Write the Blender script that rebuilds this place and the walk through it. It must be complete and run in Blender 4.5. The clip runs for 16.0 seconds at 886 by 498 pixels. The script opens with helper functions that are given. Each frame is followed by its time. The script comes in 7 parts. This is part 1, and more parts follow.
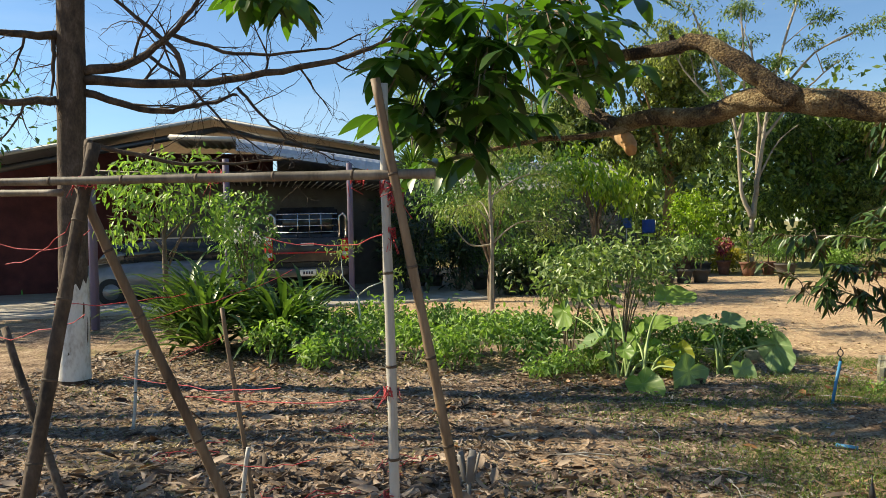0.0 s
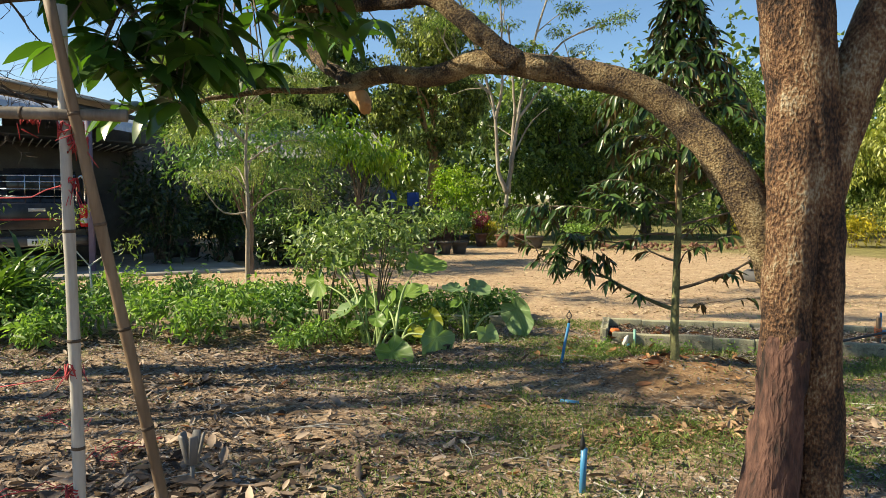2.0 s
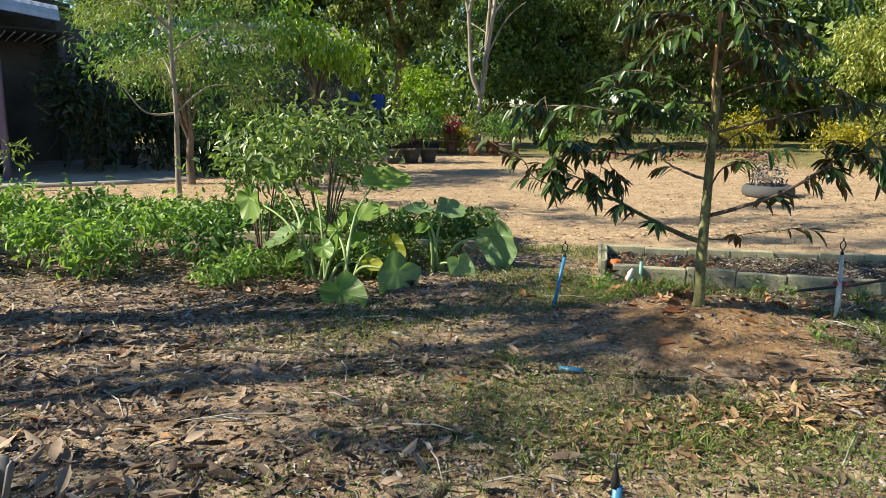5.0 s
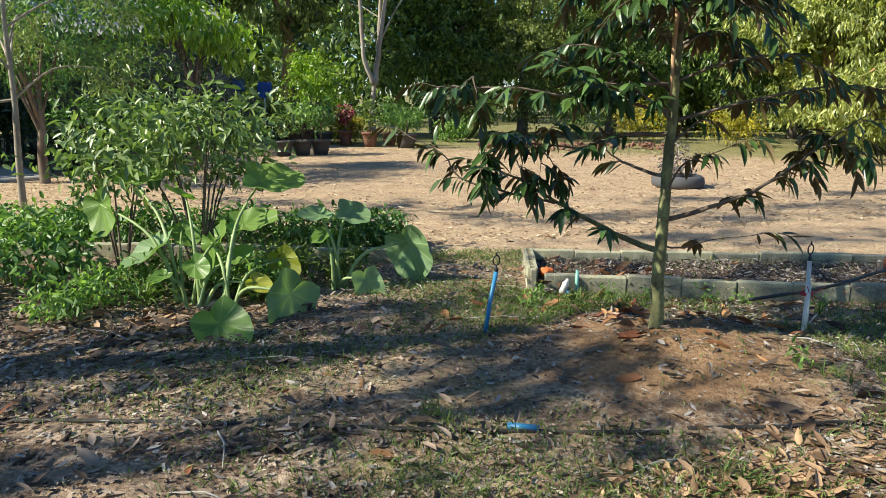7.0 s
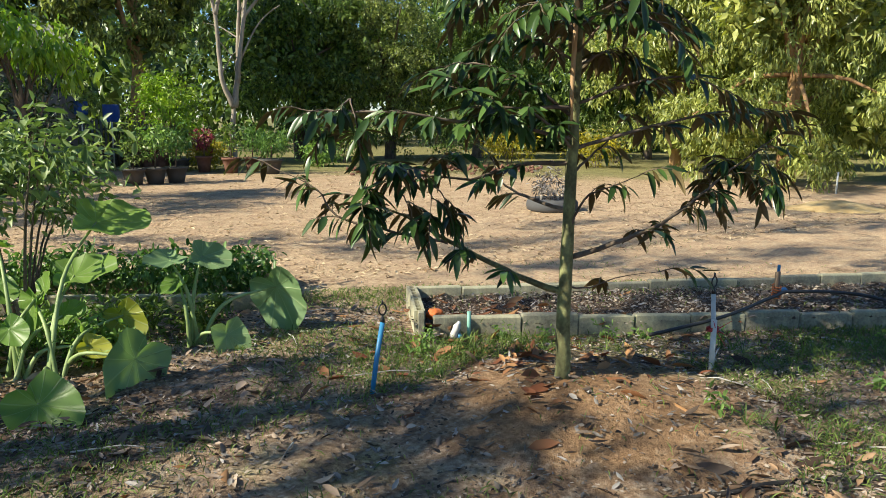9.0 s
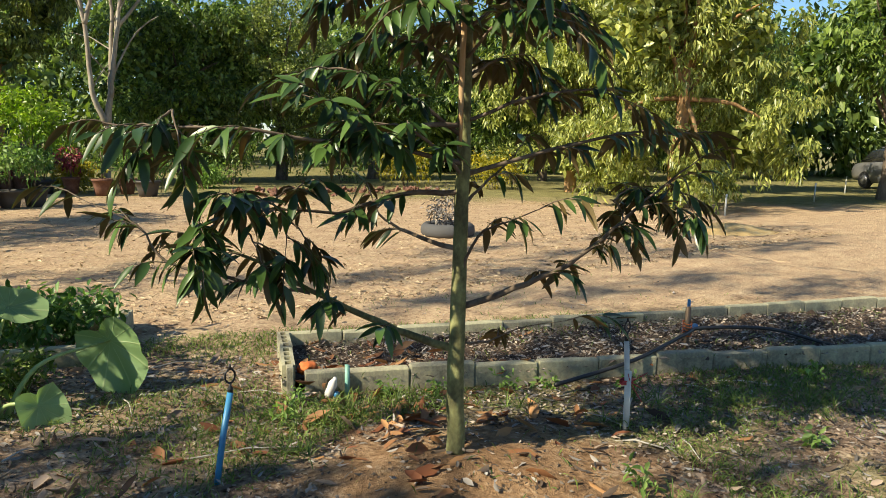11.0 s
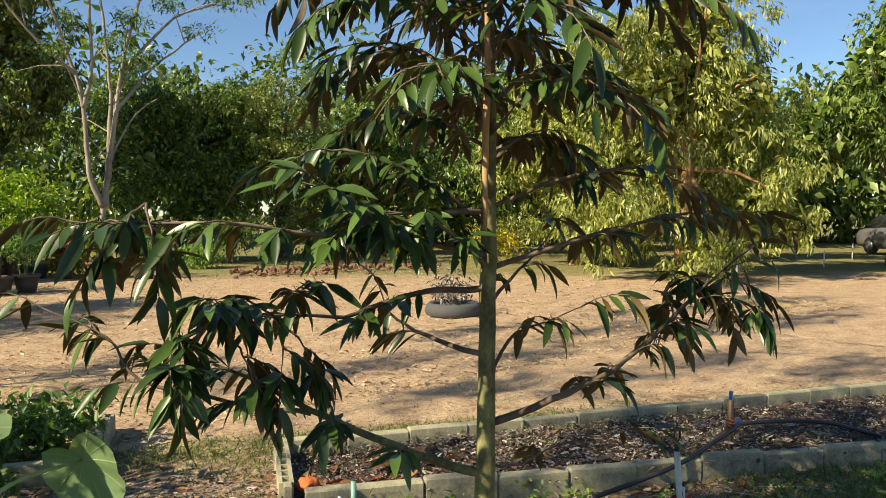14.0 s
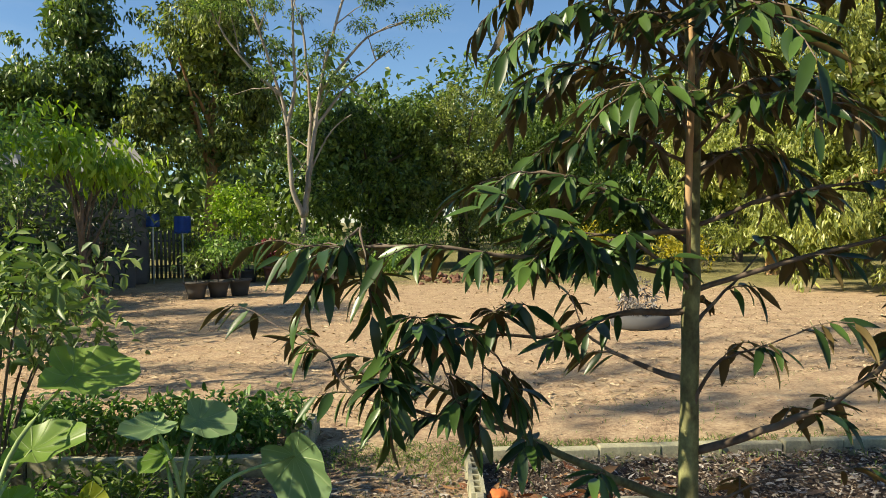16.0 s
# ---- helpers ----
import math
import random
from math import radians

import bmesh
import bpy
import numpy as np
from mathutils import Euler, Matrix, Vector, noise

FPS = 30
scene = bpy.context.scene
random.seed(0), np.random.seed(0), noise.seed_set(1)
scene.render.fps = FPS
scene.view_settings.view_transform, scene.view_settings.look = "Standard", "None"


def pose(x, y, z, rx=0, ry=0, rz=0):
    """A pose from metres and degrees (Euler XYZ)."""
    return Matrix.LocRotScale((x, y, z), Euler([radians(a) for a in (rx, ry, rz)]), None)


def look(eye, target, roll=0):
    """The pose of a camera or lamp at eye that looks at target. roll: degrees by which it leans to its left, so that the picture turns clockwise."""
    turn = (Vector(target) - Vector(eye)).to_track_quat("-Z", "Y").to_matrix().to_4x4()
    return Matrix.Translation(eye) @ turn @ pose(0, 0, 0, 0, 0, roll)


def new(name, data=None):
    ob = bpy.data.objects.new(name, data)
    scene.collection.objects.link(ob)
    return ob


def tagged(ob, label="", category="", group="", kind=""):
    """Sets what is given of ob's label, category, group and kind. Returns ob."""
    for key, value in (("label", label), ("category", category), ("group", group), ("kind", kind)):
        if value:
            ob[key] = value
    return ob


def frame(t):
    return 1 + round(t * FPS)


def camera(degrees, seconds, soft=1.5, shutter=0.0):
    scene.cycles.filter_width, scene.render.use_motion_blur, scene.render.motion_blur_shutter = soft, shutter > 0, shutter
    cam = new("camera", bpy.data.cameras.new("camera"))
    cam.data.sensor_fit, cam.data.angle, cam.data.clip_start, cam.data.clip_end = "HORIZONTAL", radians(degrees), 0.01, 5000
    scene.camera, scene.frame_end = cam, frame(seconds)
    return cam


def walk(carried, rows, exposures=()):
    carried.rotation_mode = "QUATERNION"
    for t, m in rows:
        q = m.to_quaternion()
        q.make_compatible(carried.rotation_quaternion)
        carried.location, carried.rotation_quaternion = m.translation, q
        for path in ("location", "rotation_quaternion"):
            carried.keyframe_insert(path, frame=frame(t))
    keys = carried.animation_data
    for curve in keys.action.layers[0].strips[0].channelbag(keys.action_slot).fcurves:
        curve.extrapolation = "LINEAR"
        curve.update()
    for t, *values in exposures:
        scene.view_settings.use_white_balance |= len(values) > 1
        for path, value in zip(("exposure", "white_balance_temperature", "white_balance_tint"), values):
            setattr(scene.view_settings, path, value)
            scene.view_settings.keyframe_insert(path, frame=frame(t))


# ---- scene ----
cam = camera(61.6, 16.0, soft=0.8)
PATH = [
    (0, (0.378, -0.189, 1.613), (0.128, 1.795, 1.555), -1.3),
    (0.5, (0.429, -0.163, 1.613), (0.343, 1.834, 1.541), -1.2),
    (1, (0.498, -0.125, 1.604), (0.593, 1.871, 1.516), -0.8),
    (1.5, (0.564, -0.06, 1.577), (0.813, 1.921, 1.467), -0.3),
    (2, (0.594, 0.028, 1.549), (0.947, 1.992, 1.411), 0.0),
    (2.5, (0.641, 0.234, 1.53), (1.042, 2.186, 1.36), 0.3),
    (3, (0.714, 0.447, 1.523), (1.13, 2.392, 1.314), 0.3),
    (3.5, (0.861, 0.724, 1.514), (1.27, 2.665, 1.257), 0.3),
    (3.7, (0.892, 0.815, 1.508), (1.296, 2.755, 1.232), 0.3),
    (5.8, (0.946, 2.012, 1.449), (1.454, 3.901, 1.03), 0.6),
    (6, (0.96, 2.116, 1.439), (1.506, 3.994, 1.021), 0.6),
    (6.5, (1.004, 2.392, 1.439), (1.637, 4.244, 1.026), 0.7),
    (7, (1.091, 2.582, 1.437), (1.789, 4.411, 1.029), 0.7),
    (7.5, (1.198, 2.794, 1.437), (1.957, 4.601, 1.04), 0.9),
    (8, (1.254, 2.908, 1.434), (2.075, 4.69, 1.048), 0.8),
    (8.5, (1.253, 3.048, 1.429), (2.166, 4.79, 1.063), 0.8),
    (9, (1.273, 3.16, 1.447), (2.29, 4.848, 1.101), 0.6),
    (9.5, (1.37, 3.282, 1.426), (2.479, 4.915, 1.104), 0.7),
    (10, (1.552, 3.433, 1.44), (2.728, 5.021, 1.135), 1.0),
    (10.2, (1.607, 3.472, 1.436), (2.801, 5.048, 1.136), 1.1),
    (12.5, (1.951, 4.097, 1.48), (3.227, 5.615, 1.215), 0.4),
    (13, (1.974, 4.112, 1.492), (3.25, 5.637, 1.279), 0.1),
    (13.5, (1.97, 4.091, 1.498), (3.243, 5.627, 1.351), 0.1),
    (14, (1.988, 4.097, 1.499), (3.241, 5.653, 1.404), -0.1),
    (14.5, (1.991, 4.097, 1.518), (3.191, 5.696, 1.449), -0.3),
    (15, (1.974, 4.098, 1.53), (3.092, 5.756, 1.47), -0.4),
    (15.5, (1.948, 4.097, 1.538), (2.944, 5.83, 1.475), -0.4),
    (16, (1.926, 4.115, 1.551), (2.773, 5.925, 1.474), -0.5),
]
walk(cam, [(t, look(eye, target, roll)) for t, eye, target, roll in PATH], [(0, 1.03, 6500, 5), (3.0, 1.07, 6550, 5), (6.0, 1.05, 5700, 5), (7.5, 1.03, 5600, 5), (9.0, 0.98, 5800, 5), (10.0, 0.95, 6300, 5), (12.5, 1.0, 6250, 5), (13.5, 0.93, 6650, 8), (15.0, 0.92, 6600, 8), (16, 0.92, 6400, 5)])

# ---------------------------------------------------------------- world, sun
SUN_EL = radians(37)
SHADOW = radians(-6)                       # the way the shadows fall on the ground, from +x towards +y
SUN_WAY = Vector((-math.cos(SHADOW) * math.cos(SUN_EL), -math.sin(SHADOW) * math.cos(SUN_EL), math.sin(SUN_EL)))
world = bpy.data.worlds.new("sky")
scene.world = world
world.use_nodes = True
wn, wl = world.node_tree.nodes, world.node_tree.links
wn.clear()
sky = wn.new("ShaderNodeTexSky")
sky.sky_type = "NISHITA"
sky.sun_disc = False
sky.sun_elevation = SUN_EL
sky.sun_rotation = math.atan2(SUN_WAY.x, SUN_WAY.y) % (2 * math.pi)
sky.air_density, sky.dust_density, sky.ozone_density = 1.0, 0.0, 5.0
wco = wn.new("ShaderNodeTexCoord")
wmap = wn.new("ShaderNodeMapping")
wmap.inputs["Scale"].default_value = (1.2, 1.2, 4.5)
wno = wn.new("ShaderNodeTexNoise")
wno.inputs["Scale"].default_value, wno.inputs["Detail"].default_value, wno.inputs["Roughness"].default_value = 1.6, 7, 0.6
wra = wn.new("ShaderNodeValToRGB")
wra.color_ramp.elements[0].position, wra.color_ramp.elements[1].position = 0.48, 0.80
wra.color_ramp.elements[0].color, wra.color_ramp.elements[1].color = (0, 0, 0, 1), (0.22, 0.22, 0.22, 1)
wmi = wn.new("ShaderNodeMixRGB")
wmi.inputs[2].default_value = (6.5, 6.8, 7.2, 1)
wbg = wn.new("ShaderNodeBackground")
wbg.inputs["Strength"].default_value = 0.074
wou = wn.new("ShaderNodeOutputWorld")
wl.new(wco.outputs["Generated"], wmap.inputs[0])
wl.new(wmap.outputs[0], wno.inputs["Vector"])
wl.new(wno.outputs["Fac"], wra.inputs[0])
wl.new(wra.outputs[0], wmi.inputs[0])
wl.new(sky.outputs[0], wmi.inputs[1])
wl.new(wmi.outputs[0], wbg.inputs["Color"])
wl.new(wbg.outputs[0], wou.inputs[0])
sun = new("sun", bpy.data.lights.new("sun", "SUN"))
sun.data.energy, sun.data.angle, sun.data.color = 5.0, radians(0.6), (1.0, 0.85, 0.62)
sun.matrix_world = look(SUN_WAY * 50, (0, 0, 0))


# ---------------------------------------------------------------- materials
def base_material(name):
    m = bpy.data.materials.new(name)
    m.use_nodes = True
    return m, m.node_tree.nodes, m.node_tree.links, m.node_tree.nodes["Principled BSDF"]


def ramp_node(nodes, stops):
    r = nodes.new("ShaderNodeValToRGB")
    e = r.color_ramp.elements
    while len(e) < len(stops):
        e.new(0.5)
    for el, (p, c) in zip(e, stops):
        el.position, el.color = p, (*c, 1)
    return r


def surface(name, stops, scale=8.0, rough=0.8, bump=0.3, fine=60.0, stretch=(1, 1, 1), metallic=0.0, spec=0.4, dist=0.02, spread=0.25):
    """Two scales of noise: stops colour the broad one, the fine one breaks it and gives relief."""
    m, n, l, p = base_material(name)
    co = n.new("ShaderNodeTexCoord")
    mp = n.new("ShaderNodeMapping")
    mp.inputs["Scale"].default_value = stretch
    n1, n2 = n.new("ShaderNodeTexNoise"), n.new("ShaderNodeTexNoise")
    n1.inputs["Scale"].default_value, n1.inputs["Detail"].default_value, n1.inputs["Roughness"].default_value = scale, 6, 0.6
    n2.inputs["Scale"].default_value, n2.inputs["Detail"].default_value = fine, 4
    mix = n.new("ShaderNodeMath")
    mix.operation = "MULTIPLY_ADD"
    mix.inputs[1].default_value = spread
    inf = n.new("ShaderNodeObjectInfo")
    add = n.new("ShaderNodeMath")
    add.operation = "MULTIPLY_ADD"
    add.inputs[1].default_value, add.inputs[2].default_value = 0.16, -0.08 - spread / 2
    r = ramp_node(n, stops)
    b = n.new("ShaderNodeBump")
    b.inputs["Strength"].default_value, b.inputs["Distance"].default_value = bump, dist
    l.new(co.outputs["Object"], mp.inputs[0])
    l.new(mp.outputs[0], n1.inputs["Vector"])
    l.new(mp.outputs[0], n2.inputs["Vector"])
    l.new(inf.outputs["Random"], add.inputs[0])
    a2 = n.new("ShaderNodeMath")
    a2.operation = "ADD"
    l.new(n1.outputs["Fac"], a2.inputs[0])
    l.new(add.outputs[0], a2.inputs[1])
    l.new(n2.outputs["Fac"], mix.inputs[0])
    l.new(a2.outputs[0], mix.inputs[2])
    l.new(mix.outputs[0], r.inputs[0])
    l.new(r.outputs[0], p.inputs["Base Color"])
    l.new(mix.outputs[0], b.inputs["Height"])
    l.new(b.outputs[0], p.inputs["Normal"])
    p.inputs["Roughness"].default_value, p.inputs["Metallic"].default_value = rough, metallic
    p.inputs["Specular IOR Level"].default_value = spec
    return m


def leaf_material(name, dark, light, rough=0.45, trans=0.3, glow=(1.35, 1.5, 0.6), spec=0.5):
    """Colour varies leaf by leaf; part of the light passes through."""
    m, n, l, p = base_material(name)
    geo, inf, no = n.new("ShaderNodeNewGeometry"), n.new("ShaderNodeObjectInfo"), n.new("ShaderNodeTexNoise")
    co = n.new("ShaderNodeTexCoord")
    no.inputs["Scale"].default_value, no.inputs["Detail"].default_value = 14, 3
    l.new(co.outputs["Object"], no.inputs["Vector"])
    s1, s2 = n.new("ShaderNodeMath"), n.new("ShaderNodeMath")
    s1.operation, s2.operation = "ADD", "MULTIPLY_ADD"
    l.new(geo.outputs["Random Per Island"], s1.inputs[0])
    l.new(inf.outputs["Random"], s1.inputs[1])
    fr = n.new("ShaderNodeMath")
    fr.operation = "FRACT"
    l.new(s1.outputs[0], fr.inputs[0])
    s2.inputs[1].default_value, s2.inputs[2].default_value = 0.5, -0.25
    l.new(no.outputs["Fac"], s2.inputs[0])
    s3 = n.new("ShaderNodeMath")
    s3.operation = "ADD"
    l.new(fr.outputs[0], s3.inputs[0])
    l.new(s2.outputs[0], s3.inputs[1])
    mid = tuple((a + b) / 2 * 0.9 for a, b in zip(dark, light))
    r = ramp_node(n, [(0.05, dark), (0.6, mid), (1.0, light)])
    l.new(s3.outputs[0], r.inputs[0])
    l.new(r.outputs[0], p.inputs["Base Color"])
    p.inputs["Roughness"].default_value = rough
    p.inputs["Specular IOR Level"].default_value = spec
    tr, mx = n.new("ShaderNodeBsdfTranslucent"), n.new("ShaderNodeMixShader")
    mu = n.new("ShaderNodeMixRGB")
    mu.blend_type = "MULTIPLY"
    mu.inputs[0].default_value = 1.0
    mu.inputs[2].default_value = (*glow, 1)
    l.new(r.outputs[0], mu.inputs[1])
    l.new(mu.outputs[0], tr.inputs["Color"])
    mx.inputs[0].default_value = trans
    l.new(p.outputs[0], mx.inputs[1])
    l.new(tr.outputs[0], mx.inputs[2])
    l.new(mx.outputs[0], n["Material Output"].inputs["Surface"])
    return m


def add_veins(m, count):
    """Pale ribs that fan out from where the stalk joins the leaf."""
    n, l = m.node_tree.nodes, m.node_tree.links
    p = n["Principled BSDF"]
    co, sep = n.new("ShaderNodeTexCoord"), n.new("ShaderNodeSeparateXYZ")
    ang, mul, fold, fade, mix = (n.new("ShaderNodeMath"), n.new("ShaderNodeMath"), n.new("ShaderNodeMath"), n.new("ShaderNodeMapRange"), n.new("ShaderNodeMixRGB"))
    ang.operation, mul.operation, fold.operation = "ARCTAN2", "MULTIPLY", "PINGPONG"
    mul.inputs[1].default_value, fold.inputs[1].default_value = count / (2 * math.pi), 0.5
    fade.inputs[1].default_value, fade.inputs[2].default_value, fade.inputs[3].default_value, fade.inputs[4].default_value = 0.0, 0.07, 0.55, 0.0
    l.new(co.outputs["Object"], sep.inputs[0])
    l.new(sep.outputs[0], ang.inputs[0])
    l.new(sep.outputs[1], ang.inputs[1])
    l.new(ang.outputs[0], mul.inputs[0])
    l.new(mul.outputs[0], fold.inputs[0])
    l.new(fold.outputs[0], fade.inputs[0])
    old = p.inputs["Base Color"].links[0].from_socket
    l.new(fade.outputs[0], mix.inputs[0])
    l.new(old, mix.inputs[1])
    mix.inputs[2].default_value = (0.42, 0.50, 0.24, 1)
    l.new(mix.outputs[0], p.inputs["Base Color"])
    b = n.new("ShaderNodeBump")
    b.inputs["Strength"].default_value, b.inputs["Distance"].default_value = 0.5, 0.006
    l.new(fade.outputs[0], b.inputs["Height"])
    l.new(b.outputs[0], p.inputs["Normal"])


def plain(name, colour, rough=0.5, metallic=0.0, spec=0.5):
    """A manufactured surface with slight dust and scuffs."""
    c = tuple(colour)
    d = tuple(v * 0.75 + 0.02 for v in c)
    return surface(name, [(0.3, d), (0.6, c), (0.85, tuple(min(1, v * 1.12 + 0.01) for v in c))], 6, rough, 0.08, 90, metallic=metallic, spec=spec, dist=0.004)


M = {}
M["bark_rust"] = surface("bark_rust", [(0.30, (0.022, 0.014, 0.01)), (0.42, (0.085, 0.046, 0.026)), (0.52, (0.19, 0.10, 0.05)), (0.60, (0.27, 0.18, 0.10)), (0.74, (0.44, 0.38, 0.27))], 7.0, 0.9, 1.0, 105, (1, 1, 0.6), dist=0.05, spread=0.7)
M["bark_limb"] = surface("bark_limb", [(0.30, (0.02, 0.014, 0.01)), (0.44, (0.09, 0.06, 0.034)), (0.56, (0.21, 0.145, 0.068)), (0.74, (0.38, 0.31, 0.18))], 8, 0.9, 1.0, 115, dist=0.05, spread=0.65)
M["bark_wound"] = surface("bark_wound", [(0.3, (0.02, 0.013, 0.011)), (0.5, (0.09, 0.045, 0.034)), (0.7, (0.16, 0.085, 0.06)), (0.85, (0.3, 0.24, 0.2))], 5, 0.9, 1.0, 30, (2.5, 2.5, 0.6), dist=0.03, spread=0.5)
M["bark_dark"] = surface("bark_dark", [(0.3, (0.03, 0.022, 0.016)), (0.55, (0.085, 0.06, 0.042)), (0.8, (0.17, 0.13, 0.1))], 10, 0.9, 0.7, 60, (1, 1, 0.5), spread=0.4)
M["bark_durian"] = surface("bark_durian", [(0.3, (0.085, 0.08, 0.035)), (0.5, (0.18, 0.18, 0.075)), (0.65, (0.28, 0.29, 0.12)), (0.82, (0.42, 0.42, 0.29))], 12, 0.8, 0.4, 70, (1, 1, 0.7), dist=0.01, spread=0.35)
M["bark_pale"] = surface("bark_pale", [(0.3, (0.16, 0.13, 0.095)), (0.55, (0.32, 0.275, 0.21)), (0.8, (0.46, 0.42, 0.35))], 5, 0.85, 0.3, 50, (1, 1, 0.3))
M["bark_orange"] = surface("bark_orange", [(0.3, (0.2, 0.11, 0.05)), (0.55, (0.42, 0.25, 0.11)), (0.8, (0.52, 0.40, 0.24))], 5, 0.85, 0.4, 50, (1, 1, 0.3))
M["bark_mid"] = surface("bark_mid", [(0.3, (0.07, 0.05, 0.035)), (0.55, (0.16, 0.12, 0.085)), (0.8, (0.27, 0.22, 0.17))], 8, 0.9, 0.5, 60, (1, 1, 0.4))
M["whitewash"] = surface("whitewash", [(0.32, (0.10, 0.075, 0.055)), (0.42, (0.45, 0.40, 0.34)), (0.6, (0.66, 0.63, 0.58)), (0.85, (0.76, 0.74, 0.7))], 6, 0.9, 0.5, 40, (1, 1, 0.5), spread=0.4)
M["bamboo_grey"] = surface("bamboo_grey", [(0.3, (0.22, 0.2, 0.17)), (0.55, (0.42, 0.40, 0.36)), (0.8, (0.55, 0.53, 0.49))], 7, 0.6, 0.15, 80, (1, 1, 0.15))
M["bamboo_brown"] = surface("bamboo_brown", [(0.3, (0.07, 0.045, 0.028)), (0.55, (0.17, 0.115, 0.07)), (0.8, (0.30, 0.22, 0.14))], 7, 0.65, 0.2, 80, (1, 1, 0.15))
# darker bamboo copy: the shade on the trellis beams is put into its colour
M["bamboo_shaded"] = surface("bamboo_shaded", [(0.3, (0.08, 0.065, 0.05)), (0.55, (0.19, 0.165, 0.135)), (0.8, (0.31, 0.28, 0.24))], 7, 0.65, 0.2, 80, (1, 1, 0.15))
M["bamboo_node"] = surface("bamboo_node", [(0.3, (0.04, 0.03, 0.02)), (0.7, (0.14, 0.1, 0.07))], 20, 0.8, 0.3, 90)
M["concrete"] = surface("concrete", [(0.25, (0.10, 0.095, 0.07)), (0.42, (0.24, 0.225, 0.165)), (0.6, (0.39, 0.37, 0.24)), (0.8, (0.52, 0.49, 0.37))], 5, 0.92, 0.4, 70, dist=0.006, spread=0.35)
M["slab"] = surface("slab", [(0.3, (0.2, 0.18, 0.15)), (0.6, (0.36, 0.33, 0.29)), (0.85, (0.46, 0.43, 0.38))], 1.2, 0.9, 0.2, 40, dist=0.004)
M["bed_soil"] = surface("bed_soil", [(0.3, (0.045, 0.03, 0.021)), (0.5, (0.10, 0.065, 0.042)), (0.65, (0.19, 0.13, 0.09)), (0.85, (0.36, 0.28, 0.2))], 16, 0.95, 1.0, 70, dist=0.03, spread=0.6)
M["dry_leaf"] = leaf_material("dry_leaf", (0.045, 0.028, 0.019), (0.47, 0.36, 0.27), 0.7, 0.12, (1.1, 1, 0.8), 0.3)
M["grey_leaf"] = leaf_material("grey_leaf", (0.05, 0.04, 0.032), (0.44, 0.405, 0.37), 0.75, 0.08, (1, 1, 0.9), 0.3)
M["chip"] = leaf_material("chip", (0.03, 0.021, 0.015), (0.47, 0.39, 0.31), 0.9, 0.0, (1, 1, 1), 0.2)
M["rust_leaf"] = leaf_material("rust_leaf", (0.16, 0.06, 0.028), (0.42, 0.23, 0.10), 0.65, 0.15, (1.2, 1, 0.7), 0.3)
M["tan_leaf"] = leaf_material("tan_leaf", (0.10, 0.055, 0.03), (0.50, 0.33, 0.19), 0.7, 0.12, (1.1, 1, 0.8), 0.3)
M["grass"] = leaf_material("grass", (0.055, 0.10, 0.02), (0.21, 0.28, 0.06), 0.6, 0.3)
M["durian_leaf"] = leaf_material("durian_leaf", (0.028, 0.065, 0.018), (0.12, 0.215, 0.045), 0.34, 0.38, (1.5, 1.5, 0.45), 0.6)
M["durian_under"] = leaf_material("durian_under", (0.10, 0.075, 0.028), (0.21, 0.155, 0.062), 0.5, 0.2, (1.3, 1.0, 0.4))
M["mango_leaf"] = leaf_material("mango_leaf", (0.025, 0.06, 0.014), (0.09, 0.18, 0.03), 0.32, 0.36, (1.6, 1.9, 0.4), 0.6)
M["taro_leaf"] = leaf_material("taro_leaf", (0.15, 0.26, 0.045), (0.29, 0.43, 0.09), 0.42, 0.42, (1.3, 1.45, 0.4))
M["taro_pale"] = leaf_material("taro_pale", (0.17, 0.27, 0.11), (0.27, 0.39, 0.17), 0.45, 0.3, (1.2, 1.3, 0.6))
M["taro_yellow"] = leaf_material("taro_yellow", (0.28, 0.31, 0.03), (0.45, 0.45, 0.05), 0.45, 0.45, (1.2, 1.3, 0.4))
for key in ("taro_leaf", "taro_pale", "taro_yellow"):
    add_veins(M[key], 11)
M["taro_stalk"] = surface("taro_stalk", [(0.3, (0.16, 0.22, 0.07)), (0.6, (0.28, 0.36, 0.13)), (0.85, (0.42, 0.47, 0.25))], 8, 0.5, 0.1, 60, (1, 1, 0.3))
M["herb"] = leaf_material("herb", (0.12, 0.21, 0.045), (0.34, 0.48, 0.13), 0.5, 0.4)
M["herb_dark"] = leaf_material("herb_dark", (0.06, 0.13, 0.03), (0.18, 0.30, 0.07), 0.45, 0.3)
M["shrub_leaf"] = leaf_material("shrub_leaf", (0.09, 0.15, 0.045), (0.32, 0.40, 0.15), 0.4, 0.3)
M["strap_leaf"] = leaf_material("strap_leaf", (0.035, 0.08, 0.018), (0.16, 0.25, 0.05), 0.4, 0.25)
M["feather_leaf"] = leaf_material("feather_leaf", (0.13, 0.19, 0.05), (0.34, 0.40, 0.13), 0.5, 0.35)
M["bright_leaf"] = leaf_material("bright_leaf", (0.12, 0.22, 0.018), (0.40, 0.52, 0.05), 0.4, 0.4, (1.3, 1.5, 0.3))
# near-black leaf: the deep shade beside the house is put into the colour
M["shaded_leaf"] = leaf_material("shaded_leaf", (0.010, 0.026, 0.009), (0.055, 0.09, 0.028), 0.4, 0.2)
M["tree_a"] = leaf_material("tree_a", (0.025, 0.055, 0.014), (0.25, 0.33, 0.085), 0.38, 0.32)
M["tree_b"] = leaf_material("tree_b", (0.05, 0.075, 0.018), (0.38, 0.43, 0.11), 0.38, 0.32)
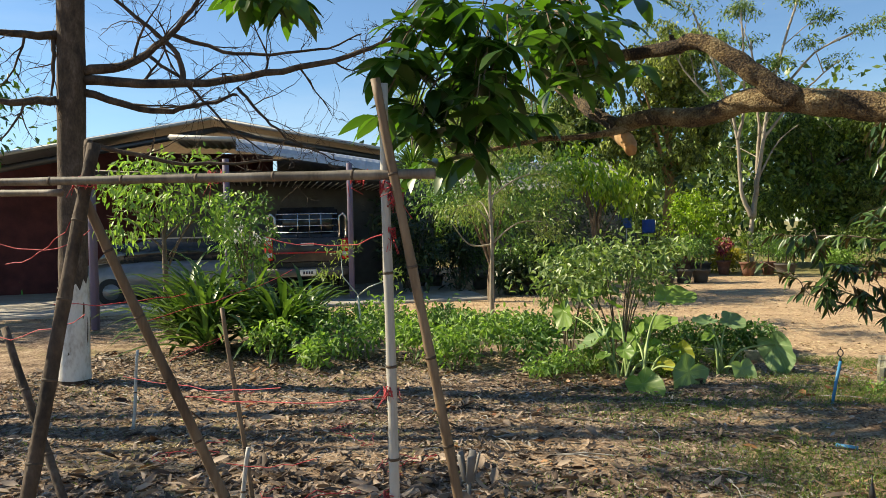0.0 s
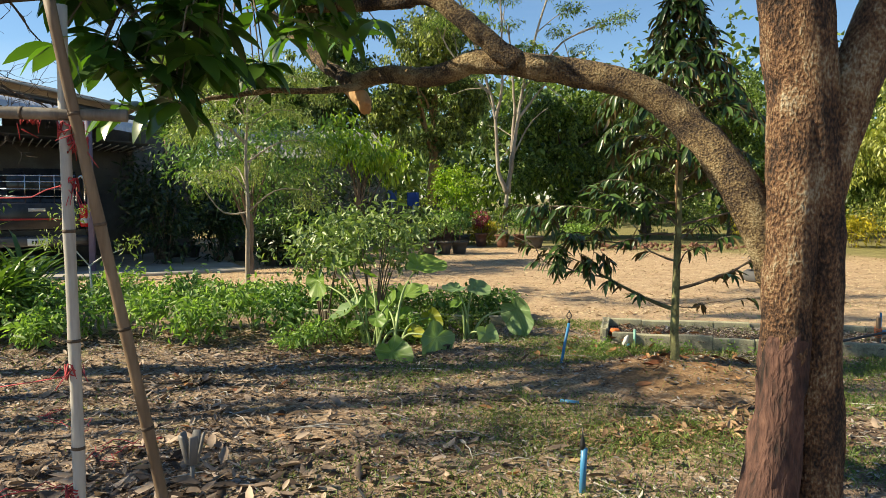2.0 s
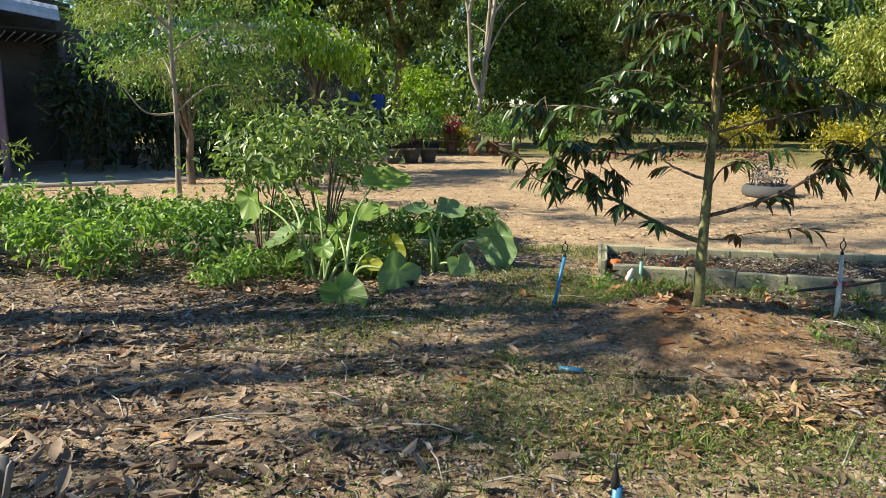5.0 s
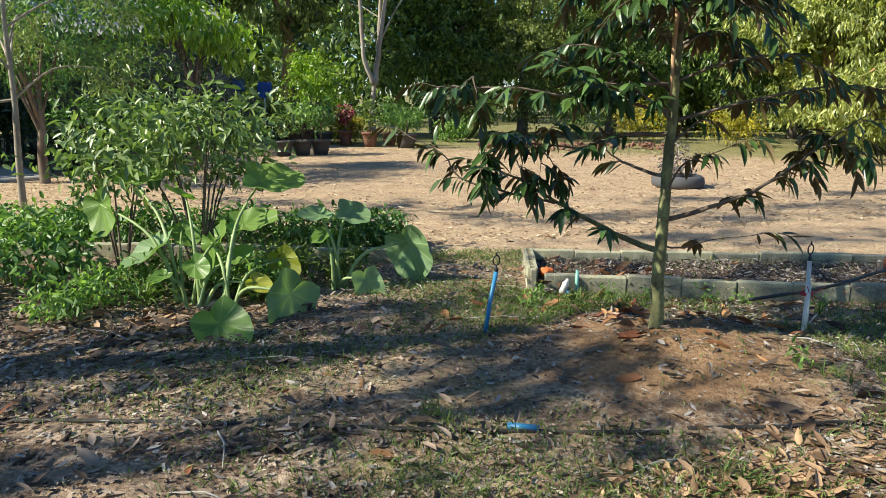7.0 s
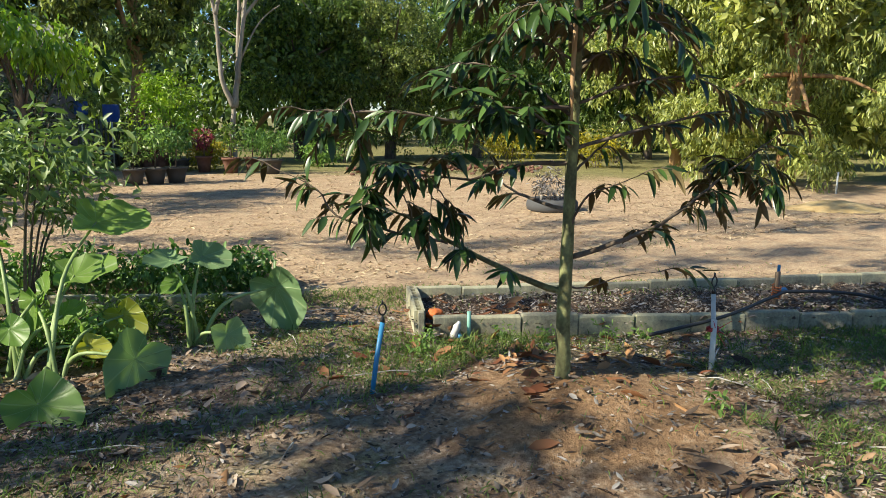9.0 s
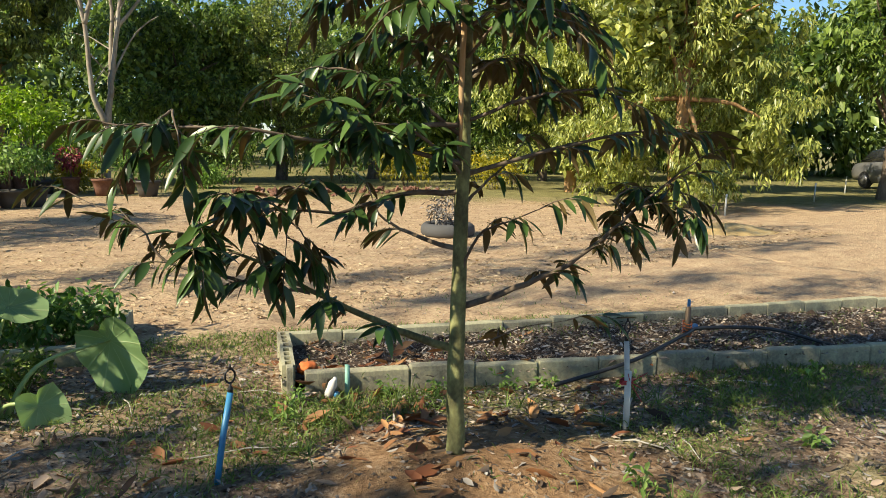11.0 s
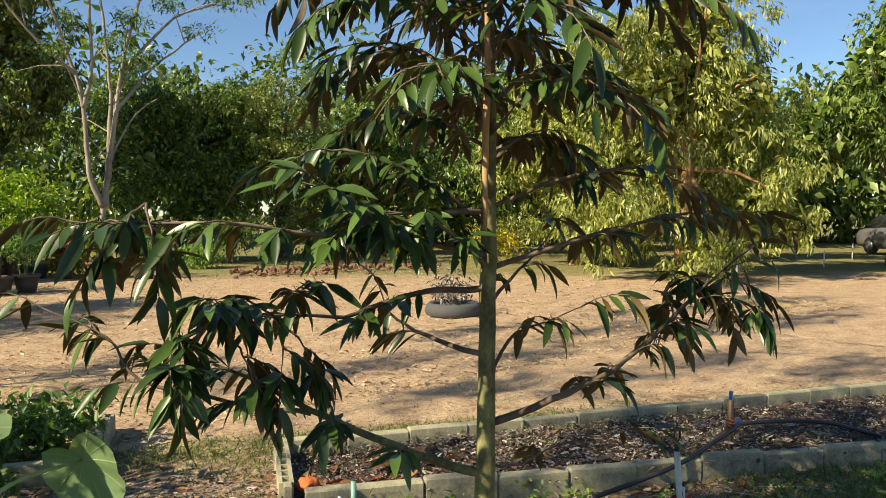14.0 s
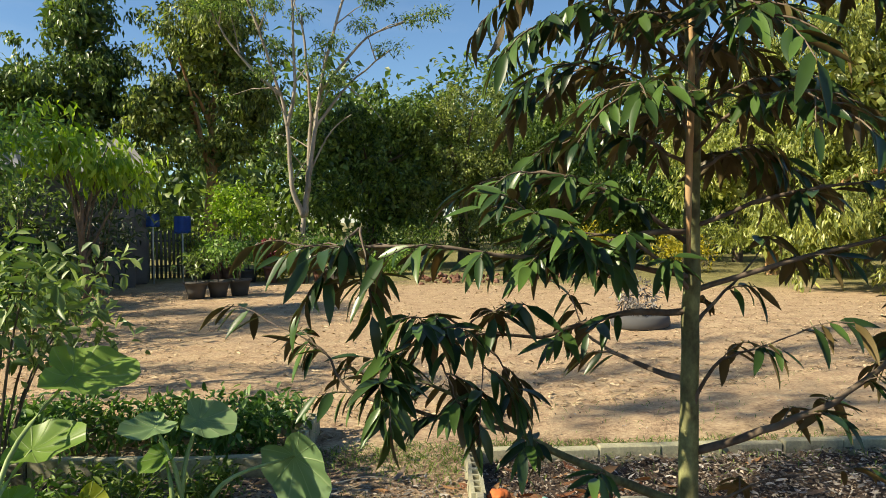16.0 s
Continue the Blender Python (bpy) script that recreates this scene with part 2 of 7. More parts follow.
M["tree_c"] = leaf_material("tree_c", (0.03, 0.065, 0.014), (0.28, 0.38, 0.08), 0.4, 0.32)
# sunlight on the orchard durians is put into this paler leaf colour
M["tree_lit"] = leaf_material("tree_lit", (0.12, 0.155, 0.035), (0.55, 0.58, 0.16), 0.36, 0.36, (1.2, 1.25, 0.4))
M["yellow_leaf"] = leaf_material("yellow_leaf", (0.2, 0.2, 0.015), (0.55, 0.45, 0.02), 0.5, 0.3, (1, 1, 0.3))
M["red_leaf"] = leaf_material("red_leaf", (0.12, 0.015, 0.025), (0.3, 0.05, 0.07), 0.5, 0.25, (1.2, 0.5, 0.5))
M["white_petal"] = leaf_material("white_petal", (0.6, 0.6, 0.55), (0.8, 0.8, 0.75), 0.5, 0.3, (1, 1, 1))
M["blue_pvc"] = plain("blue_pvc", (0.05, 0.22, 0.42), 0.4)
M["white_pvc"] = plain("white_pvc", (0.62, 0.62, 0.58), 0.45)
M["black_plastic"] = plain("black_plastic", (0.012, 0.012, 0.013), 0.4)
M["grey_plastic"] = plain("grey_plastic", (0.16, 0.15, 0.14), 0.55)
M["green_pvc"] = plain("green_pvc", (0.2, 0.42, 0.34), 0.5)
M["string"] = plain("string", (0.42, 0.035, 0.045), 0.7)
M["red_paint"] = plain("red_paint", (0.30, 0.012, 0.015), 0.25)
M["dark_paint"] = plain("dark_paint", (0.018, 0.018, 0.022), 0.22)
M["silver_paint"] = plain("silver_paint", (0.24, 0.235, 0.23), 0.3, 0.5)
M["old_hose"] = surface("old_hose", [(0.3, (0.02, 0.018, 0.016)), (0.6, (0.07, 0.06, 0.05)), (0.85, (0.22, 0.18, 0.14))], 9, 0.8, 0.2, 60)
M["straw"] = leaf_material("straw", (0.22, 0.15, 0.08), (0.70, 0.56, 0.36), 0.8, 0.1, (1, 1, 0.8), 0.2)
M["rubber"] = plain("rubber", (0.018, 0.017, 0.016), 0.8)
M["tyre_grey"] = plain("tyre_grey", (0.07, 0.07, 0.072), 0.85)
M["chrome"] = plain("chrome", (0.6, 0.6, 0.6), 0.2, 1.0)
M["plate"] = plain("plate", (0.75, 0.75, 0.72), 0.4)
M["ink"] = plain("ink", (0.03, 0.03, 0.035), 0.6)
M["tail_red"] = plain("tail_red", (0.6, 0.02, 0.02), 0.15)
M["lamp_clear"] = plain("lamp_clear", (0.7, 0.68, 0.66), 0.15)
M["roof_sheet"] = plain("roof_sheet", (0.30, 0.29, 0.27), 0.45, 0.5)
M["fascia"] = plain("fascia", (0.55, 0.54, 0.5), 0.6)
M["awning"] = plain("awning", (0.52, 0.56, 0.62), 0.35, 0.3)
M["steel_dark"] = plain("steel_dark", (0.10, 0.095, 0.09), 0.5, 0.6)
M["maroon_wall"] = surface("maroon_wall", [(0.3, (0.06, 0.016, 0.016)), (0.6, (0.11, 0.03, 0.028)), (0.85, (0.15, 0.05, 0.045))], 2, 0.85, 0.1, 40)
M["grey_wall"] = surface("grey_wall", [(0.3, (0.09, 0.085, 0.08)), (0.6, (0.15, 0.14, 0.13)), (0.85, (0.22, 0.21, 0.2))], 1.5, 0.9, 0.15, 40)
M["purple_post"] = plain("purple_post", (0.15, 0.115, 0.18), 0.6)
M["terracotta"] = surface("terracotta", [(0.3, (0.11, 0.05, 0.035)), (0.6, (0.2, 0.10, 0.065)), (0.85, (0.3, 0.2, 0.15))], 9, 0.9, 0.2, 60)
M["dark_pot"] = plain("dark_pot", (0.06, 0.055, 0.05), 0.7)
M["red_earth"] = surface("red_earth", [(0.3, (0.20, 0.10, 0.05)), (0.6, (0.38, 0.22, 0.12)), (0.85, (0.5, 0.36, 0.24))], 7, 0.95, 0.6, 60)
M["yellow_sand"] = surface("yellow_sand", [(0.3, (0.36, 0.23, 0.09)), (0.55, (0.52, 0.36, 0.15)), (0.8, (0.62, 0.48, 0.25))], 5, 0.95, 0.5, 80)
M["orange_husk"] = plain("orange_husk", (0.55, 0.14, 0.03), 0.8)
M["blue_cloth"] = plain("blue_cloth", (0.06, 0.14, 0.5), 0.8)
M["glass_dark"] = plain("glass_dark", (0.012, 0.014, 0.016), 0.06)
M["lime_plastic"] = plain("lime_plastic", (0.12, 0.5, 0.06), 0.4)
M["stone"] = surface("stone", [(0.3, (0.15, 0.13, 0.11)), (0.6, (0.29, 0.27, 0.24)), (0.85, (0.4, 0.38, 0.35))], 6, 0.9, 0.5, 50)


# ---------------------------------------------------------------- mesh helpers
def arrays_mesh(name, verts, faces):
    """A mesh from an array of vertices and one of triangles or quads."""
    me = bpy.data.meshes.new(name)
    k = faces.shape[1]
    me.vertices.add(len(verts))
    me.vertices.foreach_set("co", np.ascontiguousarray(verts, dtype=np.float32).ravel())
    me.loops.add(faces.size)
    me.loops.foreach_set("vertex_index", np.ascontiguousarray(faces, dtype=np.int32).ravel())
    me.polygons.add(len(faces))
    me.polygons.foreach_set("loop_start", np.arange(0, faces.size, k, dtype=np.int32))
    me.polygons.foreach_set("loop_total", np.full(len(faces), k, dtype=np.int32))
    me.update(calc_edges=True)
    me.validate()
    return me


def mesh_of(bm, name, smooth=True):
    me = bpy.data.meshes.new(name)
    bmesh.ops.recalc_face_normals(bm, faces=bm.faces)
    for f in bm.faces:
        f.smooth = smooth
    bm.to_mesh(me)
    bm.free()
    return me


def part(name, data, material, parent=None, label="", smooth=True):
    """One mesh object, from a bmesh or a mesh, under a thing or under a part."""
    me = data if isinstance(data, bpy.types.Mesh) else mesh_of(data, name, smooth)
    if not me.materials:
        me.materials.append(M[material])
    ob = new(name, me)
    ob.parent = parent
    if label:
        tagged(ob, label)
    return ob


def thing(name, x, y, z, label, category, group="", kind="", rz=0):
    ob = tagged(new(name), label, category, group, kind)
    ob.empty_display_size = 0.1
    ob.matrix_basis = pose(x, y, z, 0, 0, rz)
    return ob


def tube(bm, points, radii, segs=8, cap=True, rough=0.0, rng=None):
    """A round sweep along points, with a radius at each."""
    pts = [Vector(p) for p in points]
    rings = []
    ref = Vector((0.3, 0.9, 0.1)).normalized()
    for i, p in enumerate(pts):
        d = (pts[min(i + 1, len(pts) - 1)] - pts[max(i - 1, 0)]).normalized()
        if abs(d.dot(ref)) > 0.95:
            ref = Vector((0.9, -0.2, 0.4)).normalized()
        u = d.cross(ref).normalized()
        v = d.cross(u)
        ring = []
        for k in range(segs):
            a = 2 * math.pi * k / segs
            r = radii[i] * (1 + (rng.uniform(-rough, rough) if rng is not None else 0))
            ring.append(bm.verts.new(p + (u * math.cos(a) + v * math.sin(a)) * r))
        rings.append(ring)
    for a, b in zip(rings, rings[1:]):
        for k in range(segs):
            bm.faces.new((a[k], a[(k + 1) % segs], b[(k + 1) % segs], b[k]))
    if cap and segs > 2:
        bm.faces.new(rings[0][::-1])
        bm.faces.new(rings[-1])
    return rings


def smooth_path(points, radii, steps=4, wobble=0.0, rng=None):
    """Catmull-Rom through points, radii alongside."""
    p = [Vector(q) for q in points]
    out, rad = [], []
    for i in range(len(p) - 1):
        a, b, c, d = p[max(i - 1, 0)], p[i], p[i + 1], p[min(i + 2, len(p) - 1)]
        for s in range(steps):
            t = s / steps
            q = 0.5 * ((2 * b) + (c - a) * t + (2 * a - 5 * b + 4 * c - d) * t * t + (3 * b - a - 3 * c + d) * t ** 3)
            if rng is not None and wobble and (i or s):
                q = q + Vector([rng.uniform(-wobble, wobble) for _ in range(3)])
            out.append(q)
            rad.append(radii[i] * (1 - t) + radii[i + 1] * t)
    out.append(p[-1])
    rad.append(radii[-1])
    return out, rad


def box(bm, x0, y0, z0, x1, y1, z1, bevel=0.0, m=None):
    g = bmesh.ops.create_cube(bm, size=1)["verts"]
    for v in g:
        v.co = Vector(((x0 + x1) / 2 + v.co.x * (x1 - x0), (y0 + y1) / 2 + v.co.y * (y1 - y0), (z0 + z1) / 2 + v.co.z * (z1 - z0)))
        if m is not None:
            v.co = m @ v.co
    if bevel:
        es = list({e for v in g for e in v.link_edges})
        bmesh.ops.bevel(bm, geom=es, offset=bevel, segments=1, affect="EDGES", clamp_overlap=True)


def lathe(bm, profile, segs=16, centre=(0, 0, 0)):
    """profile: (radius, height) pairs, turned round z."""
    rings = [[bm.verts.new((centre[0] + r * math.cos(2 * math.pi * k / segs), centre[1] + r * math.sin(2 * math.pi * k / segs), centre[2] + z)) for k in range(segs)] for r, z in profile]
    for a, b in zip(rings, rings[1:]):
        for k in range(segs):
            bm.faces.new((a[k], a[(k + 1) % segs], b[(k + 1) % segs], b[k]))
    return rings


def unit(a):
    return a / np.maximum(np.linalg.norm(a, axis=1, keepdims=True), 1e-9)


def leaves_mesh(name, base, way, up, length, width, droop=0.15):
    """Many leaves in one mesh: each folded along its midrib and drooping to its tip, six points and four triangles."""
    n = len(base)
    way = unit(way)
    side = unit(np.cross(way, up))
    nor = np.cross(side, way)
    L, W = length.reshape(-1, 1), width.reshape(-1, 1)
    down = np.array([[0, 0, -1.0]])
    mid = base + way * L * 0.45
    tip = base + way * L + down * L * droop
    v = np.stack([base, mid + side * W / 2 + nor * W * 0.16, mid - side * W / 2 + nor * W * 0.16, tip, mid], axis=1)
    f = np.array([[0, 4, 1], [0, 2, 4], [1, 4, 3], [4, 2, 3]])
    faces = (np.arange(n)[:, None, None] * 5 + f[None]).reshape(-1, 3)
    return arrays_mesh(name, v.reshape(-1, 3), faces)


def curled_mesh(name, base, way, up, length, width, droop=0.1, curl=0.25):
    """As leaves_mesh, with a rounder outline and rolled edges: eight points and eight triangles a leaf."""
    n = len(base)
    way = unit(way)
    side = unit(np.cross(way, up))
    nor = np.cross(side, way)
    L, W = length.reshape(-1, 1), width.reshape(-1, 1)
    down = np.array([[0, 0, -1.0]])
    a = base + way * L * 0.3 - down * 0.0
    b = base + way * L * 0.68 + down * L * droop * 0.4
    tip = base + way * L + down * L * droop
    k = W * curl
    v = np.stack([base, a + side * W * 0.46 + nor * k, a, a - side * W * 0.46 + nor * k, b + side * W * 0.4 + nor * k, b, b - side * W * 0.4 + nor * k, tip], axis=1)
    f = np.array([[0, 2, 1], [0, 3, 2], [1, 2, 5], [1, 5, 4], [2, 3, 6], [2, 6, 5], [4, 5, 7], [5, 6, 7]])
    faces = (np.arange(n)[:, None, None] * 8 + f[None]).reshape(-1, 3)
    return arrays_mesh(name, v.reshape(-1, 3), faces)


def gz(x, y):
    """The ground's height."""
    r2 = ((x - 3.75) / 0.62) ** 2 + ((y - 5.85) / 0.55) ** 2
    h = 0.13 * np.exp(-r2 * 0.9)
    h = h + 0.012 * np.sin(x * 1.7 + 0.6) * np.cos(y * 1.3) + 0.008 * np.sin(x * 4.1 + y * 3.3)
    return h


# ---------------------------------------------------------------- ground
def ground_material():
    m, n, l, p = base_material("ground")
    co, sep = n.new("ShaderNodeTexCoord"), n.new("ShaderNodeSeparateXYZ")
    l.new(co.outputs["Object"], sep.inputs[0])

    def noise_at(scale, detail=6, rough=0.6):
        t = n.new("ShaderNodeTexNoise")
        t.inputs["Scale"].default_value, t.inputs["Detail"].default_value, t.inputs["Roughness"].default_value = scale, detail, rough
        l.new(co.outputs["Object"], t.inputs["Vector"])
        return t.outputs["Fac"]

    def calc(op, a, b=None, c=None):
        t = n.new("ShaderNodeMath")
        t.operation = op
        for i, v in enumerate((a, b, c)):
            if v is None:
                continue
            if isinstance(v, (int, float)):
                t.inputs[i].default_value = v
            else:
                l.new(v, t.inputs[i])
        return t.outputs[0]

    def mixed(fac, a, b):
        t = n.new("ShaderNodeMixRGB")
        l.new(fac, t.inputs[0])
        l.new(a, t.inputs[1])
        l.new(b, t.inputs[2])
        return t.outputs[0]

    def band(v, lo, hi):
        t = n.new("ShaderNodeMapRange")
        t.interpolation_type = "SMOOTHSTEP"
        l.new(v, t.inputs[0])
        t.inputs[1].default_value, t.inputs[2].default_value = lo, hi
        return t.outputs[0]

    broad, mid, fine, grit = noise_at(0.7), noise_at(3.5), noise_at(28, 5), noise_at(140, 3)
    blend = calc("ADD", calc("MULTIPLY", mid, 0.45), calc("MULTIPLY", fine, 0.55))
    soil = ramp_node(n, [(0.38, (0.045, 0.031, 0.023)), (0.46, (0.125, 0.085, 0.06)), (0.53, (0.25, 0.175, 0.125)), (0.62, (0.46, 0.36, 0.27))])
    sand = ramp_node(n, [(0.34, (0.25, 0.165, 0.105)), (0.47, (0.42, 0.295, 0.185)), (0.58, (0.50, 0.375, 0.235)), (0.70, (0.62, 0.50, 0.335))])
    turf = ramp_node(n, [(0.35, (0.07, 0.08, 0.025)), (0.52, (0.16, 0.17, 0.05)), (0.68, (0.33, 0.29, 0.12))])
    rust = ramp_node(n, [(0.33, (0.15, 0.085, 0.045)), (0.52, (0.30, 0.18, 0.09)), (0.7, (0.42, 0.29, 0.17))])
    for r in (soil, sand, turf, rust):
        l.new(blend, r.inputs[0])
    # the bare yard lies beyond the planting beds
    across = calc("ADD", calc("MULTIPLY", sep.outputs[0], 0.37), calc("MULTIPLY", sep.outputs[1], 0.93))
    yard = band(calc("ADD", across, calc("MULTIPLY", calc("SUBTRACT", mid, 0.5), 1.6)), 9.2, 10.1)
    along = calc("SUBTRACT", calc("MULTIPLY", sep.outputs[0], 0.93), calc("MULTIPLY", sep.outputs[1], 0.37))
    worn = calc("MULTIPLY", band(calc("ADD", broad, calc("MULTIPLY", mid, 0.3)), 0.66, 0.82), 0.6)
    bare = mixed(calc("MULTIPLY", band(calc("ADD", noise_at(0.55, 3), calc("MULTIPLY", mid, 0.25)), 0.5, 0.68), 0.4), soil.outputs[0], sand.outputs[0])
    near_grass = mixed(worn, bare, turf.outputs[0])
    sand_grass = mixed(calc("MULTIPLY", band(calc("ADD", calc("ADD", across, calc("MULTIPLY", along, 0.25)), calc("MULTIPLY", broad, 5.0)), 24.0, 27.0), 0.8), sand.outputs[0], turf.outputs[0])
    dx, dy = calc("SUBTRACT", sep.outputs[0], 3.75), calc("SUBTRACT", sep.outputs[1], 5.75)
    away = calc("SQRT", calc("ADD", calc("MULTIPLY", dx, dx), calc("MULTIPLY", dy, dy)))
    heap = band(calc("ADD", away, calc("MULTIPLY", mid, 0.9)), 1.45, 0.95)
    near = mixed(calc("MULTIPLY", heap, 0.85), near_grass, rust.outputs[0])
    l.new(mixed(yard, near, sand_grass), p.inputs["Base Color"])
    p.inputs["Roughness"].default_value = 0.95
    p.inputs["Specular IOR Level"].default_value = 0.15
    b = n.new("ShaderNodeBump")
    b.inputs["Strength"].default_value, b.inputs["Distance"].default_value = 0.9, 0.03
    l.new(calc("ADD", calc("MULTIPLY", fine, 0.7), calc("MULTIPLY", grit, 0.35)), b.inputs["Height"])
    l.new(b.outputs[0], p.inputs["Normal"])
    return m


M["ground"] = ground_material()


def build_ground():
    def steps(lo, hi, d, reach):
        mid = np.arange(lo, hi + d / 2, d)
        out = np.geomspace(d, reach, 26).cumsum()
        out = out / out[-1] * reach
        return np.concatenate([(lo - out)[::-1], mid, hi + out])
    xs, ys = steps(-8, 11, 0.11, 700.0), steps(-3, 13, 0.11, 700.0)
    X, Y = np.meshgrid(xs, ys)
    rng = np.random.default_rng(3)
    close = np.exp(-(np.maximum(np.abs(X - 1.5) - 9, 0) + np.maximum(np.abs(Y - 5) - 8, 0)))
    Z = gz(X, Y) * close + rng.normal(0, 0.006, X.shape) * close
    V = np.stack([X, Y, Z], -1).reshape(-1, 3)
    ny, nx = X.shape
    i = (np.arange(ny - 1)[:, None] * nx + np.arange(nx - 1)[None]).reshape(-1)
    F = np.stack([i, i + 1, i + nx + 1, i + nx], 1)
    me = arrays_mesh("ground", V, F)
    me.polygons.foreach_set("use_smooth", np.ones(len(F), dtype=bool))
    ob = part("ground", me, "ground")
    tagged(ob, "brown leaf-strewn soil running into a bare sandy yard", "ground", kind="structure")


build_ground()


# ---------------------------------------------------------------- trees
def core_arrays(blobs, count, leaf, rng):
    """Large inner leaves that fill the heart of a crown, so that its gaps are dark."""
    w = np.array([b[3] * b[4] * b[5] for b in blobs])
    B = np.array(blobs)[rng.choice(len(blobs), count, p=w / w.sum())]
    d = unit(rng.normal(size=(count, 3)))
    base = B[:, :3] + d * B[:, 3:] * 0.6 * rng.random((count, 1)) ** 0.4
    size = leaf[0] * rng.uniform(1.1, 1.7, count)
    return base, rng.normal(size=base.shape), rng.normal(size=base.shape), size, size * 0.6


def crown_arrays(blobs, clumps, per, spread, leaf, rng, hang=0.5, shell=0.55):
    """Leaves in clumps: blobs are (x, y, z, rx, ry, rz); most clumps sit near the skin of a blob."""
    w = np.array([b[3] * b[4] + b[4] * b[5] + b[3] * b[5] for b in blobs])
    pick = rng.choice(len(blobs), clumps, p=w / w.sum())
    B = np.array(blobs)[pick]
    d = unit(rng.normal(size=(clumps, 3)))
    r = shell + (1 - shell) * rng.random((clumps, 1)) ** 0.6
    lump = 1 + 0.22 * np.sin(d[:, :1] * 5 + d[:, 1:2] * 4 + d[:, 2:] * 6 + pick[:, None])
    c = B[:, :3] + d * B[:, 3:] * r * lump
    c = np.repeat(c, per, axis=0)
    dd = np.repeat(d, per, axis=0)
    off = rng.normal(size=c.shape) * spread * np.array([1, 1, 0.75])
    base = c + off
    way = unit(rng.normal(size=c.shape) + dd * 0.8 + np.array([0, 0, -hang * 1.6]))
    up = unit(rng.normal(size=c.shape) * 0.9 + dd * 0.4 + np.array([0, 0, 0.9]))
    n = len(base)
    size = leaf[0] * rng.uniform(0.65, 1.3, n)
    return base, way, up, size, size * leaf[1]


def limbs_from(bm, foot, top, r0, blobs, rng, count=9, segs=8):
    """Trunk from foot to top, and limbs that reach into the blobs of the crown."""
    f, t = Vector(foot), Vector(top)
    mid = [f.lerp(t, s) + Vector((rng.uniform(-1, 1), rng.uniform(-1, 1), 0)) * 0.05 * (t - f).length * (0.4 if 0 < s < 1 else 0) for s in (0, 0.3, 0.6, 1)]
    pts, rad = smooth_path([mid[0] - Vector((0, 0, 0.15)), mid[0] + Vector((0, 0, 0.02))] + mid[1:], [r0 * 1.5, r0 * 1.25, r0, r0 * 0.85, r0 * 0.45], 3)
    tube(bm, pts, rad, segs, rough=0.06, rng=rng)
    for k in range(count):
        b = blobs[k % len(blobs)]
        s = rng.uniform(0.45, 0.98)
        a = f.lerp(t, s)
        d = Vector(rng.normal(size=3)).normalized()
        e = Vector((b[0] + d.x * b[3] * 0.7, b[1] + d.y * b[4] * 0.7, b[2] + abs(d.z) * b[5] * 0.5))
        m1 = a.lerp(e, 0.5) + Vector((0, 0, 0.12 * (e - a).length))
        pts, rad = smooth_path([a, m1, e], [r0 * 0.42, r0 * 0.26, r0 * 0.08], 3)
        tube(bm, pts, rad, 5, cap=False)


def broadleaf(name, x, y, foot_r, trunk_h, blobs, clumps, per, spread, leaf, leaf_mat, bark, label, category="tree", seed=1, hang=0.5, group="", lean=(0, 0), limbs=9, shell=0.55):
    rng = np.random.default_rng(seed)
    root = thing(name, x, y, 0, label, category, group)
    bm = bmesh.new()
    limbs_from(bm, (0, 0, 0), (lean[0], lean[1], trunk_h), foot_r, blobs, rng, limbs)
    part("trunk", bm, bark, root)
    far = y > 9 and trunk_h > 2.5 and x > -10
    if far:                                          # boughs: lumps of foliage round each mass, with dark gaps between
        boughs = []
        for b in blobs:
            for _ in range(13):
                d = rng.normal(size=3)
                d = d / np.linalg.norm(d) * 0.86
                k = rng.uniform(0.32, 0.54)
                boughs.append((b[0] + d[0] * b[3], b[1] + d[1] * b[4], b[2] + d[2] * b[5], b[3] * k, b[4] * k, b[5] * k * 0.8))
        base, way, up, ln, wd = crown_arrays(boughs, int(clumps * 1.7), int(per * 0.7), spread * 0.55, (leaf[0] * 0.88, leaf[1]), rng, hang, 0.5)
    else:
        base, way, up, ln, wd = crown_arrays(blobs, clumps, per, spread, leaf, rng, hang, shell)
    part("crown", leaves_mesh("crown", base, way, up, ln, wd), leaf_mat, root)
    if far:
        part("inner_crown", leaves_mesh("inner_crown", *core_arrays(blobs, 3200, leaf, rng)), leaf_mat, root)
    return root


